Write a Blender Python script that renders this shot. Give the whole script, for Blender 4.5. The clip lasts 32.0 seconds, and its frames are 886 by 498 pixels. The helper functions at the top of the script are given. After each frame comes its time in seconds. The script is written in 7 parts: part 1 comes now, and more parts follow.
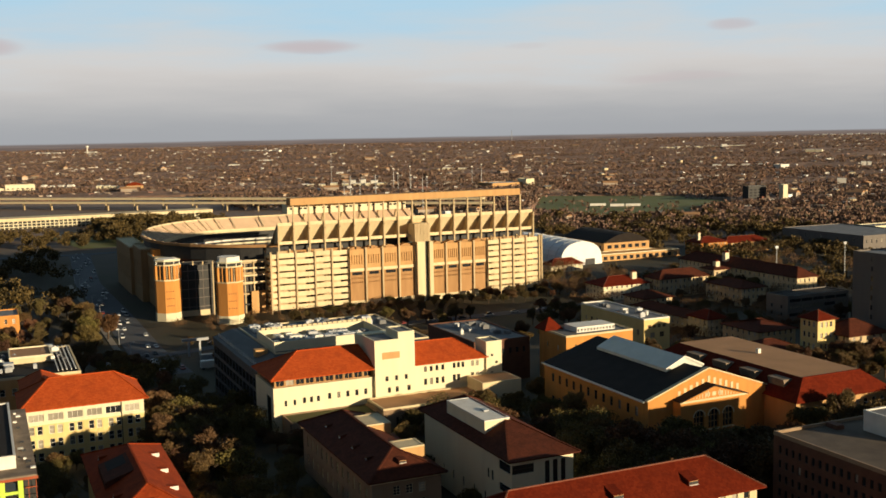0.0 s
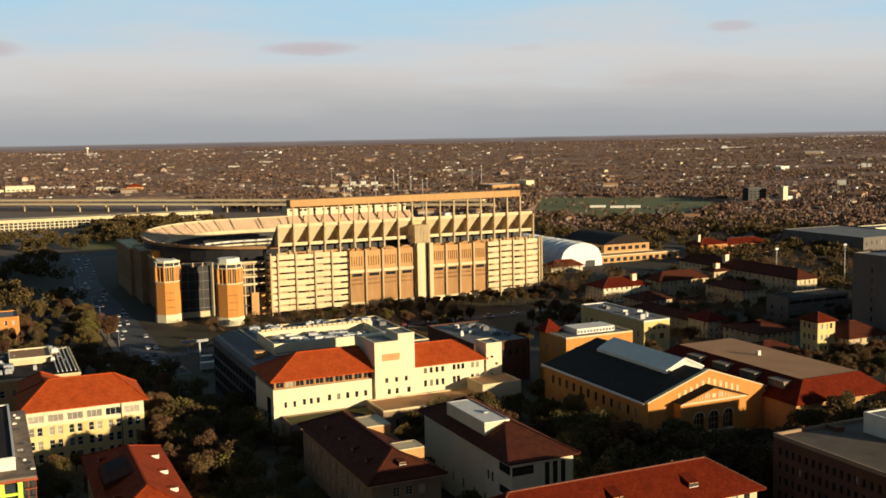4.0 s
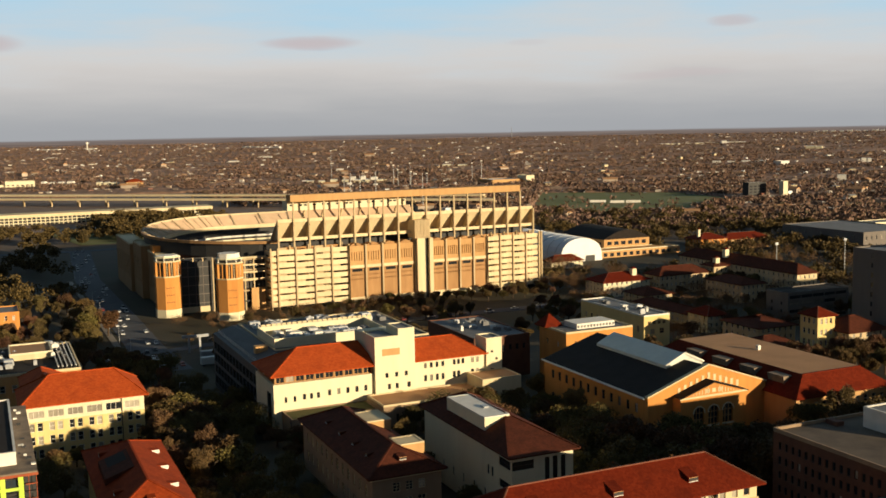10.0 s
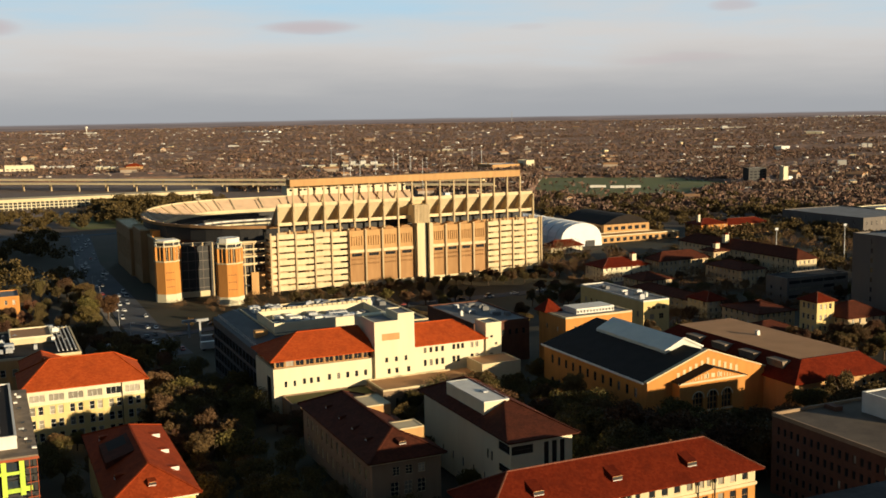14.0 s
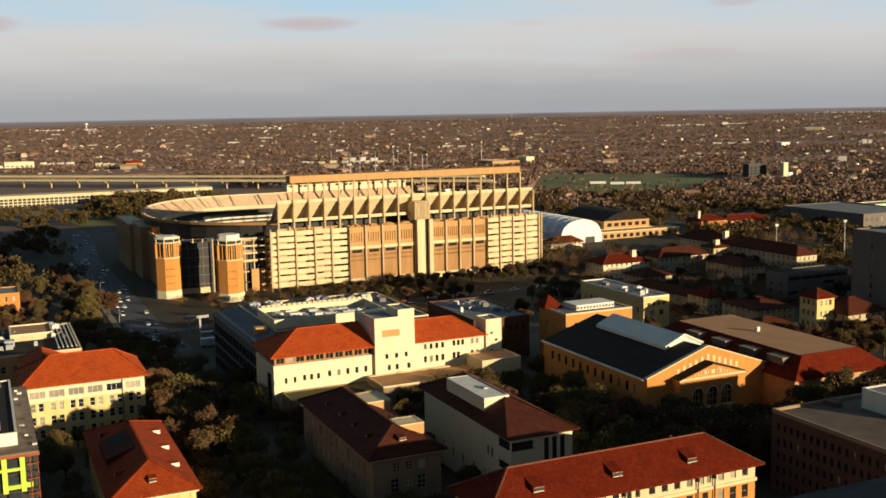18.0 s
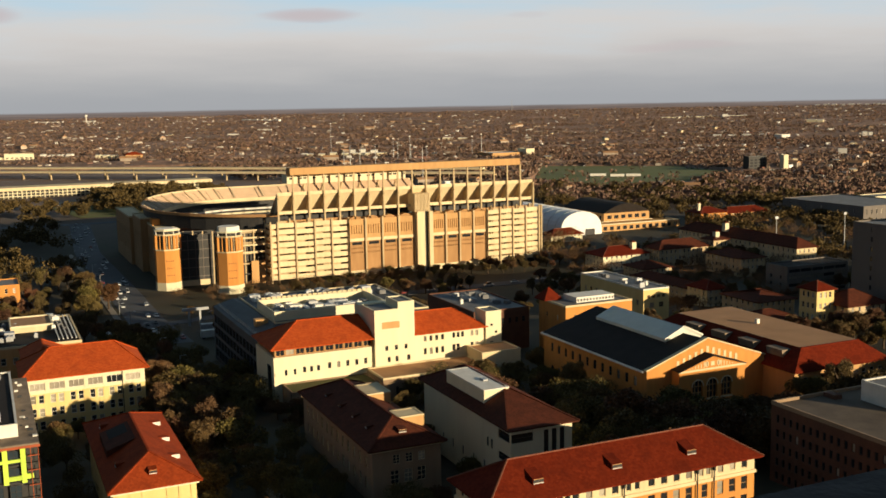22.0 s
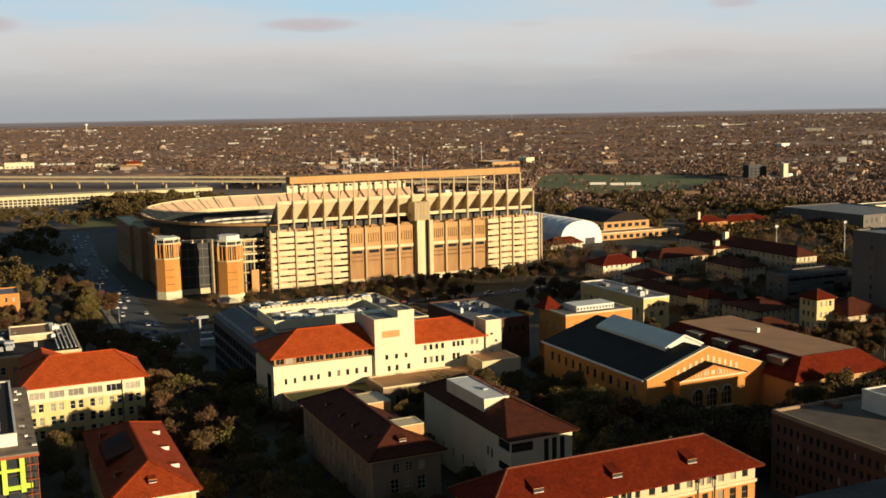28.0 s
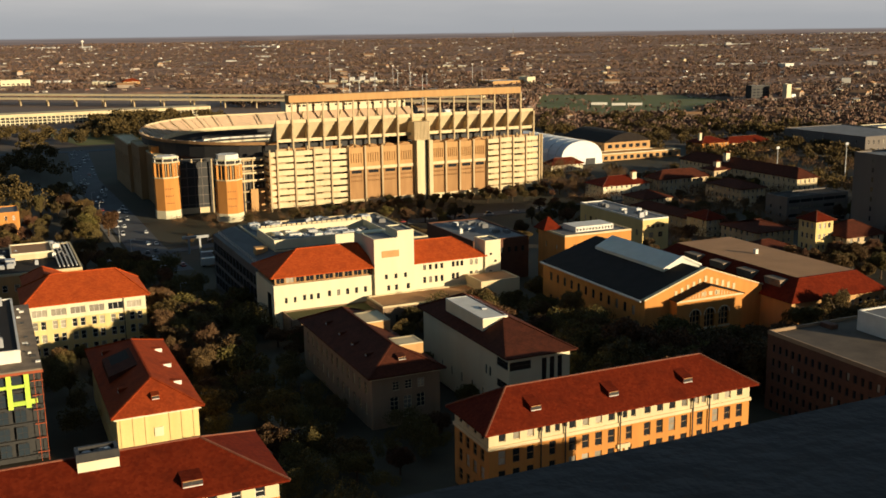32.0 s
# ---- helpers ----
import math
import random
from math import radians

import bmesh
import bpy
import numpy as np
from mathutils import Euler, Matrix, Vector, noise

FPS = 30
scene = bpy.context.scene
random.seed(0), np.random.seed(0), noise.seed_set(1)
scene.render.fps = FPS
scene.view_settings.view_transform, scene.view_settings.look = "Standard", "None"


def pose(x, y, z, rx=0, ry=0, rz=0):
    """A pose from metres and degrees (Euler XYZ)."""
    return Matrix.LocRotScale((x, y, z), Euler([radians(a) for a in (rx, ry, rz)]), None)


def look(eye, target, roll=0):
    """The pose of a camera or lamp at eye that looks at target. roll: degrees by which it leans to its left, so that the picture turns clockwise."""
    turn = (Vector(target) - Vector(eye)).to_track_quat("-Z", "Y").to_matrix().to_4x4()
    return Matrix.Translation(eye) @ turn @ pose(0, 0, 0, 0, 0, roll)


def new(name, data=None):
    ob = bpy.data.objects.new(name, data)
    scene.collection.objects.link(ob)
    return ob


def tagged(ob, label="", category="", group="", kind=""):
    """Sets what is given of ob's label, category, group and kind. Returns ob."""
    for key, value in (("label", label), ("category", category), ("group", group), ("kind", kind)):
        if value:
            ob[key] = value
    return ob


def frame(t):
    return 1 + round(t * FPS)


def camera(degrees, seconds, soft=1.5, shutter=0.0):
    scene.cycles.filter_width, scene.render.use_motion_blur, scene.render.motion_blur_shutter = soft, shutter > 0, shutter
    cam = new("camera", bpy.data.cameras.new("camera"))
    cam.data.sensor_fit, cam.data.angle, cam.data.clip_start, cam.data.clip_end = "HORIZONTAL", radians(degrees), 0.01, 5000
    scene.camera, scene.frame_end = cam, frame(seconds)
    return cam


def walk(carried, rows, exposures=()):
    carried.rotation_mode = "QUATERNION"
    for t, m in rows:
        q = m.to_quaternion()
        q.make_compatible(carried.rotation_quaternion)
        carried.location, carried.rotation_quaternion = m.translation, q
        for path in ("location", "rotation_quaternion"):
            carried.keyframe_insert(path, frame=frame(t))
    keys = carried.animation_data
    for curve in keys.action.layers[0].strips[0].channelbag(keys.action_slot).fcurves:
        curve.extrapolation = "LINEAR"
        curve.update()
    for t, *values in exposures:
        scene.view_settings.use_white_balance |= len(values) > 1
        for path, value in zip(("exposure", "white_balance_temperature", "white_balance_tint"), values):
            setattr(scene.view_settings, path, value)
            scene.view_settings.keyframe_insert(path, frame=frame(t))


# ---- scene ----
EYE = (0.0, 0.0, 101.0)
# seconds, then the three turns of the camera, which stands on the tower's gallery
PATH = [
    (0, 83.58, 1.12, -24.34), (0.5, 83.67, 1.12, -24.34), (1, 84.00, 1.13, -24.34), (1.5, 84.16, 1.16, -24.34),
    (2, 84.40, 1.17, -24.35), (2.5, 84.27, 1.15, -24.34), (3, 84.58, 1.13, -24.34), (3.5, 83.99, 1.10, -24.33),
    (5.5, 83.44, 1.08, -24.34), (6, 83.60, 1.09, -24.34), (6.5, 83.31, 1.13, -24.35), (7, 83.47, 1.07, -24.34),
    (7.5, 83.70, 1.10, -24.34), (8, 84.27, 1.10, -24.34), (8.5, 83.64, 1.06, -24.34), (9, 83.43, 1.12, -24.35),
    (9.5, 84.14, 1.15, -24.34), (10, 83.39, 1.12, -24.34), (10.5, 82.98, 1.11, -24.34), (11, 83.13, 1.07, -24.34),
    (11.5, 83.08, 1.12, -24.35), (12, 83.14, 1.06, -24.34), (12.5, 82.75, 1.05, -24.34), (13, 82.39, 1.05, -24.34),
    (13.5, 82.59, 1.07, -24.35), (14, 82.55, 1.04, -24.34), (14.5, 82.40, 1.04, -24.34), (16.5, 82.49, 1.04, -24.34),
    (17, 82.01, 1.04, -24.34), (17.5, 82.10, 1.04, -24.34), (18, 82.35, 1.07, -24.34), (18.5, 82.44, 1.01, -24.34),
    (19, 82.25, 1.04, -24.34), (19.5, 82.39, 1.04, -24.34), (20, 81.95, 1.02, -24.34), (20.5, 82.02, 1.04, -24.34),
    (21, 82.06, 1.05, -24.34), (21.5, 81.95, 1.02, -24.34), (22, 81.91, 1.04, -24.34), (22.5, 81.82, 1.04, -24.34),
    (23, 81.94, 1.00, -24.34), (23.5, 81.81, 1.02, -24.34), (24, 81.43, 1.01, -24.34), (24.5, 81.10, 1.03, -24.34),
    (26.5, 81.65, 1.01, -24.34), (27, 81.93, 0.97, -24.33), (27.5, 82.47, 1.04, -24.34), (28, 82.40, 1.05, -24.34),
    (28.5, 82.33, 1.05, -24.34), (29, 82.35, 1.04, -24.34), (29.5, 81.70, 0.97, -24.33), (30, 81.56, 0.99, -24.34),
    (30.5, 81.05, 1.00, -24.34), (31, 80.18, 0.89, -24.34), (31.5, 79.84, 0.92, -24.35), (32, 77.96, 0.80, -24.32),
]

cam = camera(46.6, 32.0, soft=1.65)
walk(cam, [(t, pose(*EYE, rx, ry, rz)) for t, rx, ry, rz in PATH])

# ---- light ----
SUN_EL, SUN_SOUTH = 9.1, 31.0          # degrees above the horizon, degrees from west towards south (x is south, y is east)
el, az = radians(SUN_EL), radians(SUN_SOUTH)
SUN_DIR = Vector((math.sin(az) * math.cos(el), -math.cos(az) * math.cos(el), math.sin(el)))
sun = new("sun", bpy.data.lights.new("sun", "SUN"))
sun.data.energy, sun.data.angle, sun.data.color = 5.0, radians(0.55), (1.0, 0.8, 0.51)
sun.matrix_world = look(SUN_DIR * 300, (0, 0, 0))

world = bpy.data.worlds.new("evening_sky")
scene.world = world
world.use_nodes = True
wn, wl = world.node_tree.nodes, world.node_tree.links
wn.clear()
SKY = 0.1
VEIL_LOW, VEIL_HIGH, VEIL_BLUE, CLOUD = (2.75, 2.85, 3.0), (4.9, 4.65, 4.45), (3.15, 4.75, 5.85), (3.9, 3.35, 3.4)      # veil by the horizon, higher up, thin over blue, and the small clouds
sky = wn.new("ShaderNodeTexSky")
sky.sky_type, sky.sun_disc = "NISHITA", False
sky.sun_elevation = el
sky.sun_rotation = math.atan2(SUN_DIR.x, SUN_DIR.y)
sky.altitude, sky.air_density, sky.dust_density, sky.ozone_density = 200, 1.0, 0.4, 3.0


def wnode(kind, **values):
    nd = wn.new("ShaderNode" + kind)
    for k, v in values.items():
        nd.inputs[int(k[1:])].default_value = v
    return nd


def wmath(op, a, b=None, c=None):
    nd = wn.new("ShaderNodeMath")
    nd.operation = op
    for k, v in enumerate((a, b, c)):
        if v is None:
            continue
        if isinstance(v, (int, float)):
            nd.inputs[k].default_value = v
        else:
            wl.new(v, nd.inputs[k])
    return nd.outputs[0]


def wmix(f, a, b):
    nd = wn.new("ShaderNodeMix")
    nd.data_type = "RGBA"
    wl.new(f, nd.inputs[0])
    for k, v in ((6, a), (7, b)):
        if isinstance(v, tuple):
            nd.inputs[k].default_value = (*v, 1)
        else:
            wl.new(v, nd.inputs[k])
    return nd.outputs[2]


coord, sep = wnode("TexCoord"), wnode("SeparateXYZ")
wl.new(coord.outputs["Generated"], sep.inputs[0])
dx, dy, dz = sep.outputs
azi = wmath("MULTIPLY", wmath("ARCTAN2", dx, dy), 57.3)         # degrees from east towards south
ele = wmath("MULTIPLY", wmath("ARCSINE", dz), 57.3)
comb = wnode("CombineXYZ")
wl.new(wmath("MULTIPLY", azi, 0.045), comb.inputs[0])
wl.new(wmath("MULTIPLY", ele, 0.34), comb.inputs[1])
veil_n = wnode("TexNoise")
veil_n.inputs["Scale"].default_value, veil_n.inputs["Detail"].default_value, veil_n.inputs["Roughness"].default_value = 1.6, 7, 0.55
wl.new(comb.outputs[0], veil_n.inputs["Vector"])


def wrange(v, a, b, c, d):
    nd = wn.new("ShaderNodeMapRange")
    nd.interpolation_type = "SMOOTHSTEP"
    wl.new(v, nd.inputs[0])
    for k, q in enumerate((a, b, c, d)):
        nd.inputs[k + 1].default_value = q
    return nd.outputs[0]


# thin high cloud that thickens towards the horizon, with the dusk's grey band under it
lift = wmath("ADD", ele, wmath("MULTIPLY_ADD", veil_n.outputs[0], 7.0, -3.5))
veil = wmath("MULTIPLY", wrange(ele, 8.0, 16.0, 0.96, 0.55), wrange(wmath("ADD", wmath("MULTIPLY", dy, 0.88), wmath("MULTIPLY", dx, 0.47)), 0.35, 0.86, 0.14, 1.0))      # veil faded outside the south-east to keep unseen sky from filling north walls
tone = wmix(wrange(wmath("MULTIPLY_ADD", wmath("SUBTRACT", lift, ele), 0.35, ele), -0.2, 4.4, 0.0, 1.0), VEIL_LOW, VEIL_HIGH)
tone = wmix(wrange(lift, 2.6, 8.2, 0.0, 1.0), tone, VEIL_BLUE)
# rest of the sky dimmed by hand so unlit sides stay dark
deep = wn.new("ShaderNodeMix")
deep.data_type, deep.blend_type = "RGBA", "MULTIPLY"
deep.inputs[0].default_value, deep.inputs[7].default_value = 1.0, (0.28, 0.24, 0.23, 1)
wl.new(sky.outputs[0], deep.inputs[6])
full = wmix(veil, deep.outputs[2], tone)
# a few small drifting clouds
for a_, e_, w_, h_, k_ in ((17.2, 4.85, 2.7, 0.36, 0.8), (0.6, 4.75, 1.9, 0.5, 0.75), (39.9, 5.4, 1.3, 0.32, 0.6), (37.2, 2.7, 3.4, 0.28, 0.4), (42.5, 7.6, 2.0, 0.3, 0.4), (29.0, 4.6, 1.2, 0.2, 0.2)):
    u = wmath("DIVIDE", wmath("SUBTRACT", azi, a_), w_)
    v = wmath("DIVIDE", wmath("SUBTRACT", wmath("MULTIPLY_ADD", veil_n.outputs[0], 0.9, ele), e_ + 0.45), h_)
    d2 = wmath("ADD", wmath("MULTIPLY", u, u), wmath("MULTIPLY", v, v))
    full = wmix(wmath("MULTIPLY", wrange(d2, 0.0, 1.4, 1.0, 0.0), k_), full, CLOUD)
# the last miles of the plain, a hazy brown backdrop under the horizon
comb2 = wnode("CombineXYZ")
wl.new(wmath("MULTIPLY", azi, 0.35), comb2.inputs[0])
wl.new(wmath("MULTIPLY", ele, 14.0), comb2.inputs[1])
land_n = wnode("TexNoise")
land_n.inputs["Scale"].default_value, land_n.inputs["Detail"].default_value = 1.0, 5
wl.new(comb2.outputs[0], land_n.inputs["Vector"])
land = wmix(wrange(land_n.outputs[0], 0.4, 0.62, 0.0, 1.0), (1.0, 0.74, 0.62), (1.45, 1.08, 0.88))
# land paled towards the horizon: haze put into its colour
land = wmix(wrange(ele, -0.5, -0.12, 0.0, 0.75), land, (1.65, 1.45, 1.42))
land = wmix(wrange(ele, -4.0, -0.8, 0.0, 1.0), (0.25, 0.19, 0.15), land)
edge = wmath("MULTIPLY_ADD", land_n.outputs[0], 0.06, wmath("MULTIPLY_ADD", azi, 0.0011, ele))
full = wmix(wrange(edge, -0.21, -0.09, 0.0, 1.0), land, full)
back = wn.new("ShaderNodeBackground")
back.inputs["Strength"].default_value = SKY
wout = wn.new("ShaderNodeOutputWorld")
wl.new(full, back.inputs["Color"])
wl.new(back.outputs[0], wout.inputs["Surface"])
scene.view_settings.exposure = 0.5

# ---- materials ----
def material(name, rough=0.8, metal=0.0):
    m = bpy.data.materials.new(name)
    m.use_nodes = True
    n = m.node_tree.nodes
    b = n["Principled BSDF"]
    b.inputs["Roughness"].default_value, b.inputs["Metallic"].default_value = rough, metal
    b.inputs["Specular IOR Level"].default_value = 0.25
    return m, n, m.node_tree.links, b


def surface(name, a, b_, scale=0.6, fine=8.0, rough=0.85, bump=0.15, metal=0.0, vary=0.12, streak=False):
    """Two tones mixed by large stains and fine grain, in metres; each object a little different."""
    m, n, l, b = material(name, rough, metal)
    co = n.new("ShaderNodeTexCoord")
    src = co.outputs["Object"]
    if streak:
        mp = n.new("ShaderNodeMapping")
        mp.inputs["Scale"].default_value = (1, 1, 0.18)
        l.new(src, mp.inputs[0])
        src = mp.outputs[0]
    big, small = n.new("ShaderNodeTexNoise"), n.new("ShaderNodeTexNoise")
    big.inputs["Scale"].default_value, small.inputs["Scale"].default_value = scale, fine
    big.inputs["Detail"].default_value, small.inputs["Detail"].default_value = 5, 3
    l.new(src, big.inputs[0])
    l.new(co.outputs["Object"], small.inputs[0])
    mix = n.new("ShaderNodeMix")
    mix.data_type = "RGBA"
    mix.inputs[6].default_value, mix.inputs[7].default_value = (*a, 1), (*b_, 1)
    add = n.new("ShaderNodeMath")
    add.operation = "MULTIPLY_ADD"
    l.new(small.outputs[0], add.inputs[0])
    add.inputs[1].default_value = 0.5
    ramp = n.new("ShaderNodeMapRange")
    ramp.inputs[1].default_value, ramp.inputs[2].default_value = 0.5, 1.0
    l.new(big.outputs[0], add.inputs[2])
    l.new(add.outputs[0], ramp.inputs[0])
    l.new(ramp.outputs[0], mix.inputs[0])
    info = n.new("ShaderNodeObjectInfo")
    hsv = n.new("ShaderNodeHueSaturation")
    mr = n.new("ShaderNodeMapRange")
    mr.inputs[3].default_value, mr.inputs[4].default_value = 1 - vary, 1 + vary
    l.new(info.outputs["Random"], mr.inputs[0])
    l.new(mr.outputs[0], hsv.inputs["Value"])
    l.new(mix.outputs[2], hsv.inputs["Color"])
    l.new(hsv.outputs[0], b.inputs["Base Color"])
    if bump:
        bp = n.new("ShaderNodeBump")
        bp.inputs["Strength"].default_value, bp.inputs["Distance"].default_value = bump, 0.1
        l.new(small.outputs[0], bp.inputs["Height"])
        l.new(bp.outputs[0], b.inputs["Normal"])
    return m


def tiled(name, a, b_, dark):
    """Barrel clay tiles: rows that run down the slope, mottled tile by tile."""
    m, n, l, b = material(name, 0.85)
    b.inputs["Specular IOR Level"].default_value = 0.06
    co = n.new("ShaderNodeTexCoord")
    vor = n.new("ShaderNodeTexVoronoi")
    vor.inputs["Scale"].default_value = 2.2
    noi = n.new("ShaderNodeTexNoise")
    noi.inputs["Scale"].default_value, noi.inputs["Detail"].default_value = 0.35, 6
    l.new(co.outputs["Object"], vor.inputs["Vector"])
    l.new(co.outputs["Object"], noi.inputs["Vector"])
    sep = n.new("ShaderNodeSeparateColor")
    l.new(vor.outputs["Color"], sep.inputs[0])
    m1, m2 = n.new("ShaderNodeMix"), n.new("ShaderNodeMix")
    m1.data_type = m2.data_type = "RGBA"
    m1.inputs[6].default_value, m1.inputs[7].default_value = (*a, 1), (*b_, 1)
    l.new(sep.outputs[0], m1.inputs[0])
    mr = n.new("ShaderNodeMapRange")
    mr.inputs[1].default_value, mr.inputs[2].default_value = 0.45, 0.75
    mr.inputs[4].default_value = 0.6
    l.new(noi.outputs[0], mr.inputs[0])
    l.new(mr.outputs[0], m2.inputs[0])
    l.new(m1.outputs[2], m2.inputs[6])
    m2.inputs[7].default_value = (*dark, 1)
    l.new(m2.outputs[2], b.inputs["Base Color"])
    bp = n.new("ShaderNodeBump")
    bp.inputs["Strength"].default_value, bp.inputs["Distance"].default_value = 0.22, 0.06
    l.new(vor.outputs["Distance"], bp.inputs["Height"])
    l.new(bp.outputs[0], b.inputs["Normal"])
    return m


MAT = {}
MAT["tile"] = tiled("clay_tile", (0.105, 0.012, 0.004), (0.15, 0.02, 0.0065), (0.065, 0.009, 0.004))
MAT["tile_new"] = tiled("bright_clay_tile", (0.37, 0.058, 0.013), (0.48, 0.088, 0.02), (0.25, 0.042, 0.012))
MAT["tile_mid"] = tiled("red_clay_tile", (0.22, 0.033, 0.009), (0.30, 0.05, 0.013), (0.14, 0.024, 0.009))
# darker clay tile: shade put into the colour of unlit roofs
MAT["tile_shade"] = tiled("shaded_clay_tile", (0.072, 0.022, 0.013), (0.105, 0.031, 0.017), (0.042, 0.016, 0.010))
MAT["gravel"] = surface("dull_brown_gravel", (0.15, 0.115, 0.085), (0.09, 0.07, 0.055), 0.25, 3, 0.95, vary=0.03)
MAT["cap"] = surface("mortared_ridge_tile", (0.22, 0.085, 0.05), (0.15, 0.045, 0.025), 1.2, 6, 0.85, vary=0.05)
MAT["lime"] = surface("pale_limestone", (0.70, 0.58, 0.36), (0.58, 0.46, 0.28), 0.3, 6, 0.85, streak=True, vary=0.03)
MAT["yellow"] = surface("yellow_brick", (0.74, 0.58, 0.26), (0.64, 0.48, 0.20), 0.3, 6, 0.85, streak=True, vary=0.03)
MAT["roofdeck"] = surface("stained_roof_deck", (0.30, 0.23, 0.165), (0.15, 0.115, 0.085), 0.3, 2.5, 0.9, vary=0.03)
MAT["cream"] = surface("cream_limestone", (0.75, 0.68, 0.475), (0.67, 0.595, 0.41), 0.3, 6, 0.85, streak=True, vary=0.03)
MAT["white"] = surface("white_coping", (0.78, 0.75, 0.68), (0.66, 0.63, 0.56), 0.5, 6, 0.7, vary=0.04)
MAT["brick"] = surface("orange_brick", (0.60, 0.268, 0.07), (0.49, 0.21, 0.055), 0.5, 9, 0.9, streak=True, vary=0.05)
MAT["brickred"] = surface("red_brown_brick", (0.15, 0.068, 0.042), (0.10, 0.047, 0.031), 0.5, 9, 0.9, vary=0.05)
MAT["tan"] = surface("tan_brick", (0.56, 0.33, 0.14), (0.45, 0.26, 0.11), 0.4, 8, 0.9, streak=True, vary=0.04)
# darker copy of the concrete; cream halls out of the sun take it too
MAT["concrete"] = surface("dimmer_concrete", (0.58, 0.45, 0.275), (0.43, 0.325, 0.19), 0.25, 5, 0.9, streak=True, vary=0.06)
# grey render; also darkens a hall whose walls lie in shade
MAT["greywall"] = surface("grey_shaded_render", (0.20, 0.175, 0.155), (0.15, 0.13, 0.115), 0.2, 4, 0.9, streak=True, vary=0.03)
# paler copy of the concrete, with sunlight put into its colour
MAT["concrete_lit"] = surface("lit_concrete", (0.74, 0.61, 0.385), (0.61, 0.49, 0.30), 0.25, 5, 0.9, streak=True, vary=0.05)
MAT["brown_panel"] = surface("brown_brick_panel", (0.43, 0.245, 0.108), (0.33, 0.18, 0.078), 0.4, 8, 0.9, streak=True, vary=0.06)
MAT["darkroof"] = surface("dark_standing_roof", (0.017, 0.013, 0.011), (0.026, 0.020, 0.017), 0.3, 4, 0.95, vary=0.05)
MAT["grayroof"] = surface("grey_membrane_roof", (0.22, 0.22, 0.22), (0.13, 0.13, 0.135), 0.15, 2, 0.8, vary=0.08)
MAT["brownroof"] = surface("brown_gravel_roof", (0.48, 0.27, 0.135), (0.36, 0.20, 0.10), 0.12, 3, 0.9, vary=0.05)
MAT["metal"] = surface("grey_metal", (0.45, 0.46, 0.47), (0.3, 0.31, 0.32), 0.8, 10, 0.5, 0.05, 0.3)
# near-black for steel, rubber and glass, and for sheets that paint shade
MAT["dark"] = surface("dark_steel_and_shade", (0.03, 0.03, 0.032), (0.05, 0.048, 0.045), 1, 8, 0.6, 0.05)
MAT["asphalt"] = surface("asphalt", (0.095, 0.10, 0.11), (0.065, 0.068, 0.076), 0.08, 3, 0.9, 0.1, vary=0.0)
MAT["paving"] = surface("pale_paving", (0.30, 0.27, 0.22), (0.22, 0.19, 0.155), 0.15, 3, 0.9, 0.1, vary=0.0)
MAT["grass"] = surface("dry_grass", (0.055, 0.07, 0.022), (0.09, 0.07, 0.03), 0.05, 1.5, 0.95, 0.2, vary=0.0)
MAT["seat"] = surface("aluminium_benches", (0.55, 0.40, 0.27), (0.46, 0.33, 0.22), 0.2, 3, 0.7, 0.1, vary=0.05)
MAT["redstuff"] = surface("burnt_orange_paint", (0.42, 0.10, 0.04), (0.33, 0.08, 0.035), 0.4, 5, 0.8)
MAT["tent"] = surface("white_membrane", (0.78, 0.78, 0.78), (0.7, 0.7, 0.7), 0.2, 3, 0.6, 0.03, vary=0.02)
MAT["dark_stone"] = surface("dark_grey_stone", (0.045, 0.046, 0.052), (0.03, 0.03, 0.035), 3, 20, 0.9)
# brown stone with shade put into its colour, for walls out of sun
MAT["brown_stone_shaded"] = surface("brown_stone_shaded", (0.33, 0.23, 0.145), (0.24, 0.165, 0.105), 0.4, 8, 0.9, streak=True, vary=0.04)


def banded(name, tones):
    """Woods, clearings and streets of the plain, in bands some hundred metres long."""
    m, n, l, b = material(name, 0.95)
    co, mp = n.new("ShaderNodeTexCoord"), n.new("ShaderNodeMapping")
    mp.inputs["Rotation"].default_value, mp.inputs["Scale"].default_value = (0, 0, radians(24)), (0.35, 1.6, 1.0)
    l.new(co.outputs["Object"], mp.inputs[0])
    col = None
    for k, (sc, lo, hi) in enumerate(((0.006, 0.45, 0.62), (0.03, 0.5, 0.68), (0.11, 0.5, 0.7))):
        nz, rg, mx = n.new("ShaderNodeTexNoise"), n.new("ShaderNodeMapRange"), n.new("ShaderNodeMix")
        nz.inputs["Scale"].default_value, nz.inputs["Detail"].default_value = sc, 4
        l.new(mp.outputs[0], nz.inputs[0])
        rg.inputs[1].default_value, rg.inputs[2].default_value, rg.inputs[4].default_value = lo, hi, (1.0, 0.8, 0.75)[k]
        l.new(nz.outputs[0], rg.inputs[0])
        mx.data_type = "RGBA"
        l.new(rg.outputs[0], mx.inputs[0])
        if col is None:
            mx.inputs[6].default_value = (*tones[0], 1)
        else:
            l.new(col, mx.inputs[6])
        mx.inputs[7].default_value = (*tones[k + 1], 1)
        col = mx.outputs[2]
    l.new(col, b.inputs["Base Color"])
    return m


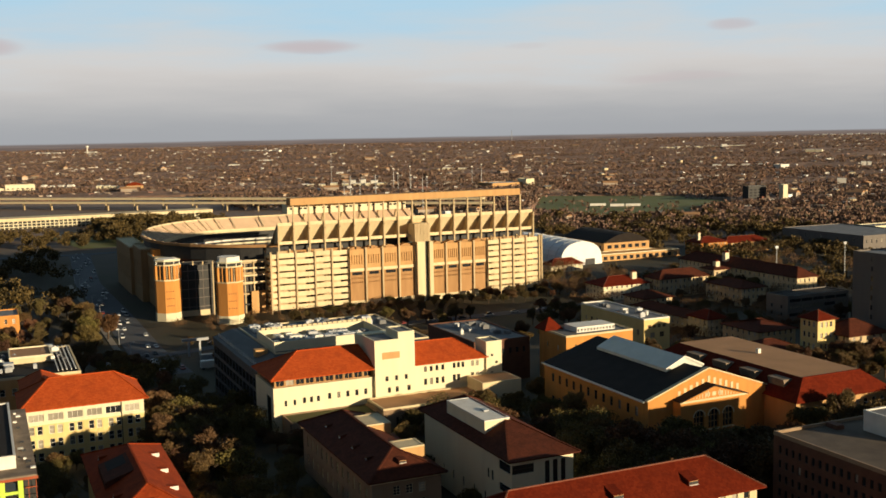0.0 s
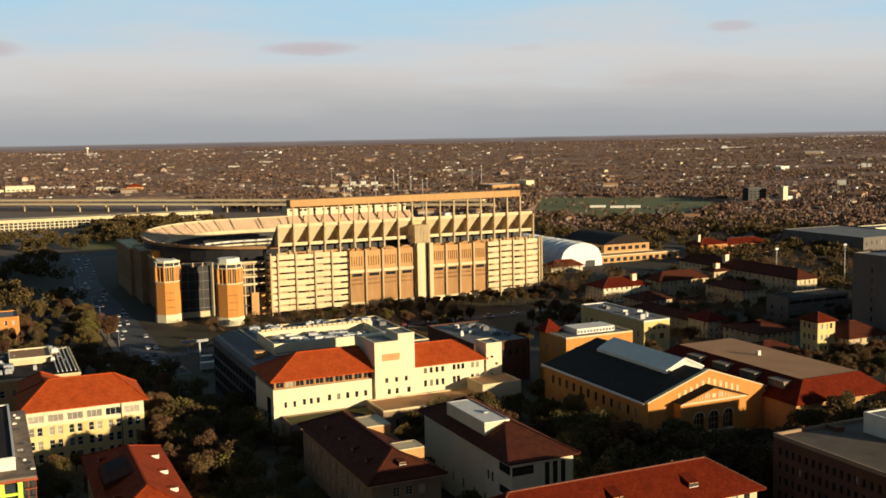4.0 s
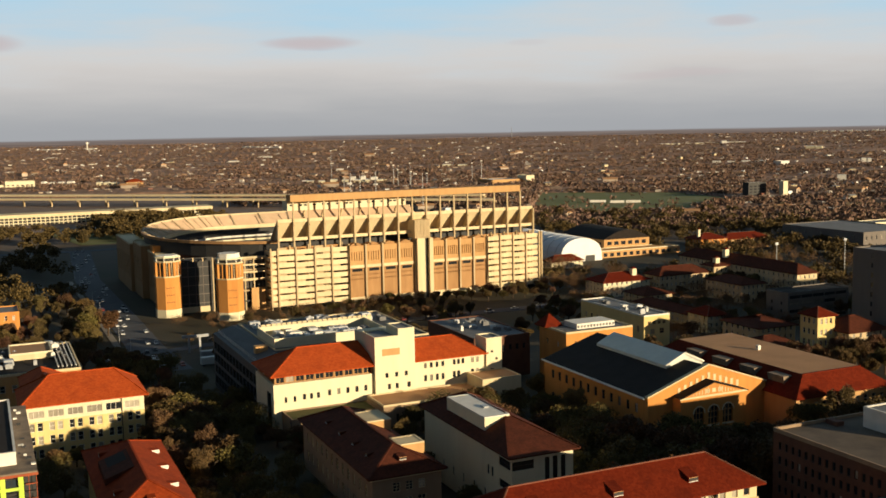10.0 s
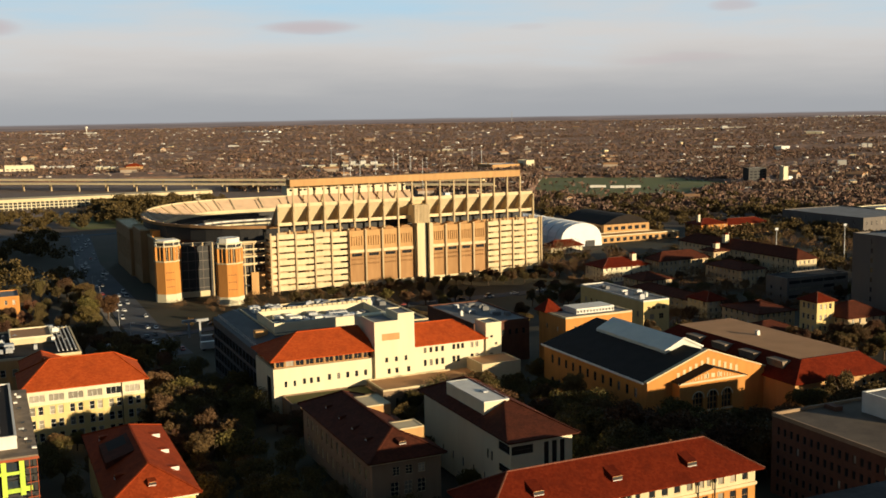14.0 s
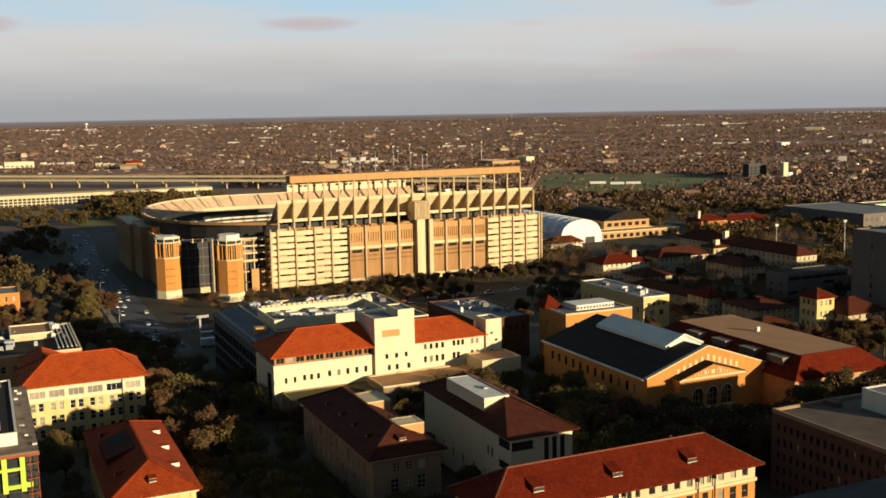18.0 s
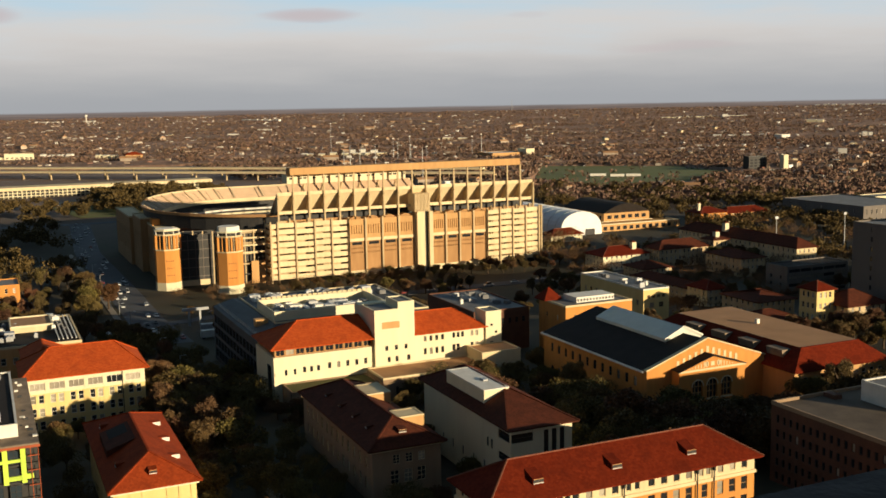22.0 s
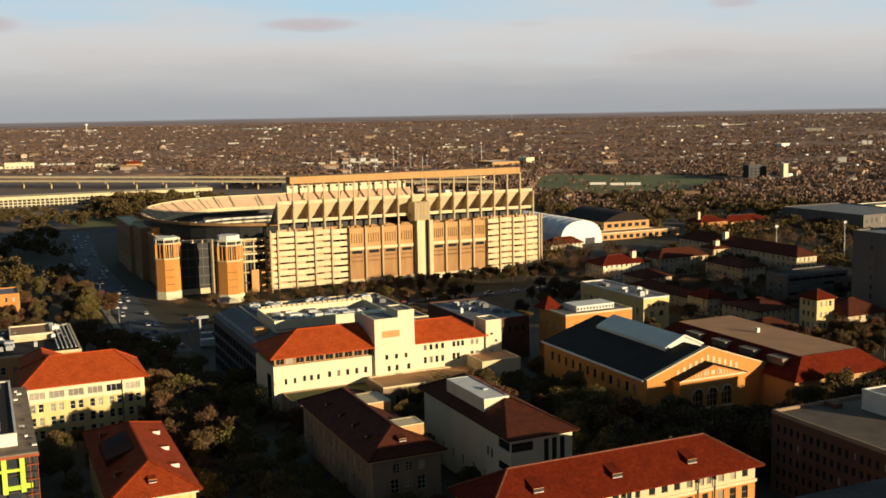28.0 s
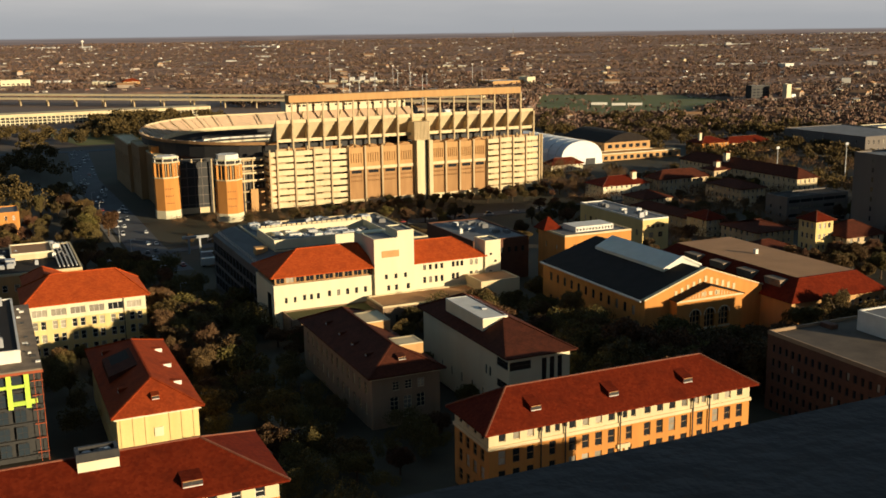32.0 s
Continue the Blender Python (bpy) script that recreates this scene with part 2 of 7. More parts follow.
MAT["canopy"] = banded("brown_winter_canopy", ((0.26, 0.155, 0.105), (0.36, 0.22, 0.15), (0.17, 0.105, 0.072), (0.12, 0.08, 0.052)))
MAT["lawn"] = surface("evening_lawn", (0.13, 0.16, 0.05), (0.17, 0.16, 0.07), 0.02, 0.4, 0.95, 0.1, vary=0.0)
for nm, col in (("white_car", (0.7, 0.7, 0.68)), ("silver_car", (0.35, 0.36, 0.38)), ("dark_car", (0.03, 0.03, 0.035)), ("red_car", (0.25, 0.03, 0.025))):
    MAT[nm] = surface(nm + "_paint", col, tuple(c * 0.85 for c in col), 1, 6, 0.3, 0.0)
MAT["slate"] = surface("blue_grey_membrane", (0.085, 0.088, 0.09), (0.058, 0.06, 0.063), 0.2, 3, 0.7)
MAT["line"] = surface("white_road_paint", (0.7, 0.7, 0.66), (0.55, 0.55, 0.5), 1, 6, 0.8, vary=0.0)
MAT["bark"] = surface("bark", (0.10, 0.07, 0.045), (0.06, 0.04, 0.028), 2, 12, 0.95, 0.3)
MAT["bluetarp"] = surface("pale_blue_canopy", (0.35, 0.42, 0.5), (0.25, 0.31, 0.38), 0.5, 5, 0.6)
MAT["lime_green"] = surface("green_sheathing", (0.52, 0.72, 0.09), (0.42, 0.58, 0.08), 0.6, 6, 0.6)
# grey-green metal; its pale base stands in for reflected sky
MAT["greenroof"] = surface("sky_sheen_green_roof", (0.64, 0.66, 0.58), (0.54, 0.56, 0.50), 0.3, 4, 0.45, vary=0.02)


def leaf(name, a, b_):
    m, n, l, b = material(name, 0.75)
    geo, info = n.new("ShaderNodeNewGeometry"), n.new("ShaderNodeObjectInfo")
    mix, hsv, mr = n.new("ShaderNodeMix"), n.new("ShaderNodeHueSaturation"), n.new("ShaderNodeMapRange")
    mix.data_type = "RGBA"
    mix.inputs[6].default_value, mix.inputs[7].default_value = (*a, 1), (*b_, 1)
    l.new(geo.outputs["Random Per Island"], mix.inputs[0])
    mr.inputs[3].default_value, mr.inputs[4].default_value = 0.65, 1.35
    l.new(info.outputs["Random"], mr.inputs[0])
    l.new(mr.outputs[0], hsv.inputs["Value"])
    l.new(mix.outputs[2], hsv.inputs["Color"])
    hue, frac = n.new("ShaderNodeMapRange"), n.new("ShaderNodeMath")
    frac.operation = "FRACT"
    mul = n.new("ShaderNodeMath")
    mul.operation = "MULTIPLY"
    mul.inputs[1].default_value = 7.31
    l.new(info.outputs["Random"], mul.inputs[0]), l.new(mul.outputs[0], frac.inputs[0]), l.new(frac.outputs[0], hue.inputs[0])
    hue.inputs[3].default_value, hue.inputs[4].default_value = 0.475, 0.545
    l.new(hue.outputs[0], hsv.inputs["Hue"])
    l.new(hsv.outputs[0], b.inputs["Base Color"])
    return m


MAT["oak"] = leaf("live_oak_leaves", (0.055, 0.037, 0.015), (0.145, 0.083, 0.028))
MAT["russet"] = leaf("winter_twigs", (0.155, 0.086, 0.036), (0.09, 0.055, 0.026))


def glass(name, col, rough):
    m, n, l, b = material(name, rough)
    b.inputs["Base Color"].default_value = (*col, 1)
    b.inputs["Specular IOR Level"].default_value = 0.6
    return m


def speckled(name, stops):
    """Each island of the mesh takes its own tone."""
    m, n, l, b = material(name, 0.85)
    geo, ramp = n.new("ShaderNodeNewGeometry"), n.new("ShaderNodeValToRGB")
    e = ramp.color_ramp.elements
    e[0].color, e[1].color = (*stops[0][1], 1), (*stops[-1][1], 1)
    for p, c in stops[1:-1]:
        e.new(p).color = (*c, 1)
    l.new(geo.outputs["Random Per Island"], ramp.inputs[0])
    l.new(ramp.outputs[0], b.inputs["Base Color"])
    return m


MAT["town"] = speckled("town_roofs", ((0.0, (0.15, 0.12, 0.10)), (0.3, (0.25, 0.19, 0.15)), (0.55, (0.36, 0.28, 0.21)), (0.66, (0.24, 0.10, 0.07)), (0.74, (0.5, 0.45, 0.38)), (0.88, (0.75, 0.72, 0.66)), (1.0, (0.8, 0.8, 0.78))))
MAT["wood"] = speckled("far_woods", ((0.0, (0.18, 0.107, 0.078)), (0.4, (0.215, 0.128, 0.093)), (0.65, (0.155, 0.098, 0.07)), (0.85, (0.11, 0.078, 0.053)), (0.93, (0.08, 0.068, 0.04)), (1.0, (0.24, 0.145, 0.102))))
MAT["drab"] = surface("drab_house_paint", (0.40, 0.33, 0.26), (0.28, 0.22, 0.17), 0.1, 1.0, 0.9, 0.0, vary=0.3)
MAT["pane"] = glass("dark_window_glass", (0.02, 0.022, 0.026), 0.12)
MAT["blind"] = surface("pale_window_blinds", (0.35, 0.31, 0.24), (0.22, 0.2, 0.16), 1.5, 4, 0.5, 0.0, vary=0.5)
MAT["bluepane"] = glass("blue_grey_glass", (0.03, 0.042, 0.055), 0.15)


# ---- building blocks ----
def ground_z(x, y):
    z = 29 * (1 - min(max(y / 500, 0), 1))
    s = min(max((math.hypot(x, y) - 1500) / 3300, 0), 1)
    return z + 56 * s * s * (3 - 2 * s)


def thing(name, at, label, category, group="", kind=""):
    ob = new(name)
    ob.location = at
    ob.empty_display_size = 0.5
    return tagged(ob, label, category, group, kind)


def set_off(ob, k):
    """Moves a building k times as far from the tower, and makes it as much larger."""
    ob.location = Vector(EYE) + (Vector(ob.location) - Vector(EYE)) * k
    ob.scale = (k, k, k)


def mesh_of(name, bm, mat):
    me = bpy.data.meshes.new(name)
    bmesh.ops.recalc_face_normals(bm, faces=bm.faces)
    bm.to_mesh(me)
    bm.free()
    for m in mat if isinstance(mat, list) else [mat]:
        me.materials.append(m)
    return me


def origin(ob):
    v = Vector((0, 0, 0))
    while ob is not None:
        v += Vector(ob.location)
        ob = ob.parent
    return v


def part(name, bm, mat, parent, label=""):
    """Links a bmesh, in world metres, as one mesh under a thing or a part."""
    if parent is not None:
        bmesh.ops.translate(bm, vec=-origin(parent), verts=bm.verts)
    ob = new(name, mesh_of(name, bm, mat))
    ob.parent = parent
    return tagged(ob, label)


def shared(name, me, parent, at, label=""):
    """One more object on a mesh that alike pieces share, at a world place."""
    ob = new(name, me)
    ob.parent = parent
    ob.location = Vector(at) - (origin(parent) if parent is not None else Vector((0, 0, 0)))
    return tagged(ob, label)


def quad(bm, *pts):
    return bm.faces.new([bm.verts.new(p) for p in pts])


def box(bm, x0, x1, y0, y1, z0, z1):
    v = [bm.verts.new((x, y, z)) for z in (z0, z1) for x, y in ((x0, y0), (x1, y0), (x1, y1), (x0, y1))]
    for f in ((3, 2, 1, 0), (4, 5, 6, 7), (0, 1, 5, 4), (1, 2, 6, 5), (2, 3, 7, 6), (3, 0, 4, 7)):
        bm.faces.new([v[i] for i in f])
    return v


def beam(bm, p, q, w, h):
    """A square bar from p to q, w wide and h deep."""
    p, q = Vector(p), Vector(q)
    d = (q - p).normalized()
    side = d.cross(Vector((0, 0, 1)))
    side = Vector((1, 0, 0)) if side.length < 1e-4 else side.normalized()
    up = side.cross(d)
    a = [bm.verts.new(o + side * sx * w / 2 + up * sz * h / 2) for o in (p, q) for sx, sz in ((-1, -1), (1, -1), (1, 1), (-1, 1))]
    for f in ((0, 1, 2, 3), (7, 6, 5, 4), (0, 4, 5, 1), (1, 5, 6, 2), (2, 6, 7, 3), (3, 7, 4, 0)):
        bm.faces.new([a[i] for i in f])


def tube(bm, p, r0, r1, z0, z1, n=10, lean=(0, 0)):
    lo = [bm.verts.new((p[0] + r0 * math.cos(a), p[1] + r0 * math.sin(a), z0)) for a in [2 * math.pi * i / n for i in range(n)]]
    hi = [bm.verts.new((p[0] + lean[0] + r1 * math.cos(a), p[1] + lean[1] + r1 * math.sin(a), z1)) for a in [2 * math.pi * i / n for i in range(n)]]
    for i in range(n):
        bm.faces.new((lo[i], lo[(i + 1) % n], hi[(i + 1) % n], hi[i]))
    bm.faces.new(hi)
    bm.faces.new(lo[::-1])


def on_face(face, plane, u, d, z):
    """A point of a wall: W faces the camera (u is x), N and S face along x (u is y); d goes inwards."""
    return {"W": (u, plane + d, z), "E": (u, plane - d, z), "N": (plane + d, u, z), "S": (plane - d, u, z)}[face]


def wall_face(bm, face, plane, u0, u1, z0, z1, holes, depth=0.3):
    """A wall sheet with real openings and their reveals."""
    us = sorted({u0, u1, *[h[0] for h in holes], *[h[1] for h in holes]})
    zs = sorted({z0, z1, *[h[2] for h in holes], *[h[3] for h in holes]})
    for a, b in zip(us, us[1:]):
        for c, d in zip(zs, zs[1:]):
            mu, mz = (a + b) / 2, (c + d) / 2
            if not any(h[0] < mu < h[1] and h[2] < mz < h[3] for h in holes):
                quad(bm, *[on_face(face, plane, u, 0, z) for u, z in ((a, c), (b, c), (b, d), (a, d))])
    for a, b, c, d in holes:
        for (ua, za), (ub, zb) in (((a, c), (b, c)), ((b, c), (b, d)), ((b, d), (a, d)), ((a, d), (a, c))):
            quad(bm, on_face(face, plane, ua, 0, za), on_face(face, plane, ub, 0, zb), on_face(face, plane, ub, depth, zb), on_face(face, plane, ua, depth, za))


WINDOWS = {}


def window_meshes(face, w, h, bars, rows, frame_mat, pane_mat):
    key = (face, round(w, 2), round(h, 2), bars, rows, frame_mat, pane_mat)
    if key not in WINDOWS:
        f = bmesh.new()
        t = 0.09
        us = [w * k / (bars + 1) for k in range(bars + 2)]
        zs = [h * k / (rows + 1) for k in range(rows + 2)]
        lights_ = [(us[i] + t * (0.5 if i else 1), us[i + 1] - t * (0.5 if i < bars else 1), zs[j] + t * (0.5 if j else 1), zs[j + 1] - t * (0.5 if j < rows else 1)) for i in range(bars + 1) for j in range(rows + 1)]
        wall_face(f, face, 0.14 if face in "WN" else -0.14, 0, w, 0, h, lights_, 0.06)
        bmesh.ops.remove_doubles(f, verts=f.verts, dist=0.001)
        p = bmesh.new()
        quad(p, *[on_face(face, 0, u, 0.21, z) for u, z in ((0, 0), (w, 0), (w, h), (0, h))])
        WINDOWS[key] = mesh_of("window", f, MAT[frame_mat]), mesh_of("pane", p, MAT[pane_mat])
    return WINDOWS[key]


def put_window(parent, face, plane, hole, bars=0, rows=1, frame_mat="white", pane_mat="pane"):
    a, b, c, d = hole
    fm, pm = window_meshes(face, b - a, d - c, bars, rows, frame_mat, pane_mat)
    at = on_face(face, plane, a, 0, c)
    w = shared("window", fm, parent, at)
    shared("pane", pm, w, at)
    return w


def row(u0, u1, n, w, z, h):
    """n openings, w wide, spread evenly over a stretch of wall."""
    step = (u1 - u0) / n
    return [(u0 + step * (i + 0.5) - w / 2, u0 + step * (i + 0.5) + w / 2, z, z + h) for i in range(n)]


def body(parent, x0, x1, y0, y1, z0, z1, mat, west=(), north=(), bars=0, rows=1, frame_mat="white", blinds=0.25, south=()):
    """The walls of a building with their windows."""
    bm = bmesh.new()
    west, north, south = list(west), list(north), list(south)
    wall_face(bm, "W", y0, x0, x1, z0, z1, west)
    wall_face(bm, "N", x0, y0, y1, z0, z1, north)
    wall_face(bm, "S", x1, y0, y1, z0, z1, south)
    wall_face(bm, "E", y1, x0, x1, z0, z1, [])
    quad(bm, (x0, y0, z1 - 0.02), (x1, y0, z1 - 0.02), (x1, y1, z1 - 0.02), (x0, y1, z1 - 0.02))
    w = part("wall", bm, MAT[mat], parent)
    rnd = random.Random(int(x0 * 7 + y0 * 13))
    for face, plane, holes in (("W", y0, west), ("N", x0, north), ("S", x1, south)):
        for h in holes:
            put_window(parent, face, plane, h, bars, rows, frame_mat, "blind" if rnd.random() < blinds else "pane")
    return w


def hip_roof(parent, x0, x1, y0, y1, ze, zr, mat="tile", over=1.1, axis="x", hip0=None, hip1=None, caps=True, label=""):
    """A hipped roof; hip0, hip1: how far the ridge's ends stand in from the eaves (0 gives a gable)."""
    x0, x1, y0, y1 = x0 - over, x1 + over, y0 - over, y1 + over
    ze -= 0.1
    bm = bmesh.new()
    if axis == "x":
        half = (y1 - y0) / 2
        a, b = x0 + (half if hip0 is None else hip0), x1 - (half if hip1 is None else hip1)
        ra, rb = (a, (y0 + y1) / 2, zr), (b, (y0 + y1) / 2, zr)
        c = [(x0, y0, ze), (x1, y0, ze), (x1, y1, ze), (x0, y1, ze)]
        faces = [(c[0], c[1], rb, ra), (c[2], c[3], ra, rb), (c[1], c[2], rb), (c[3], c[0], ra)]
        hips = [(c[0], ra), (c[3], ra), (c[1], rb), (c[2], rb), (ra, rb)]
    else:
        half = (x1 - x0) / 2
        a, b = y0 + (half if hip0 is None else hip0), y1 - (half if hip1 is None else hip1)
        ra, rb = ((x0 + x1) / 2, a, zr), ((x0 + x1) / 2, b, zr)
        c = [(x0, y0, ze), (x1, y0, ze), (x1, y1, ze), (x0, y1, ze)]
        faces = [(c[1], c[2], rb, ra), (c[3], c[0], ra, rb), (c[0], c[1], ra), (c[2], c[3], rb)]
        hips = [(c[0], ra), (c[1], ra), (c[2], rb), (c[3], rb), (ra, rb)]
    for f in faces:
        quad(bm, *f)
    t = 0.28
    low = [(p[0], p[1], p[2] - t) for p in c]
    for i in range(4):
        quad(bm, c[i], c[(i + 1) % 4], low[(i + 1) % 4], low[i])
    quad(bm, *low)
    bmesh.ops.remove_doubles(bm, verts=bm.verts, dist=0.001)
    r = part("roof", bm, MAT[mat], parent, label)
    if caps:
        for p, q in hips:
            if (Vector(p) - Vector(q)).length > 0.5:
                bm = bmesh.new()
                beam(bm, p, q, 0.26 if mat == "tile" else 0.42, 0.3)
                part("ridge_cap", bm, MAT["cap" if mat == "tile" else mat], r)
    return r


def flat_roof(parent, x0, x1, y0, y1, z, mat="grayroof", up=0.8, coping="white"):
    """A roof deck inside a parapet with a coping."""
    bm = bmesh.new()
    box(bm, x0 + 0.3, x1 - 0.3, y0 + 0.3, y1 - 0.3, z - 0.3, z + 0.05)
    r = part("roof", bm, MAT[mat], parent)
    for a, b, c, d in ((x0, x1, y0, y0 + 0.4), (x0, x1, y1 - 0.4, y1), (x0, x0 + 0.4, y0 + 0.4, y1 - 0.4), (x1 - 0.4, x1, y0 + 0.4, y1 - 0.4)):
        bm = bmesh.new()
        box(bm, a - 0.04, b + 0.04, c - 0.04, d + 0.04, z - 0.15, z + up)
        part("parapet", bm, MAT[coping], r)
    return r


def block(parent, name, x0, x1, y0, y1, z0, z1, mat, label="", bevel=0.0):
    bm = bmesh.new()
    box(bm, x0, x1, y0, y1, z0, z1)
    if bevel:
        bmesh.ops.bevel(bm, geom=bm.edges[:], offset=bevel, segments=1, affect="EDGES")
    return part(name, bm, MAT[mat], parent, label)


def roof_units(parent, x0, x1, y0, y1, z, n, seed, big=2.6, tall=1.9):
    """Air handlers, ducts and vents on a flat roof."""
    rnd = random.Random(seed)
    for i in range(n):
        w, d, h = rnd.uniform(0.3 * big, big), rnd.uniform(0.3 * big, big), rnd.uniform(0.37, 1) * tall
        x, y = rnd.uniform(x0, x1 - w), rnd.uniform(y0, y1 - d)
        bm = bmesh.new()
        box(bm, x, x + w, y, y + d, z, z + h)
        box(bm, x + 0.15, x + w - 0.15, y + 0.15, y + d - 0.15, z + h, z + h + 0.2)
        if rnd.random() < 0.5:
            tube(bm, (x + w / 2, y + d / 2), 0.12 * w, 0.12 * w, z + h, z + h + 0.3 * tall, 8)
        part("roof_unit", bm, MAT[rnd.choice(["metal", "white", "grayroof", "metal"])], parent)


def dormer(roof, x, y, z, w=2.0, h=1.1, d=3.0, face="W", mat="tile", rise=0.25):
    """A small shed dormer with a louvred front; z is its sill."""
    s = {"W": lambda u, v: (x + u, y + v), "S": lambda u, v: (x - v, y + u), "N": lambda u, v: (x + v, y + u)}[face]
    bm = bmesh.new()
    p = [(*s(-w / 2, 0), z), (*s(w / 2, 0), z), (*s(w / 2, 0), z + h), (*s(-w / 2, 0), z + h), (*s(-w / 2, d), z + h + rise), (*s(w / 2, d), z + h + rise), (*s(-w / 2, d), z), (*s(w / 2, d), z)]
    v = [bm.verts.new(q) for q in p]
    for f in ((3, 2, 5, 4), (0, 3, 4, 6), (1, 7, 5, 2), (0, 1, 2, 3)):
        bm.faces.new([v[i] for i in f])
    part("dormer", bm, MAT[mat], roof)
    def slat(name, za, zb, out, mat_):
        q = bmesh.new()
        a, b = s(-w / 2 + 0.1, -out), s(w / 2 - 0.1, 0.02)
        box(q, min(a[0], b[0]), max(a[0], b[0]), min(a[1], b[1]), max(a[1], b[1]), za, zb)
        part(name, q, MAT[mat_], roof)
    slat("louvre", z + 0.3, z + h - 0.2, 0.05, "dark")
    slat("sill", z + 0.1, z + 0.22, 0.12, "white")
    slat("head", z + h - 0.16, z + h - 0.08, 0.06, "tan")


# ---- ground ----
def spread(stops):
    out = []
    for (a, s), (b, _) in zip(stops, stops[1:]):
        k = max(1, round((b - a) / s))
        out += [a + (b - a) * i / k for i in range(k)]
    return out + [stops[-1][0]]


bm = bmesh.new()
gx = spread([(-3300, 300), (-300, 60), (0, 25), (700, 60), (1600, 140), (4300, 100)])
gy = spread([(-2500, 500), (-500, 100), (0, 25), (700, 50), (1600, 140), (4900, 100)])
verts = {}
for i, x in enumerate(gx):
    for j, y in enumerate(gy):
        verts[i, j] = bm.verts.new((x, y, ground_z(x, y)))
for i in range(len(gx) - 1):
    for j in range(len(gy) - 1):
        c = (verts[i, j], verts[i + 1, j], verts[i + 1, j + 1], verts[i, j + 1])
        if math.hypot((gx[i] + gx[i + 1]) / 2, (gy[j] + gy[j + 1]) / 2) < 4930:
            bm.faces.new(c)
m, n, l, b = material("campus_ground", 0.95)
co, n1, n2 = n.new("ShaderNodeTexCoord"), n.new("ShaderNodeTexNoise"), n.new("ShaderNodeTexNoise")
n1.inputs["Scale"].default_value, n2.inputs["Scale"].default_value = 0.012, 0.25
n1.inputs["Detail"].default_value = n2.inputs["Detail"].default_value = 6
l.new(co.outputs["Object"], n1.inputs[0]), l.new(co.outputs["Object"], n2.inputs[0])
ma, mb = n.new("ShaderNodeMix"), n.new("ShaderNodeMix")
ma.data_type = mb.data_type = "RGBA"
ma.inputs[6].default_value, ma.inputs[7].default_value = (0.05, 0.05, 0.026, 1), (0.085, 0.066, 0.045, 1)
rr = n.new("ShaderNodeMapRange")
rr.inputs[1].default_value, rr.inputs[2].default_value = 0.4, 0.62
l.new(n1.outputs[0], rr.inputs[0]), l.new(rr.outputs[0], ma.inputs[0])
l.new(ma.outputs[2], mb.inputs[6])
mb.inputs[7].default_value = (0.045, 0.038, 0.027, 1)
l.new(n2.outputs[0], mb.inputs[0])
# beyond the campus the plain is brown leaf litter and pale streets
ln, lr, mc = n.new("ShaderNodeVectorMath"), n.new("ShaderNodeMapRange"), n.new("ShaderNodeMix")
ln.operation, mc.data_type = "LENGTH", "RGBA"
l.new(co.outputs["Object"], ln.inputs[0]), l.new(ln.outputs["Value"], lr.inputs[0])
lr.inputs[1].default_value, lr.inputs[2].default_value = 800, 1250
l.new(lr.outputs[0], mc.inputs[0]), l.new(mb.outputs[2], mc.inputs[6])
mc.inputs[7].default_value = (0.19, 0.14, 0.115, 1)
l.new(mc.outputs[2], b.inputs["Base Color"])
MAT["ground"] = m
tagged(part("ground", bm, m, None), "wide plain of dry grass and brown winter woods", "ground", kind="structure")


def strip(name, pts, w, mat, lift, label, category="road", kind="structure", parent=None):
    """A ribbon that follows the ground along a line of points."""
    line = []
    for (xa, ya), (xb, yb) in zip(pts, pts[1:]):
        k = max(1, int(math.hypot(xb - xa, yb - ya) / 12))
        line += [(xa + (xb - xa) * i / k, ya + (yb - ya) * i / k) for i in range(k)]
    line.append(pts[-1])
    bm = bmesh.new()
    prev = None
    for i, (x, y) in enumerate(line):
        xa, ya = line[max(i - 1, 0)]
        xb, yb = line[min(i + 1, len(line) - 1)]
        d = Vector((xb - xa, yb - ya, 0)).normalized()
        s = Vector((d.y, -d.x, 0)) * w / 2
        now = [bm.verts.new((x + s.x * k, y + s.y * k, ground_z(x + s.x * k, y + s.y * k) + dz)) for k, dz in ((1, lift - 0.3), (1, lift), (-1, lift), (-1, lift - 0.3))]
        if prev:
            for k in range(3):
                bm.faces.new((prev[k], now[k], now[k + 1], prev[k + 1]))
        prev = now
    ob = part(name, bm, MAT[mat], parent)
    return tagged(ob, label, category, kind=kind) if parent is None else ob


# ---- roads and paths ----
strip("road", [(68, 425), (68, 480), (68, 590), (66, 760), (78, 960)], 17, "asphalt", 0.12, "dark asphalt street running out past the stadium")
strip("road", [(-60, 480), (68, 480), (140, 505), (330, 505), (520, 520)], 11, "asphalt", 0.16, "asphalt street along the creek below the stadium")
strip("road", [(-100, 985), (78, 960), (300, 985)], 14, "asphalt", 0.16, "asphalt cross street beyond the stadium")
strip("pavement", [(56, 440), (56, 590), (54, 760)], 3, "paving", 0.2, "pale pavement beside the street", "pavement")
strip("path", [(186, 205), (193, 160)], 10, "paving", 0.12, "paved walk in front of the gymnasium", "path")
strip("path", [(56, 190), (56, 300), (66, 330)], 7, "paving", 0.1, "shaded paved mall between the halls", "path")


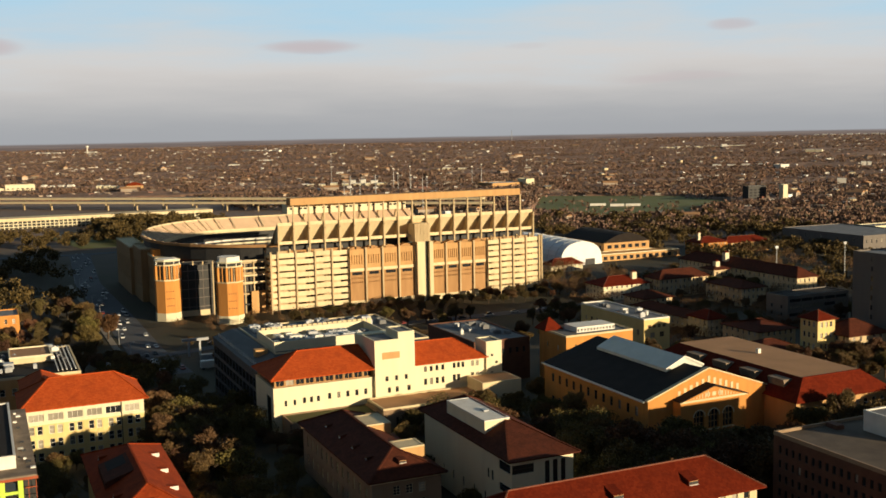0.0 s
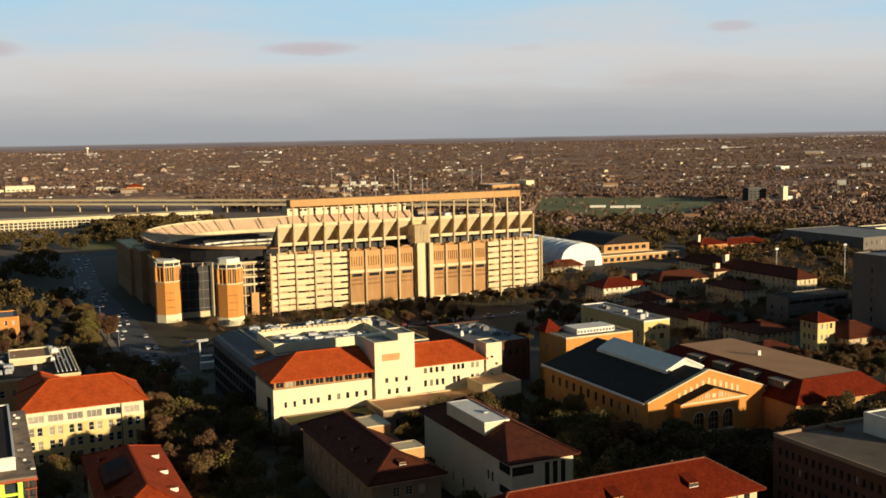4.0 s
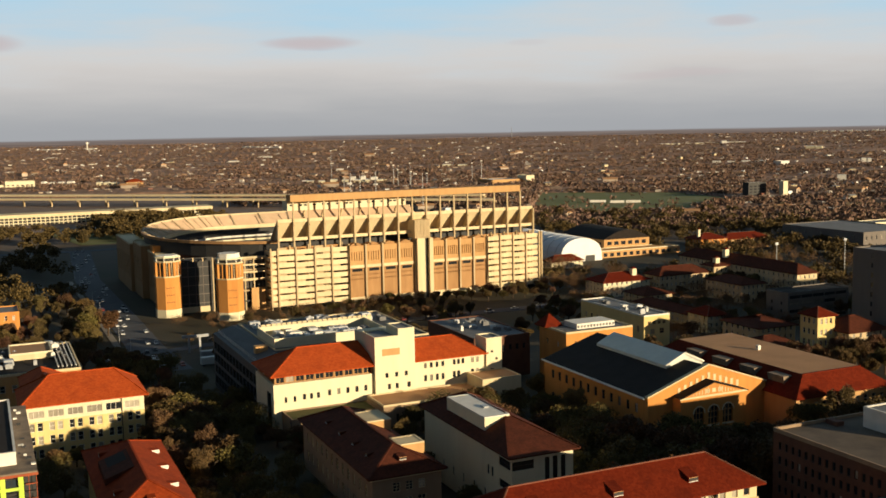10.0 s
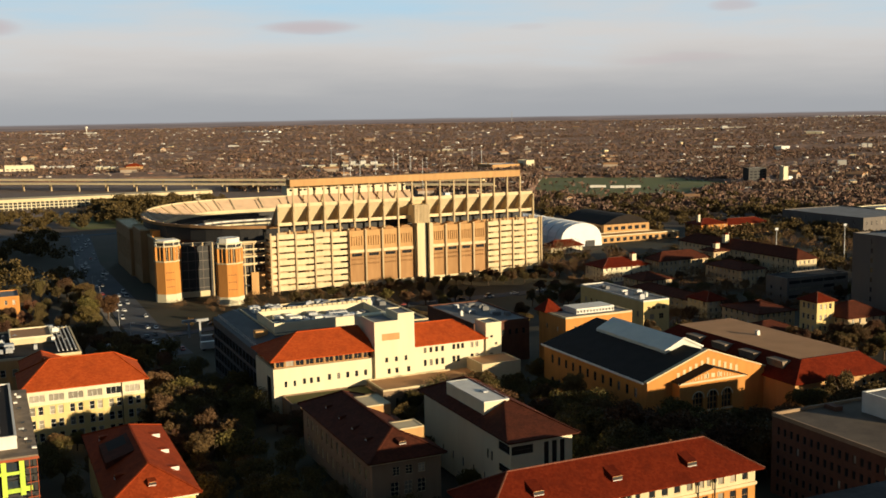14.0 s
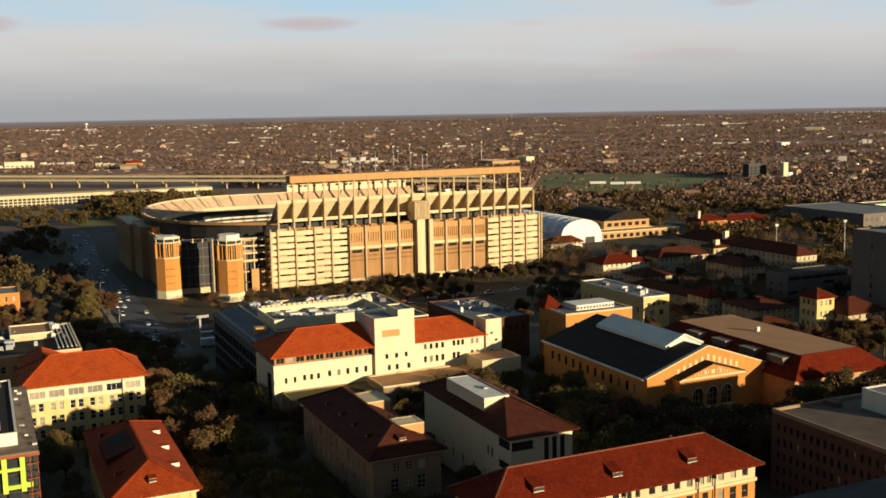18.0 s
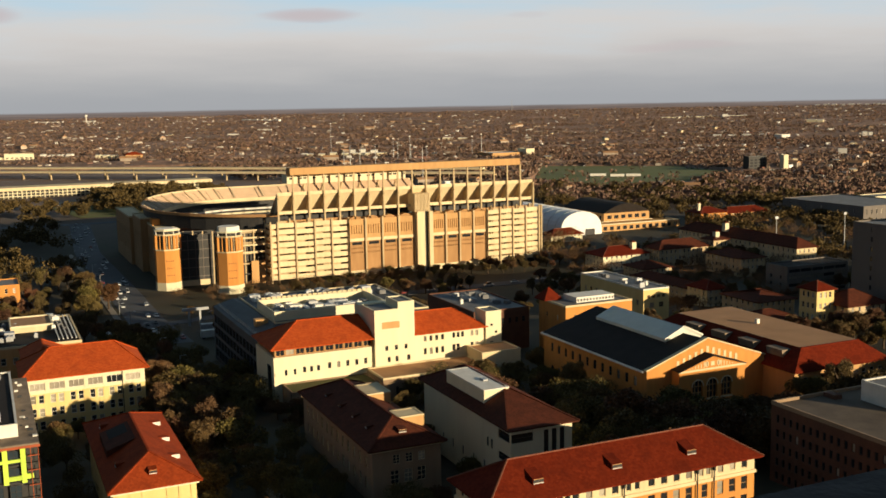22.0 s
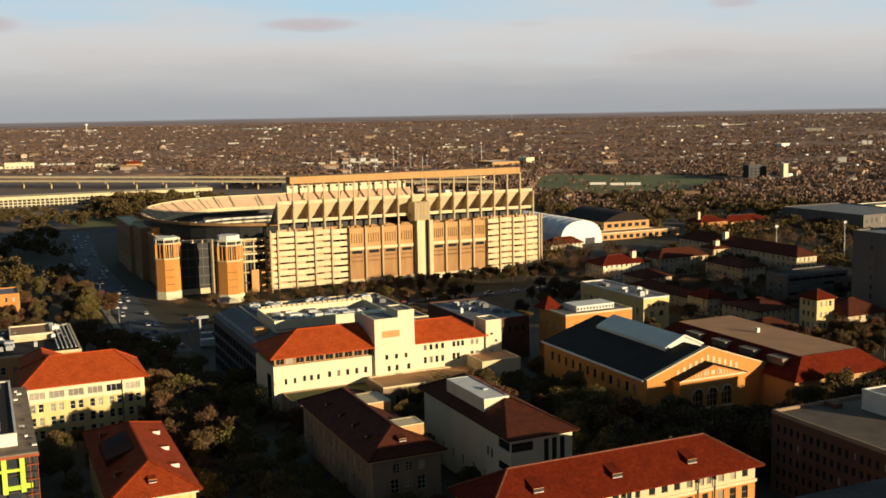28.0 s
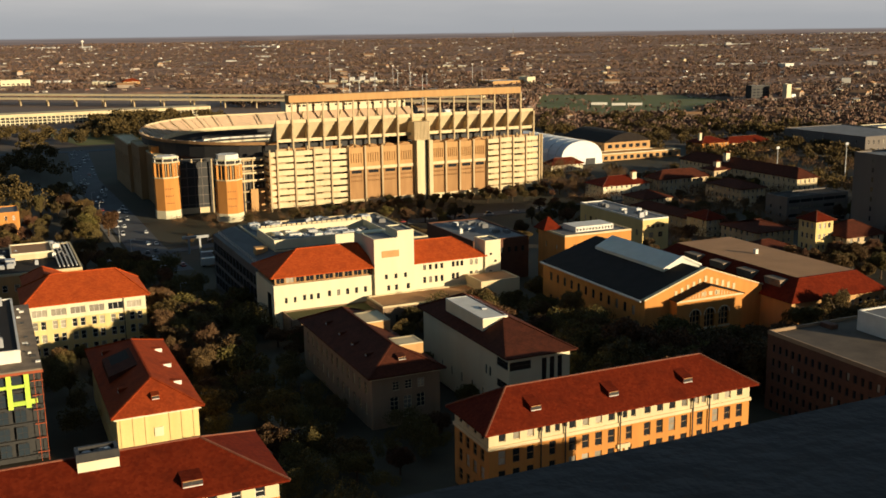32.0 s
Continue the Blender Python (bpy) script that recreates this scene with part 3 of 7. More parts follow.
# ---- long brick hall with three dormers ----
def long_hall():
    x0, x1, y0, y1, zg, ze, zr = 73.5, 129.3, 146.2, 159.9, 19.0, 34.4, 39.2
    h = thing("long_hall", ((x0 + x1) / 2, (y0 + y1) / 2, zg), "long brick hall with limestone frieze and red tile roof", "building")
    holes = []
    bays = [(x0 + 1.2, x0 + 9.5, 3), (x0 + 10.6, x0 + 14.4, 1), (x0 + 15.2, x0 + 26.0, 4), (x0 + 26.6, x0 + 30.2, 1), (x0 + 31, x0 + 42, 4), (x0 + 42.6, x0 + 45.8, 1), (x0 + 46.4, x1 - 1, 3)]
    for a, b, k in bays:
        for z, hh in ((20.6, 2.5), (24.3, 2.6), (27.9, 2.6)):
            holes += row(a, b, k, 1.45 if k > 1 else 1.3, z, hh)
    north = [w for z, hh in ((21.2, 2.2), (24.8, 2.4), (28.2, 2.2)) for w in row(y0 + 1, y1 - 1, 4, 1.5, z, hh)]
    body(h, x0, x1, y0, y1, zg, 31.4, "brick", holes, north, 0, 1, "brown_panel", 0.12)
    top = [w for a, b, k in bays for w in row(a, b, k + (k == 1), 1.35 if k > 1 else 1.0, 32.1, 1.7)]
    topn = row(y0 + 1, y1 - 1, 4, 1.35, 32.1, 1.7)
    body(h, x0 + 0.02, x1 - 0.02, y0 + 0.02, y1 - 0.02, 31.4, ze, "lime", top, topn, 0, 0, "lime", 0.3)
    block(h, "string_course", x0 - 0.25, x1 + 0.25, y0 - 0.25, y1 + 0.25, 30.9, 31.5, "lime")
    for x in (x0 + 10.0, x0 + 14.9, x0 + 26.3, x0 + 42.3, x0 + 46.1):
        bm = bmesh.new()
        tube(bm, (x, y0 - 0.35), 0.14, 0.14, zg, ze - 0.2, 6)
        tube(bm, (x, y0 - 0.35), 0.32, 0.32, ze - 1.4, ze - 0.7, 6)
        part("downpipe", bm, MAT["dark"], h)
    for i in range(3):
        block(h, "door_surround", 99.6 + 1.3 * (i == 2), 100.3 + 1.3 * (i == 2), y0 - 0.3, y0 - 0.02, zg, 26.6, "lime") if i != 1 else block(h, "lintel", 99.3, 102, y0 - 0.4, y0 - 0.02, 26.6, 27.4, "lime")
    r = hip_roof(h, x0, x1, y0, y1, ze, zr, "tile", 1.2)
    for x in (83.5, 99.5, 115.8):
        dormer(r, x, 147.7, 36.0, 2.2, 1.0, 3.6, rise=1.0)
    return h


long_hall()


# ---- yellow hall with a band of wide windows under the eaves ----
def yellow_hall():
    x0, x1, y0, y1, zg, ze, zr = 7.0, 39.3, 299.0, 321.0, 11.2, 27.6, 33.6
    h = thing("yellow_hall", ((x0 + x1) / 2, (y0 + y1) / 2, zg), "yellow brick hall with red hipped tile roof", "building")
    low = []
    for z in (12.6, 16.4, 20.2):
        for a in range(6):
            low += row(x0 + 1 + a * 5.25, x0 + 1 + a * 5.25 + 4.3, 2, 1.4, z, 2.4)
    body(h, x0, x1, y0, y1, zg, 23.2, "yellow", low, [w for z in (12.6, 16.4, 20.2) for w in row(y0 + 1, y1 - 1, 6, 1.2, z, 2.1)], 0, 1, blinds=0.35)
    body(h, x0, x1, y0, y1, 23.2, ze, "cream", row(x0 + 0.8, x1 - 0.8, 6, 4.1, 23.9, 2.1), row(y0 + 1, y1 - 1, 4, 3.6, 23.9, 2.1), 2, 0, blinds=0.9)
    block(h, "string_course", x0 - 0.15, x1 + 0.15, y0 - 0.15, y1 + 0.15, 23.0, 23.3, "cream")
    bm = bmesh.new()
    tube(bm, (x1 - 6.2, y0 - 0.2), 0.12, 0.12, zg, ze, 6)
    part("downpipe", bm, MAT["dark"], h)
    hip_roof(h, x0, x1, y0, y1, ze, zr, "tile_new", 1.2, hip0=9, hip1=8)
    w = thing("yellow_hall_wing", (9, 340, zg), "rear wing with a red tile roof", "building")
    body(w, 8.5, 20, 328, 352, zg, 24.5, "yellow", [], [])
    hip_roof(w, 8.5, 20, 328, 352, 24.5, 28.6, "tile_new", 1.0, "y")


yellow_hall()


# ---- yellow hall with dormers, ridge running away ----
def dormer_hall():
    x0, x1, y0, y1, zg, ze, zr = 18.5, 34.0, 194.5, 241.0, 17.6, 29.9, 34.7
    h = thing("dormer_hall", ((x0 + x1) / 2, (y0 + y1) / 2, zg), "pale yellow hall with dormers in its tile roof", "building")
    holes = [(25.2, 27.3, 17.7, 21.4)]
    for i in range(7):
        a = x0 + 0.6 + i * 2.3
        block(h, "pilaster", a, a + 0.5, y0 - 0.14, y0 - 0.01, 18.2, ze - 0.9, "yellow") if i != 3 else None
    body(h, x0, x1, y0, y1, zg, ze, "yellow", holes, [w for z in (19.2, 23.2) for w in row(y0 + 2, y1 - 2, 11, 1.3, z, 2.4)], 0, 2, blinds=0.6)
    block(h, "cornice", x0 - 0.5, x1 + 0.5, y0 - 0.5, y1 + 0.5, ze - 0.9, ze - 0.35, "cream")
    for a in (24.7, 27.3):
        block(h, "door_surround", a, a + 0.5, y0 - 0.3, y0 - 0.02, zg, 22.0, "cream")
    block(h, "lintel", 24.5, 28.0, y0 - 0.4, y0 - 0.02, 22.0, 22.6, "cream")
    block(h, "medallion", 25.4, 27.1, y0 - 0.2, y0 - 0.02, 24.6, 26.4, "cream")
    r = hip_roof(h, x0, x1, y0, y1, ze, zr, "tile_mid", 1.1, "y", hip0=6.9, hip1=13.2)
    dormer(r, 26.2, 195.6, 31.6, 1.6, 0.9, 2.2, mat="tile_mid")
    for y in (203.6, 215.6, 227.4):
        dormer(r, 32.4, y, 31.4, 1.5, 0.9, 2.6, "S", mat="tile_mid")
        # white sheet on the west side only: sunlight put into the colour
        block(r, "cheek", 30.9, 32.5, y - 0.82, y - 0.77, 31.5, 32.35, "white")
    for y in (203.8, 231):
        dormer(r, 20.2, y, 31.3, 1.5, 0.9, 2.4, "N", mat="tile_mid")
    # wide shed dormer with a glazed top on the shaded slope
    bm = bmesh.new()
    v = [(19.4, 211.5, 30.9), (19.4, 224.5, 30.9), (25.2, 224.5, 34.2), (25.2, 211.5, 34.2), (19.4, 211.5, 32.3), (19.4, 224.5, 32.3)]
    for f in ((0, 1, 5, 4), (4, 5, 2, 3), (0, 4, 3), (1, 2, 5)):
        quad(bm, *[v[i] for i in f])
    d = part("shed_dormer", bm, MAT["tile_shade"], r, "wide shed dormer")
    bm = bmesh.new()
    quad(bm, (20.6, 217.5, 32.75), (20.6, 223.6, 32.75), (24.4, 223.6, 34.0), (24.4, 217.5, 34.0))
    part("skylight", bm, MAT["darkroof"], d)
    return h


dormer_hall()


# ---- hall whose long red roof passes under the gallery ----
def near_hall():
    x0, x1, y0, y1, zg, ze, zr = -46.0, 31.1, 122.5, 138.6, 21.8, 44.5, 48.6
    h = thing("near_hall", ((x0 + x1) / 2, (y0 + y1) / 2, zg), "orange brick hall with a long red tile roof", "building")
    body(h, x0, x1, y0, y1, zg, 41.8, "brick", [w for z in (24, 28.2, 32.4, 36.8) for w in row(-10, x1 - 1, 13, 1.4, z, 2.2)], [])
    body(h, x0 + 0.02, x1 - 0.02, y0 + 0.02, y1 - 0.02, 41.8, ze, "lime", row(-10, x1 - 1, 13, 1.3, 42.2, 1.5), [])
    r = hip_roof(h, x0, x1, y0, y1, ze, zr, "tile", 1.2, hip1=9.6)
    p = block(h, "penthouse", 7.10, 12.14, 128.1, 130.8, 45.0, 48.97, "cream")
    flat_roof(p, 7.05, 12.19, 128.03, 130.83, 48.97, "darkroof", 0.95, "dark")
    roof_units(p, 7.7, 11.5, 128.8, 130.2, 49.02, 16, 5, 1.3, 0.55)
    dormer(r, 20.2, 123.0, 45.1, 2.7, 1.0, 4.6, rise=0.5)
    return h


near_hall()


# ---- brown hall with two pale chimney blocks ----
def brown_hall():
    x0, x1, y0, y1, zg, ze, zr = 70.3, 86.0, 194.5, 244.0, 17.4, 29.7, 33.8
    h = thing("brown_hall", ((x0 + x1) / 2, (y0 + y1) / 2, zg), "brown stone hall with wall and roof colours darkened for shade", "building")
    holes = row(x0 + 4, x1 - 3, 3, 1.6, 25.8, 2.0) + row(x0 + 3.5, x1 - 3, 3, 1.9, 21.4, 3.0) + [(77.3, 79.3, 17.5, 20.5)]
    body(h, x0, x1, y0, y1, zg, ze, "brown_stone_shaded", holes, [w for z in (20, 24.6) for w in row(y0 + 2, y1 - 2, 12, 1.3, z, 2.6)], 1, 2, "lime", 0.3)
    block(h, "cornice", x0 - 0.5, x1 + 0.5, y0 - 0.5, y1 + 0.5, ze - 0.8, ze - 0.35, "lime")
    r = hip_roof(h, x0, x1, y0, y1, ze, zr, "tile_shade", 1.1, "y")
    dormer(r, 78.3, 197.0, 31.5, 1.8, 0.8, 2.0, mat="tile_shade")
    for y in (204, 213, 222, 232):
        dormer(r, 72.6, y, 31.2, 1.1, 0.6, 1.6, "N", mat="tile_shade")
    for a, b in ((202.0, 207.6), (222, 231)):
        c = block(h, "roof_block", 79.4, 85.4, a, b, 30.2, 33.2, "tan", "pale flat-topped roof block")
        flat_roof(c, 79.4, 85.4, a, b, 33.2, "lime", 0.15, "lime")
    return h


brown_hall()


# ---- white hall with a roof deck ----
def deck_hall():
    x0, x1, y0, y1, zg, ze = 99.6, 114.9, 188.2, 235.0, 14.5, 31.6
    h = thing("deck_hall", ((x0 + x1) / 2, (y0 + y1) / 2, zg), "white limestone hall with dark recessed windows", "building")
    holes = [(x0 + 0.2, x0 + 5.5, 28.2, 30.2), (x0 + 0.2, x0 + 5.5, 23.4, 25.2)] + [(x0 + a, x0 + a + 1.2, 22.4, 30.2) for a in (8.2, 10.2, 12.2)]
    body(h, x0, x1, y0, y1, zg, ze, "cream", holes, row(y0 + 0.2, y0 + 6, 1, 5.2, 28.2, 2) + row(y0 + 0.2, y0 + 6, 1, 5.2, 23.4, 1.8) + row(y0 + 8, y0 + 12, 2, 0.9, 24.5, 2.2) + row(y0 + 10, y1 - 3, 6, 0.7, 18.5, 2.2), 0, 1, "dark", 0)
    r = hip_roof(h, x0, x1, y0, y1, ze, 35.9, "tile_shade", 1.2, "y", hip0=18.5)
    p = block(h, "penthouse", 101.2, 107.6, 203.9, 224.5, 31.5, 35.9, "cream")
    flat_roof(p, 101.2, 107.6, 203.9, 224.5, 35.9, "white", 0.12)
    block(p, "hatch", 104.6, 105.8, 211, 213, 35.9, 36.3, "metal")
    set_off(h, 0.97)


deck_hall()


# ---- white computing hall: two tile-roofed wings, a tower block and a stair tower ----
def white_hall():
    zg, y0 = 11.5, 291.0
    h = thing("white_hall", (112, 305, zg), "cream limestone hall with bright red tile roofs", "building")
    low = row(77.5, 83, 2, 0.8, 21.5, 1.7) + row(83.5, 90, 3, 0.95, 21.8, 1.7) + row(91.0, 105.5, 5, 1.0, 22.1, 1.8)
    body(h, 75.2, 106.8, y0, 312, zg, 27.2, "cream", low, [(294, 299, 12, 24)], 0, 1, "dark", 0.2)
    body(h, 75.8, 106.8, y0 + 0.9, 312, 27.2, 29.9, "brown_panel", row(76, 106.6, 10, 2.5, 27.4, 2.1), row(293, 310, 5, 2.6, 27.4, 2.1), 1, 0, "tan", 0.08)
    hip_roof(h, 75.2, 106.4, y0, 312, 29.9, 35.6, "tile_new", 1.0, hip1=2.0)
    holes = row(109, 118.6, 3, 1.0, 25.6, 1.5) + row(110, 115.2, 2, 1.0, 21.9, 1.7) + [(117.3, 118.4, 21.9, 23.6)]
    body(h, 106.8, 120.0, y0 - 1.2, 308, zg, 38.0, "cream", holes, [], 0, 1, "dark", 0.1)
    bm = bmesh.new()
    box(bm, 109.2, 115.0, y0 - 1.24, y0 - 1.0, 32.5, 34.6)
    part("louvre", bm, MAT["tan"], h, "tan louvred panel")
    flat_roof(h, 106.8, 114.6, y0 - 1.2, 302, 38.0, "grayroof", 0.5, "cream")
    t = block(h, "tower_block", 114.6, 120.0, y0 - 1.2, 300, 38.0, 40.2, "cream")
    flat_roof(t, 114.6, 120.0, y0 - 1.2, 300, 40.2, "grayroof", 0.4, "cream")
    holes = row(123, 131, 4, 1.0, 26.8, 1.7) + row(123, 131, 4, 1.0, 22.6, 2.0) + row(133.2, 137.8, 3, 1.0, 26.9, 1.7) + row(139.5, 143, 2, 1.0, 26.9, 1.7) + row(133.2, 136.2, 2, 1.1, 22.8, 2.0) + row(139.5, 143, 2, 1.1, 22.8, 2.0)
    body(h, 120.0, 145.0, y0, 310, zg, 29.6, "cream", holes, [], 0, 1, "dark", 0.3)
    hip_roof(h, 120.6, 144.6, y0, 310, 29.6, 34.6, "tile_new", 1.0, hip0=0.5, hip1=8)
    body(h, 145.0, 150.6, y0 - 0.8, 298, zg, 34.0, "cream", [(146.6, 147.5, 29.5, 30.2), (148.2, 149.1, 27, 27.8), (146.4, 147.6, 22.6, 24.4)], [], 0, 0, "dark", 0)
    flat_roof(h, 145.0, 150.6, y0 - 0.8, 298, 34.0, "grayroof", 0.4, "cream")
    # low terraces at the foot, in shade-darkened stone instead of limestone
    t = thing("terrace_wing", (110, 281, zg), "low limestone terrace wing with a planted roof", "building")
    body(t, 77.5, 104, 280, 290.9, zg, 18.8, "brown_stone_shaded", [], [(281, 282.2, 16, 18.6)], 0, 0, "dark")
    flat_roof(t, 77.5, 104, 280, 290.9, 18.8, "grass", 0.4, "brown_stone_shaded")
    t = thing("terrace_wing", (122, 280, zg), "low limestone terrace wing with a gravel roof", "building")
    body(t, 104, 138, 276, 289.8, zg, 20.6, "brown_stone_shaded", row(106, 130, 5, 0.8, 15, 3), [], 0, 0, "dark", 0)
    flat_roof(t, 104, 138, 276, 289.8, 20.6, "brownroof", 0.4, "lime")
    t = thing("terrace_wing", (146, 280, zg), "low limestone wing beside the stair tower", "building")
    body(t, 138, 151.5, 279, 290.1, zg, 23.8, "lime", [], [], 0, 0, "dark")
    flat_roof(t, 138, 151.5, 279, 290.1, 23.8, "brownroof", 0.3, "lime")


white_hall()


# ---- glass laboratory block with a roof full of machinery ----
def glass_block():
    zg, x0, x1, y0, y1 = 7.5, 76.0, 141, 313.5, 379
    h = thing("glass_block", (108, 345, zg), "dark glass office block with a cluttered pale roof", "building")
    body(h, x0, x1, y0, y1, zg, 27.5, "slate", [], [w for z in (9, 13.2, 17.4, 21.6) for w in row(y0 + 1, y1 - 1, 13, 4.4, z, 3.2)], 2, 0, "dark", 0.0)
    bm = bmesh.new()
    v = [(x0, y0, 27.5), (x1, y0, 27.5), (x1, y1, 27.5), (x0, y1, 27.5), (85.2, 325, 30), (x1 - 1, 325, 30), (x1 - 1, y1 - 1, 30), (83, y1 - 1, 30)]
    for f in ((0, 1, 5, 4), (1, 2, 6, 5), (2, 3, 7, 6), (3, 0, 4, 7), (4, 5, 6, 7)):
        quad(bm, *[v[i] for i in f])
    part("roof", bm, MAT["slate"], h)
    flat_roof(h, 85.2, x1 - 1, 325, y1 - 1, 30.0, "slate", 0.5, "lime")
    for a, b, c, d in ((86, 126, 329, 329.4), (86, 86.4, 329.4, 352), (125.6, 126, 329.4, 352), (86, 126, 352, 352.4)):
        block(h, "screen_wall", a, b, c, d, 30, 33.2, "cream")
    for i in range(22):
        block(h, "screen_panel", 88 + i * 1.9, 89.5 + i * 1.9, 354, 354.2, 30, 33.6, "lime")
    roof_units(h, 88, 124, 331, 351, 30.05, 60, 11, 5)
    roof_units(h, 87, 139, 355, 376, 30.05, 40, 12, 4)
    block(h, "roof_unit", 79.8, 84, 330, 333, 28.6, 31.0, "tan", "yellow plant box", 0.1)
    for i in range(26):
        bm = bmesh.new()
        tube(bm, (77.5, 316 + i * 2.4), 0.12, 0.12, 27.8, 29.2, 6)
        part("railing_post", bm, MAT["white"], h)


glass_block()


# ---- gymnasium with a gabled arcade front ----
def gymnasium():
    x0, x1, y0, y1, zg, ze, zr = 157.2, 195.6, 219.0, 274.0, 15.4, 29.6, 36.0
    xm = (x0 + x1) / 2
    h = thing("gymnasium", (xm, 245, zg), "orange brick gymnasium with gabled front and dark roof", "building")
    body(h, x0, x1, y0 + 0.6, y1, zg, ze, "brick", [], [w for z in (17.5, 24.5) for w in row(y0 + 4, y1 - 3, 12, 1.4, z, 2.6)], 0, 2, "dark", 0.2)
    # gable front
    bm = bmesh.new()
    for y in (y0, y0 + 0.9):
        quad(bm, (x0 - 0.5, y, zg), (x1 + 0.5, y, zg), (x1 + 0.5, y, ze + 0.4), (xm, y, zr + 0.6), (x0 - 0.5, y, ze + 0.4))
    prof = [(x0 - 0.5, zg), (x1 + 0.5, zg), (x1 + 0.5, ze + 0.4), (xm, zr + 0.6), (x0 - 0.5, ze + 0.4)]
    for (a, b), (c, d) in zip(prof, prof[1:] + prof[:1]):
        quad(bm, (a, y0, b), (c, y0, d), (c, y0 + 0.9, d), (a, y0 + 0.9, b))
    g = part("gable_wall", bm, MAT["brick"], h)
    for s in (-1, 1):
        bm = bmesh.new()
        beam(bm, (xm + s * (xm - x0 + 0.8), y0 + 0.4, ze + 0.3), (xm, y0 + 0.4, zr + 0.75), 1.3, 0.35)
        part("coping", bm, MAT["lime"], g)
    for i in range(-5, 6):
        zt = zr - 1.5 - abs(i) * 0.62
        bm = bmesh.new()
        box(bm, xm + i * 1.95 - 0.42, xm + i * 1.95 + 0.42, y0 - 0.12, y0 - 0.01, zt - 1.7, zt)
        tube(bm, (xm + i * 1.95, y0 - 0.06), 0.02, 0.02, zt, zt + 0.02, 4)
        part("gable_panel", bm, MAT["lime"], g)
    # projecting entrance with pediment and three arches
    a, b, ya = 164.6, 186.4, y0 - 3.4
    bm = bmesh.new()
    c = (a + b) / 2
    arches = [(169.0, 172.4), (173.8, 177.2), (178.6, 182.0)]
    wall_face(bm, "W", ya, a, b, zg, 29.4, [(u, v, 21.2, 26.4) for u, v in arches] + [(u + 0.5, v - 0.5, zg, 19.6) for u, v in arches], 0.8)
    wall_face(bm, "N", a, ya, y0, zg, 29.4, [])
    wall_face(bm, "S", b, ya, y0, zg, 29.4, [])
    for u, v in arches:                    # round heads
        r, m_ = (v - u) / 2, (u + v) / 2
        pts = [(m_ - r * math.cos(math.pi * i / 10), 24.7 + r * math.sin(math.pi * i / 10)) for i in range(11)]
        for (pa, za), (pb, zb) in zip(pts, pts[1:]):
            quad(bm, (pa, ya + 0.02, za), (pb, ya + 0.02, zb), (pb, ya + 0.02, 26.4), (pa, ya + 0.02, 26.4))
    e = part("entrance_front", bm, MAT["brick"], h)
    bm = bmesh.new()
    quad(bm, (a - 0.3, ya, 29.4), (b + 0.3, ya, 29.4), (c, ya, 32.7))
    part("pediment", bm, MAT["brick"], e)
    for i in range(-8, 9):
        if abs(i) > 1:
            bm = bmesh.new()
            box(bm, c + i * 0.95 - 0.14, c + i * 0.95 + 0.14, ya - 0.08, ya - 0.01, 29.7, 32.0 - abs(i) * 0.27)
            part("pilaster", bm, MAT["lime"], e)
    bm = bmesh.new()
    for s, q in ((-1, a - 0.5), (1, b + 0.5)):
        quad(bm, (q, ya - 0.5, 29.4), (c, ya - 0.5, 33.0), (c, y0, 33.0), (q, y0, 29.4))
        quad(bm, (q, ya - 0.5, 29.2), (c, ya - 0.5, 32.7), (c, ya - 0.5, 33.0), (q, ya - 0.5, 29.4))
    part("roof", bm, MAT["darkroof"], e, "small dark pediment roof")
    block(e, "cornice", a - 0.3, b + 0.3, ya - 0.25, ya, 29.0, 29.5, "lime")
    for i in range(3):
        block(e, "panel", c - 2.6 + i * 2, c - 1.4 + i * 2, ya - 0.08, ya - 0.01, 30.0, 31.1, "lime")
    for u, v in arches:
        bm = bmesh.new()
        quad(bm, (u, ya + 0.7, 21.2), (v, ya + 0.7, 21.2), (v, ya + 0.7, 26.4), (u, ya + 0.7, 26.4))
        p = part("window_glazing", bm, MAT["pane"], e)
        for k in (1, 2):
            block(p, "mullion", u + (v - u) * k / 3 - 0.08, u + (v - u) * k / 3 + 0.08, ya + 0.45, ya + 0.68, 21.2, 26.2, "tan")
        for z in (22.8, 24.5):
            block(p, "transom", u, v, ya + 0.55, ya + 0.68, z, z + 0.16, "tan")
        bm = bmesh.new()
        box(bm, u + 0.5, v - 0.5, ya + 0.5, ya + 0.7, zg, 19.6)
        part("door", bm, MAT["dark"], e)
        block(e, "sill", u - 0.2, v + 0.2, ya - 0.2, ya, 20.8, 21.2, "lime")
        n_ = 10                              # stone ring over the arch
        r, m_ = (v - u) / 2, (u + v) / 2
        bm = bmesh.new()
        for i in range(n_):
            q = [(m_ - (r + k) * math.cos(math.pi * j / n_), 24.7 + (r + k) * math.sin(math.pi * j / n_)) for j, k in ((i, 0), (i + 1, 0), (i + 1, 0.35), (i, 0.35))]
            quad(bm, *[(s, ya - 0.06, z) for s, z in q])
            quad(bm, (q[2][0], ya - 0.06, q[2][1]), (q[3][0], ya - 0.06, q[3][1]), (q[3][0], ya, q[3][1]), (q[2][0], ya, q[2][1]))
        part("arch_ring", bm, MAT["lime"], e)
    for i in range(4):
        block(e, "step", a + 1 - i * 0.4, b - 1 + i * 0.4, ya - 1.2 - i * 0.5, ya - 0.7 - i * 0.5, zg - 1, zg + 0.6 - i * 0.17, "paving")
    # dark roof with standing seams
    bm = bmesh.new()
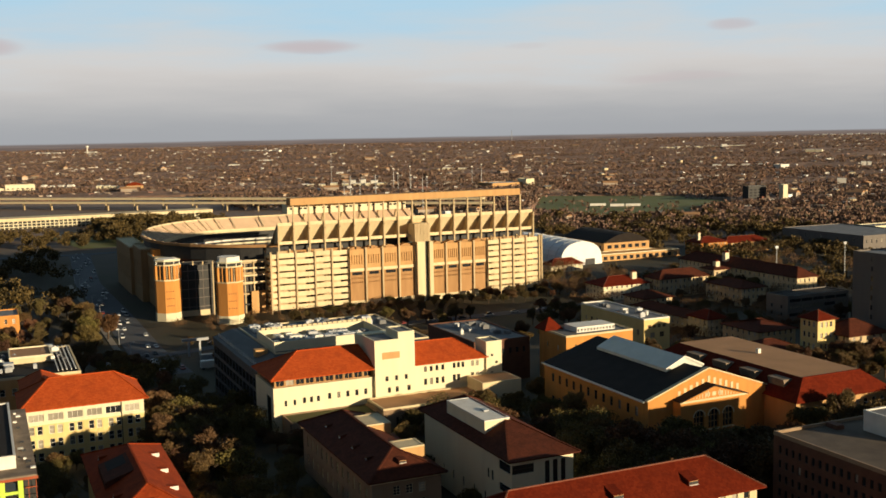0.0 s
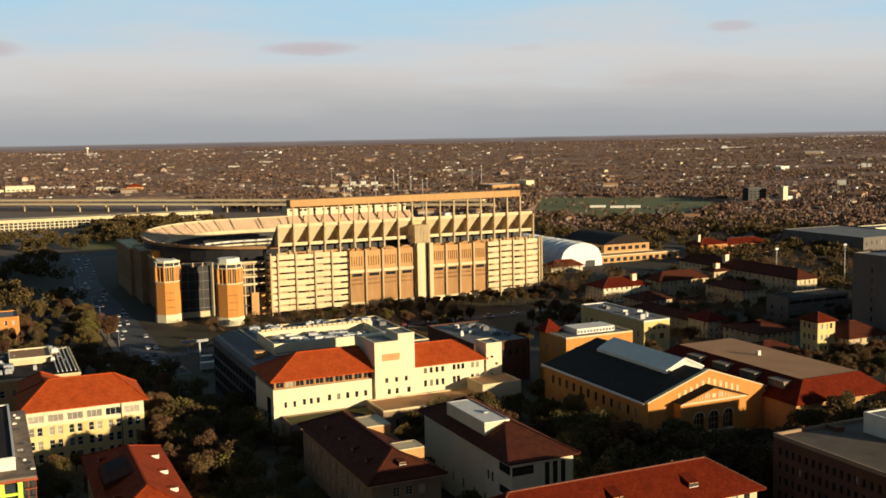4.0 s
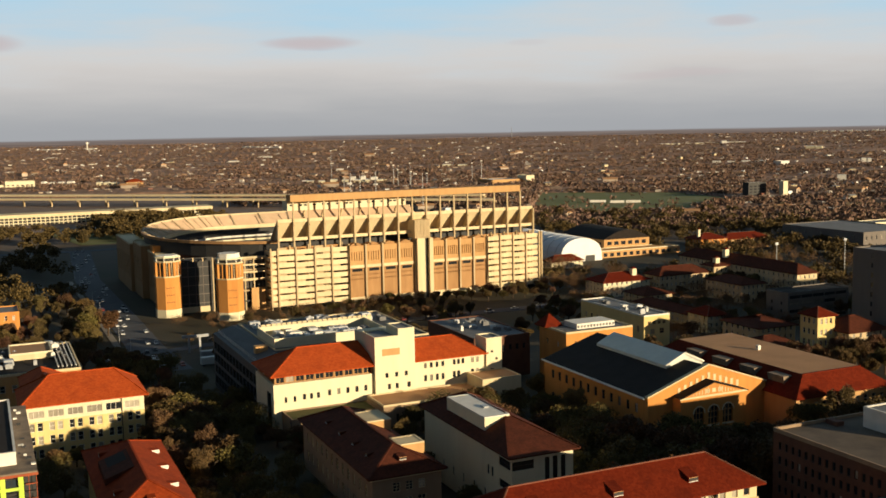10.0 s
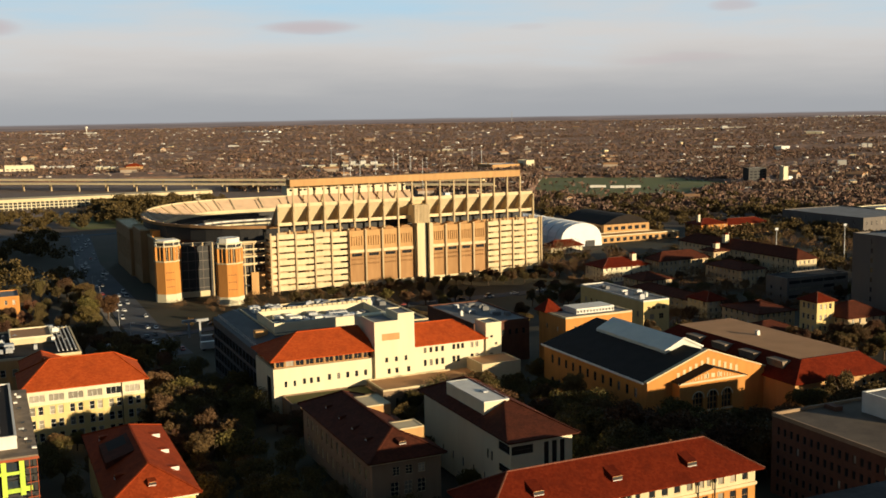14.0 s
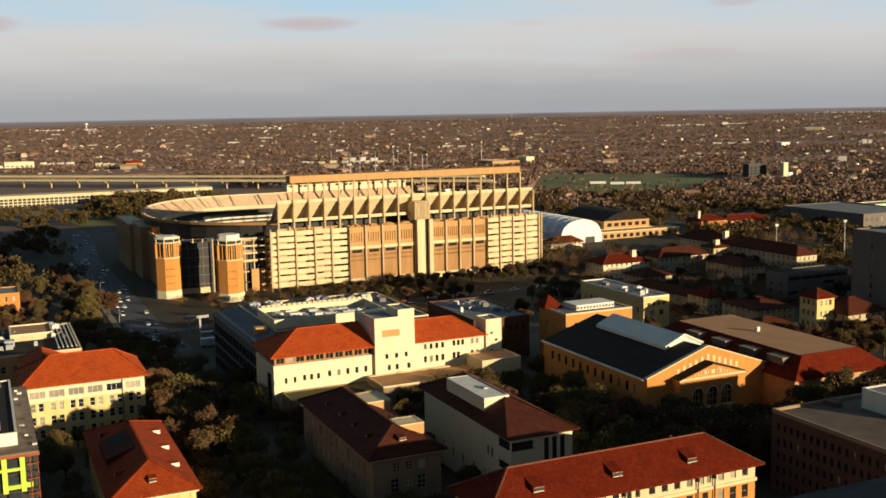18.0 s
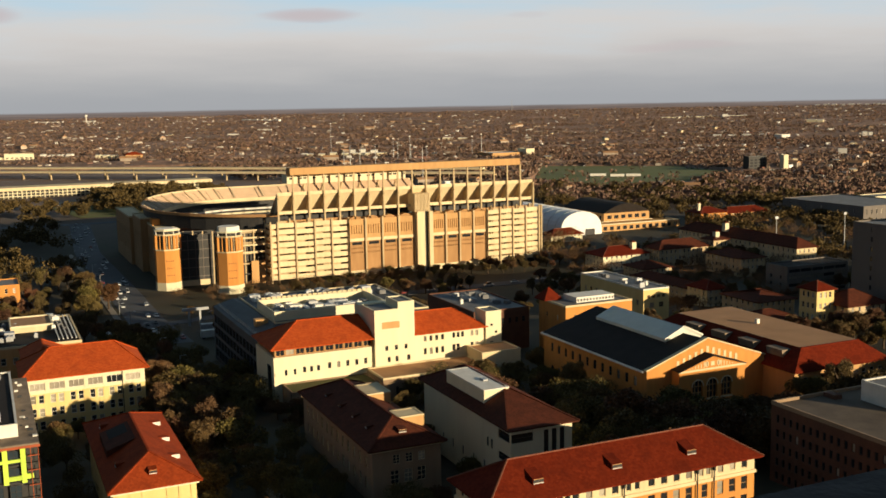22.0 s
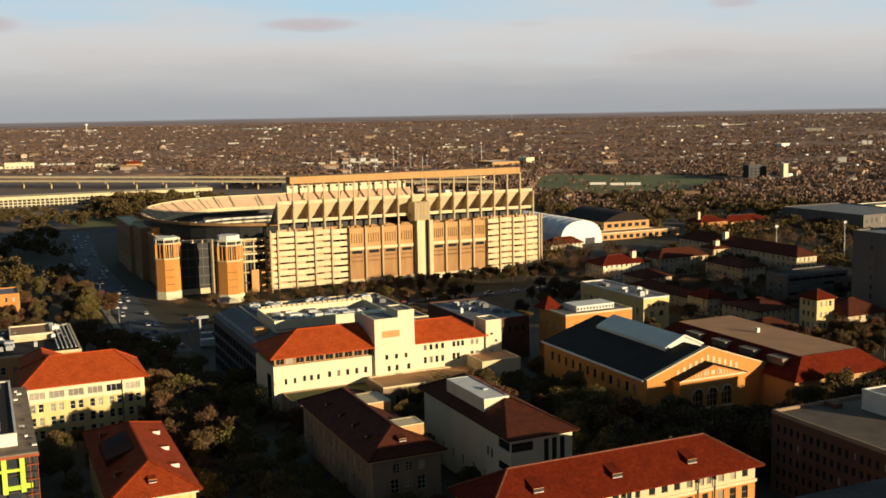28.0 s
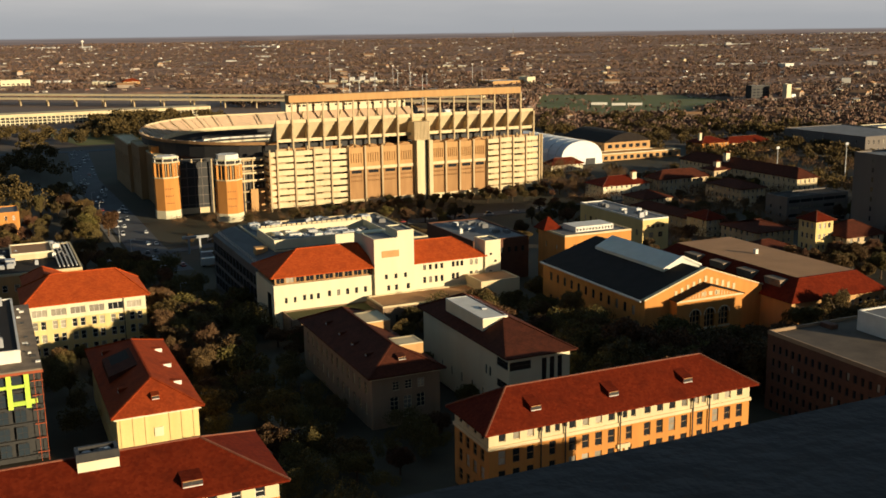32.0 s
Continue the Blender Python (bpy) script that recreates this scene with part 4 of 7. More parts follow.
    for s, q in ((-1, x0 - 1.0), (1, x1 + 1.0)):
        quad(bm, (q, y0 + 0.9, ze), (xm, y0 + 0.9, zr), (xm, y1, zr), (q, y1, ze))
    quad(bm, (x0 - 1, y0 + 0.9, ze - 0.02), (x1 + 1, y0 + 0.9, ze - 0.02), (x1 + 1, y1, ze - 0.02), (x0 - 1, y1, ze - 0.02))
    quad(bm, (x0 - 1, y1, ze), (x1 + 1, y1, ze), (xm, y1, zr))
    r = part("roof", bm, MAT["darkroof"], h)
    bm = bmesh.new()
    box(bm, x0 - 1.3, x0 - 0.85, y0 + 1, y1, ze - 0.35, ze + 0.1)
    part("gutter", bm, MAT["white"], r)
    # ridge monitor
    ma, mb, za, zb = xm - 6.2, xm + 6.2, 34.9, 37.8
    bm = bmesh.new()
    ya2, yb2 = y0 + 10.3, y1 - 9.5
    quad(bm, (ma, ya2, za), (xm, ya2, zb), (xm, yb2, zb), (ma, yb2, za))
    quad(bm, (mb, ya2, za), (xm, ya2, zb), (xm, yb2, zb), (mb, yb2, za))
    for y in (ya2 + 0.2, yb2):
        quad(bm, (ma, y, za - 1.7), (mb, y, za - 1.7), (mb, y, za), (xm, y, zb), (ma, y, za))
    for x in (ma, mb):
        quad(bm, (x, ya2, za - 1.7), (x, yb2, za - 1.7), (x, yb2, za), (x, ya2, za))
    mo = part("ridge_monitor", bm, MAT["greenroof"], h, "grey-green roof monitor")
    for s, q in ((-1, ma - 0.3), (1, mb + 0.3)):
        bm = bmesh.new()
        beam(bm, (q, ya2, za), (xm, ya2, zb + 0.1), 0.5, 0.5)
        part("fascia", bm, MAT["white"], mo)
    set_off(h, 1.024)


gymnasium()


# ---- swimming annex: flat brown roof, tile skirt, roof boxes ----
def annex():
    zg = 15.6
    h = thing("gymnasium_annex", (222, 245, zg), "low brick annex with flat brown roof and tile skirt", "building")
    body(h, 200.5, 235, 211.7, 278, zg, 25.6, "tan", row(203, 234, 10, 1.5, 20.5, 3.4), [], 0, 2)
    bm = bmesh.new()
    lo = [(199.5, 210.6, 25.6), (236, 210.6, 25.6), (236, 279, 25.6), (199.5, 279, 25.6)]
    hi = [(206.9, 216.2, 31), (228.4, 216.2, 31), (228.4, 272, 31), (206.9, 272, 31)]
    for i in range(4):
        quad(bm, lo[i], lo[(i + 1) % 4], hi[(i + 1) % 4], hi[i])
    part("roof_skirt", bm, MAT["tile"], h, "weathered red tile skirt roof")
    bm = bmesh.new()
    quad(bm, *[(p[0], p[1], 31.02) for p in hi])
    quad(bm, *[(p[0], p[1], 30.6) for p in hi])
    r = part("roof", bm, MAT["brownroof"], h)
    block(r, "roof_edge", 206.8, 228.5, 216.0, 216.4, 30.8, 31.15, "tile")
    for i, y in enumerate((219, 231, 243.5, 256)):
        bm = bmesh.new()
        v = box(bm, 202.5, 208.6, y, y + 6.5, 26.5, 30.2)
        for k in (0, 3):
            v[k].co.x += 0.8
        part("roof_box", bm, [MAT["roofdeck"]], h, "boxy roof vent on the tile slope")
    block(r, "vent", 217.4, 218.6, 246.3, 247.5, 31, 32.5, "white", "small white roof vent", 0.1)


annex()


# ---- red-brown brick block with rows of small windows ----
def brick_block():
    x0, x1, y0, y1, zg, z1 = 150.0, 222.0, 112.0, 164.8, 19.4, 36.4
    h = thing("brick_block", (167, 140, zg), "red-brown brick block with rows of narrow windows", "building")
    north = [w for z in (20.3, 23.4, 26.5, 29.6, 32.7) for w in row(y0 + 1, y1 - 1, 27, 0.85, z, 1.7)]
    body(h, x0, x1, y0, y1, zg, z1, "brickred", [], north, 0, 0, "dark", 0.05)
    flat_roof(h, x0, x1, y0, y1, z1, "gravel", 0.7, "brown_stone_shaded")
    p = block(h, "penthouse", 168.3, 182, 146, 158, z1, z1 + 4.2, "white")
    flat_roof(p, 168.3, 182, 146, 158, z1 + 4.2, "grayroof", 0.3)
    block(h, "stair_head", 163.5, 165.5, 160.5, 163.8, z1, z1 + 1.0, "brickred")


brick_block()


# ---- tan hall and long hall behind the gymnasium ----
def tan_hall():
    h = thing("tan_hall", (198, 318, 10.5), "tan brick hall with a pale flat roof", "building")
    body(h, 185.5, 213.5, 308, 327, 10.5, 28.6, "brick", row(188, 212, 8, 0.9, 24, 1.6), row(310, 325, 2, 1, 23, 1.8), 0, 1, "lime")
    flat_roof(h, 185.5, 213.5, 308, 327, 28.6, "grayroof", 0.5, "lime")
    p = block(h, "clerestory", 193, 209, 313, 322, 28.6, 30.6, "white")
    for w in row(193, 209, 12, 0.7, 29.0, 1.0):
        put_window(p, "W", 313 - 0.3, w, 0, 0, "white", "pane")
    hip_roof(h, 184.0, 191, 320, 327, 29.4, 33.5, "tile", 0.4, caps=False)
    h = thing("long_low_hall", (255, 375, 7), "shaded long hall with a pale yellow end wall", "building")
    body(h, 249, 262, 351, 400, 7, 22.0, "yellow", row(251, 260.5, 2, 2.2, 14.2, 2.2) + row(250.5, 260.5, 4, 1.6, 18.3, 1.4), row(353, 398, 10, 1.6, 15, 2.4), 1, 1, "tan")
    flat_roof(h, 249, 262, 351, 400, 22.0, "grayroof", 0.5, "white")
    roof_units(h, 251, 260, 354, 397, 22.05, 10, 31, 3)
    h = thing("dark_hall", (178, 345, 9), "dark brick laboratory block in shade", "building")
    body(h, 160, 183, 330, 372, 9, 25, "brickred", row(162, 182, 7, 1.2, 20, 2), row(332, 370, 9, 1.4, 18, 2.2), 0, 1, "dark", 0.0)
    flat_roof(h, 160, 183, 330, 372, 25, "grayroof", 0.5, "brickred")
    roof_units(h, 163, 181, 334, 368, 25.05, 14, 33, 3.2)


tan_hall()


# ---- residence halls and offices south of the creek ----
def residence(name, label, x0, x1, y0, y1, zg, ze, zr, mat="lime", roof="tile", axis="x", nw=6, nn=5, storeys=3, frame_mat="white"):
    h = thing(name, ((x0 + x1) / 2, (y0 + y1) / 2, zg), label, "building")
    st = (ze - zg) / storeys
    holes = [w for s in range(storeys) for w in row(x0 + 0.8, x1 - 0.8, nw, 1.2, zg + st * s + 1.0, st * 0.5)]
    hn = [w for s in range(storeys) for w in row(y0 + 0.8, y1 - 0.8, nn, 1.2, zg + st * s + 1.0, st * 0.5)]
    body(h, x0, x1, y0, y1, zg, ze, mat, holes, hn, 0, 1, frame_mat)
    if zr:
        hip_roof(h, x0, x1, y0, y1, ze, zr, roof, 0.9, axis)
    else:
        flat_roof(h, x0, x1, y0, y1, ze, "grayroof", 0.6, mat)
    return h


def chimney(parent, x, y, z0, z1, w=2.2):
    c = block(parent, "cupola", x - w / 2, x + w / 2, y - w / 2, y + w / 2, z0, z1, "cream")
    bm = bmesh.new()
    v = [(x - w / 2 - 0.3, y - w / 2 - 0.3, z1), (x + w / 2 + 0.3, y - w / 2 - 0.3, z1), (x + w / 2 + 0.3, y + w / 2 + 0.3, z1), (x - w / 2 - 0.3, y + w / 2 + 0.3, z1)]
    for i in range(4):
        quad(bm, v[i], v[(i + 1) % 4], (x, y, z1 + 1.1))
    quad(bm, *v)
    part("cap", bm, MAT["tile"], c)


h = residence("residence_hall", "cream residence hall with red tile roof", 333, 366, 510, 530, 0, 9.2, 13.4, "cream", nw=9)
chimney(h, 358, 516, 11, 15.5, 3)
# cream halls out of the sun get concrete: shade put into wall colour
h = residence("residence_hall", "cream residence hall in shade with tile roof", 368, 405, 503, 518, 0, 11.5, 16.0, "concrete", "tile_shade", nw=11)
h = residence("gabled_tower", "cream gabled tower of a residence hall", 406, 418, 500, 512, 0, 15.0, 17.5, "concrete", "tile_shade", nw=3, nn=3)
chimney(h, 411, 504, 16, 19.5, 3)
residence("residence_hall", "small cream residence hall with tile roof", 312, 330, 440, 458, 3, 13.2, 16.5, "concrete", "tile_shade", nw=5)
h = residence("residence_hall", "long cream residence hall with weathered tile roof", 294, 304.5, 366, 380, 6.5, 15.8, 19, "lime", "tile", "y", 3, 4)
residence("residence_hall", "long shaded residence hall with dark roof", 300, 311, 382, 432, 5, 12.5, 15, "concrete", "tile_shade", "y", 3, 13)
residence("residence_hall", "cream residence hall beside bare trees", 281, 300, 318, 340, 10, 19.5, 22.5, "concrete", "tile_shade", "x", 6, 6)
h = residence("residence_tower", "yellow stair tower with a red pyramid roof", 285.4, 294.0, 291, 300, 11.5, 28.2, 31.2, "yellow", "tile", nw=3, nn=3, storeys=4)
residence("residence_hall", "tile-roofed residence hall wing", 294.1, 313, 284, 300, 12, 22.3, 27.0, "concrete", "tile_shade", "x", 5, 4)
residence("residence_hall", "long shaded residence hall wing", 264, 283, 297, 312, 11.5, 17.0, 20.0, "concrete", "tile_shade", "x", 8, 4)
h = residence("residence_hall", "cream residence hall with lit end wall", 426, 441, 451, 560, 2.5, 14.4, 19.5, "lime", "tile_shade", "y", 4, 26)
chimney(h, 429, 517, 17, 22.5, 3)
residence("residence_hall", "cream residence hall with arched top windows", 376, 393, 440, 470, 3, 13.6, 16.6, "concrete", "tile_shade", "y", 5, 8)
h = thing("office_block", (368, 377, 6.5), "grey banded office block in shade", "building")
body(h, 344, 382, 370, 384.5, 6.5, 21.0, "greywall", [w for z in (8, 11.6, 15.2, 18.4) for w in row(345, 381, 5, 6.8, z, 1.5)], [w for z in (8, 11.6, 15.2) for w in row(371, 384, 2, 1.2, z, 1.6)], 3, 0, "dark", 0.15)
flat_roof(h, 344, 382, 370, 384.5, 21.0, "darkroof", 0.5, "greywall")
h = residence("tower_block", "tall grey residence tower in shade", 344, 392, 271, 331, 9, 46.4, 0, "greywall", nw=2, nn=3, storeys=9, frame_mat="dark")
block(h, "penthouse", 361, 369, 318, 328, 46.4, 50, "tan")

# ---- beyond: white membrane hall, arcaded hall, tile-roofed offices ----
def membrane_hall():
    h = thing("membrane_hall", (411.5, 706, 0), "white air-supported membrane sports hall", "building")
    bm = bmesh.new()
    n_, rings = 14, []
    for y in (660, 661.5, 752, 753.5):
        rings.append([bm.verts.new((411.5 - 18.5 * math.cos(math.pi * i / n_) * (1 if 661 < y < 753 else 0.97), y, 2 + 16.0 * math.sin(math.pi * i / n_) ** 0.7)) for i in range(n_ + 1)])
    for a, b in zip(rings, rings[1:]):
        for i in range(n_):
            bm.faces.new((a[i], a[i + 1], b[i + 1], b[i]))
    for rg in (rings[0], rings[-1]):
        bm.faces.new(rg)
    box(bm, 393, 430, 660.5, 753, 0, 2.1)
    part("membrane", bm, MAT["tent"], h)
    for i in range(7):
        bm = bmesh.new()
        y = 668 + i * 12
        pts = [(411.5 - 18.7 * math.cos(math.pi * k / 14), y, 2.1 + 16.1 * max(0, math.sin(math.pi * k / 14)) ** 0.7) for k in range(15)]
        for p, q in zip(pts, pts[1:]):
            beam(bm, p, q, 0.25, 0.2)
        part("rib", bm, MAT["metal"], h)
    block(h, "door", 415, 423, 659.6, 660.2, 0, 4.5, "dark")


membrane_hall()
residence("field_house", "low field house with a red roof", 370, 396, 634, 646, 0, 5.5, 9.5, "cream", nw=7, nn=3, storeys=2)


def arcade_hall():
    h = thing("arcade_hall", (470, 700, 0), "tan hall with an arcaded upper wall and dark barrel roof", "building")
    body(h, 433, 508, 668, 684, 0, 5.4, "tan", row(435, 507, 12, 3.6, 0.8, 3.0), [], 0, 0, "tan")
    flat_roof(h, 433, 508, 668, 684, 5.4, "tan", 0.4, "cream")
    body(h, 447, 490, 684, 745, 0, 12.2, "tan", [(a, b, 7.4, 10.4) for a, b, _, _ in row(449, 488, 6, 4.2, 9, 3)], row(686, 743, 8, 2.6, 6, 4), 0, 0, "tan", 0)
    bm = bmesh.new()
    pts = [(446 + 45 * i / 10, 12.1 + 7.2 * math.sin(math.pi * i / 10)) for i in range(11)]
    for (a, b), (c, d) in zip(pts, pts[1:]):
        quad(bm, (a, 683.5, b), (c, 683.5, d), (c, 746, d), (a, 746, b))
    for y in (683.7, 745.8):
        quad(bm, *[(a, y, b) for a, b in pts])
    part("roof", bm, MAT["darkroof"], h)


arcade_hall()
h = residence("campus_office", "orange brick office with red tile roof", 519, 545, 655, 675, 0, 10.5, 14.5, "brick", nw=7)
chimney(h, 522, 662, 12, 18, 2)
residence("campus_office", "tan office wing with red tile roof", 548, 592, 660, 676, 0, 8.5, 12.5, "tan", nw=10)
# greywall puts this pale hall's shade into its wall colour
residence("hall_block", "broad hall with shade-darkened walls and flat roof", 634, 700, 600, 690, 0, 13.5, 0, "greywall", nw=12, storeys=2)
residence("hall_block", "cream hall with a small tower", 700, 740, 650, 670, 0, 14, 0, "cream", nw=9)

# ---- left: laboratory roof, building under construction, brick school ----
def lab():
    h = thing("laboratory", (10, 380, 8), "flat-roofed laboratory with pipes and air handlers", "building")
    body(h, -30, 27.5, 360, 408, 8, 23.5, "tan", row(-25, 27, 14, 1.6, 18, 2.4), [], 0, 1)
    flat_roof(h, -30, 27.5, 360, 408, 23.5, "darkroof", 0.6, "lime")
    p = block(h, "penthouse", 6, 20, 384, 402, 23.5, 25.6, "lime")
    flat_roof(p, 6, 20, 384, 402, 25.6, "brownroof", 0.5, "cream")
    roof_units(h, -5, 26, 364, 405, 24, 22, 41, 3.4)
    for i in range(5):
        bm = bmesh.new()
        beam(bm, (20.5 + i * 1.4, 362, 24.6), (20.5 + i * 1.4, 406, 24.6), 0.35, 0.35)
        part("duct", bm, MAT["white"], h)


lab()


def construction():
    x0, x1, y0, y1, zg = -30, 6.9, 210.4, 265, 17
    h = thing("unfinished_block", ((x0 + x1) / 2, 238, zg), "unfinished block with bright green wall sheathing", "building")
    body(h, x0, x1 - 0.4, y0 + 1.6, y1, zg, 35.8, "dark", [], [], 0, 0)
    # near-black edges and frames stand in for shade on the storeys
    for i in range(5):
        z = 18.4 + i * 3.5
        block(h, "floor_edge", x0, x1 - 0.2, y0 + 0.9, y0 + 1.6, z - 0.5, z - 0.1, "dark")
        for j in range(5):
            a = 3.3 - j * 3.3
            put_window(h, "W", y0 + 0.75, (a - 2.3, a - 0.1, z + 0.1, z + 2.7), 1, 1, "dark", "bluepane")
    for j in range(2):
        a = 3.3 - j * 3.3
        block(h, "sheathing", a, a + 0.95, y0 + 0.3, y0 + 0.68, 28.6, 35.7, "lime_green", "bright green gypsum sheathing")
        for z, hh in ((32.9, 0.6), (29.2, 0.9))[:2 - j]:
            block(h, "sheathing", a - 2.35, a, y0 + 0.38, y0 + 0.68, z, z + hh, "lime_green", "bright green gypsum sheathing")
    block(h, "sheathing", 4.25, 5.5, y0 + 0.38, y0 + 0.68, 29.3, 30.3, "lime_green", "bright green gypsum sheathing")
    # scaffold at the open corner
    for x in (5.2, 6.6):
        bm = bmesh.new()
        tube(bm, (x, y0 + 0.2), 0.07, 0.07, zg, 35.8, 6)
        part("scaffold_pole", bm, MAT["redstuff"], h)
    for z in (19, 22, 25, 28, 31, 34):
        block(h, "scaffold_board", 4.6, 6.8, y0 - 0.1, y0 + 0.3, z, z + 0.12, "redstuff")
    block(h, "slab", x0, x1, y0, y1, 35.8, 36.4, "roofdeck")
    bm = bmesh.new()
    box(bm, x0 + 0.1, x1 - 0.1, y0 + 0.1, y1 - 0.1, 36.404, 36.5)
    r = part("roof", bm, MAT["roofdeck"], h, "stained brown roof deck")
    block(h, "slab_edge", x0, x1 + 0.1, y0 - 0.14, y0 - 0.01, 35.7, 36.2, "redstuff")
    rnd = random.Random(8)
    for i in range(12):
        x, y, s = rnd.uniform(3.8, 6.4), rnd.uniform(212, 262), rnd.uniform(0.25, 0.6)
        block(r, "roof_drain", x - s, x + s, y - s, y + s, 36.5, 36.5 + rnd.uniform(0.1, 0.5), rnd.choice(["white", "dark", "metal", "dark"]))
    p = block(h, "penthouse", x0, 3.3, 216.2, 262, 36.5, 38.8, "white")
    flat_roof(p, x0, 3.3, 216.2, 262, 38.8, "darkroof", 0.35)
    roof_units(p, -12, 2.2, 219, 258, 38.9, 10, 51, 1.6)


construction()
residence("brick_school", "orange brick school block among oaks", -20, 14.5, 553, 575, 0, 14, 0, "brick", nw=9, storeys=3)

# ---- stadium ----
def stadium():
    st = thing("stadium", (235, 660, 0), "large concrete and brick football stadium", "stadium")
    Y = 570.0
    bay_l = [148.8 + 4.2, 163.6, 175.0, 185.3, 195.6]
    bay_r = [286.6, 295.8, 305.0, 314.2, 323.6]

    def ramp_tower(name, edges, x0, x1, tilt):
        """Open ramps: parapet bands, each bay's band stepped, with columns in front."""
        r = thing_part(name, st)
        for k in range(9):
            z = 2.0 + k * 3.72
            for i, (a, b) in enumerate(zip(edges, edges[1:])):
                dz = 0.35 * ((i % 2) - 0.5) * tilt
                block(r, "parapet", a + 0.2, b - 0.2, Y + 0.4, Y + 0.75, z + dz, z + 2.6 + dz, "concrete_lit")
                if i % 2 == (k + (x0 < 200)) % 2 or x0 < 200 and i == 3:
                    c = (a + b) / 2
                    u, v = (a + 0.2, c) if (i + k) % 2 else (c, b - 0.2)
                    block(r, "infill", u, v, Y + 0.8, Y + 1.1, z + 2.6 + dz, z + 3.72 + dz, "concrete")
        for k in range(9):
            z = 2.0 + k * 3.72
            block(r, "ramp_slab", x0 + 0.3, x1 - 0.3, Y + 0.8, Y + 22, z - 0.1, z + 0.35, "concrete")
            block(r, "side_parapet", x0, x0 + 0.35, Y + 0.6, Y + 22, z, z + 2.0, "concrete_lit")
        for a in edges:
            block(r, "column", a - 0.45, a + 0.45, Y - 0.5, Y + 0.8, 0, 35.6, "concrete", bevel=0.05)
            block(r, "column", a - 0.45, a + 0.45, Y + 12, Y + 13, 0, 35.6, "concrete")
        block(r, "back_wall", x0 + 0.5, x1 - 0.5, Y + 13.2, Y + 14, 0, 34.4, "brown_panel")
        return r

    def thing_part(name, parent):
        bm = bmesh.new()
        box(bm, 240, 240.01, 600, 600.01, 1.0, 1.01)
        return part(name, bm, MAT["dark"], parent)

    # left ramps have a narrow return bay
    l = ramp_tower("ramp_tower_frame", [148.8, *bay_l], 148.8, 195.6, 1)
    r = ramp_tower("ramp_tower_frame", bay_r + [325.4], 286.6, 325.4, 1)

    # brick bays
    for a0, a1 in ((195.6, 238.0), (249.0, 286.6)):
        w = (a1 - a0) / 4
        for i in range(4):
            a, b = a0 + w * i, a0 + w * (i + 1)
            bm = bmesh.new()
            slots = [(a + w * 0.16 + k * w * 0.145, a + w * 0.16 + k * w * 0.145 + 0.55, 25.0, 30.6) for k in range(5)]
            wall_face(bm, "W", Y + 0.6, a, b, 22.6, 34.0, slots, 0.5)
            quad(bm, (a, Y + 1.1, 22.6), (b, Y + 1.1, 22.6), (b, Y + 1.1, 34.0), (a, Y + 1.1, 34.0))
            quad(bm, (a, Y + 0.6, 34.0), (b, Y + 0.6, 34.0), (b, Y + 6, 34.0), (a, Y + 6, 34.0))
            up = part("upper_panel", bm, MAT["tan"], st, "tan panel with upright slots")
            block(st, "spandrel", a, b, Y + 0.35, Y + 0.95, 20.9, 22.6, "concrete_lit")
            hole = (a + w * 0.2, b - w * 0.2, 18.6, 20.4)
            small = [(a + w * (0.16 + 0.12 * k), a + w * (0.16 + 0.12 * k) + 0.45, z, z + 1.1) for k in range(6) for z in (13.6, 16.2)]
            bm = bmesh.new()
            wall_face(bm, "W", Y + 0.8, a, b, 3.4, 20.9, [hole, *small], 0.4)
            quad(bm, (a, Y + 1.22, 3.4), (b, Y + 1.22, 3.4), (b, Y + 1.22, 20.9), (a, Y + 1.22, 20.9))
            lp = part("lower_panel", bm, MAT["brown_panel"], st, "brown brick panel with a wide window")
            put_window(lp, "W", Y + 0.8, hole, 3, 0, "dark", "pane")
            block(st, "base_wall", a, b, Y + 0.3, Y + 1.0, 0, 3.4, "concrete_lit")
            # arched parapet roof over each bay
            bm = bmesh.new()
            pts = [(a + 0.8 + (w - 1.6) * k / 8, 34.0 + 1.6 * math.sin(math.pi * k / 8)) for k in range(9)]
            for (p, q), (u, v) in zip(pts, pts[1:]):
                quad(bm, (p, Y + 2, q), (u, Y + 2, v), (u, Y + 7, v), (p, Y + 7, q))
            quad(bm, *[(p, Y + 2, q) for p, q in pts])
            part("bay_vault", bm, MAT["brown_panel"], st)
        for i in range(5):
            block(st, "pier", a0 + w * i - 0.5, a0 + w * i + 0.5, Y - 0.5, Y + 0.7, 0, 35.0, "concrete", bevel=0.06)
    block(st, "core_wall", 195.6, 286.6, Y + 1.3, Y + 20, 0, 33.6, "brown_panel")

    # lift pylon: fluted shaft with a wider head
    p = block(st, "pylon", 238.4, 243.4, Y - 2.5, Y + 5, 0, 37.0, "concrete_lit", "pale concrete lift pylon")
    block(p, "pylon", 246.6, 249.0, Y - 2.0, Y + 5, 0, 36.2, "concrete_lit")
    # dark sheet paints the shadow in the gap between the shafts
    block(p, "pylon_slot", 243.5, 246.5, Y + 0.2, Y + 1.2, 0, 36.0, "dark")
    hd = block(st, "pylon_head", 236.6, 246.8, Y - 2.6, Y + 8, 36.5, 47.4, "concrete_lit", "fluted pylon head")
    for i in range(11):
        block(hd, "flute", 236.8 + i * 0.93, 237.2 + i * 0.93, Y - 2.95, Y - 2.6, 36.5, 47.4, "concrete")

    # upper deck: sloping slab on rakers
    x0, x1 = 154.4, 320.8
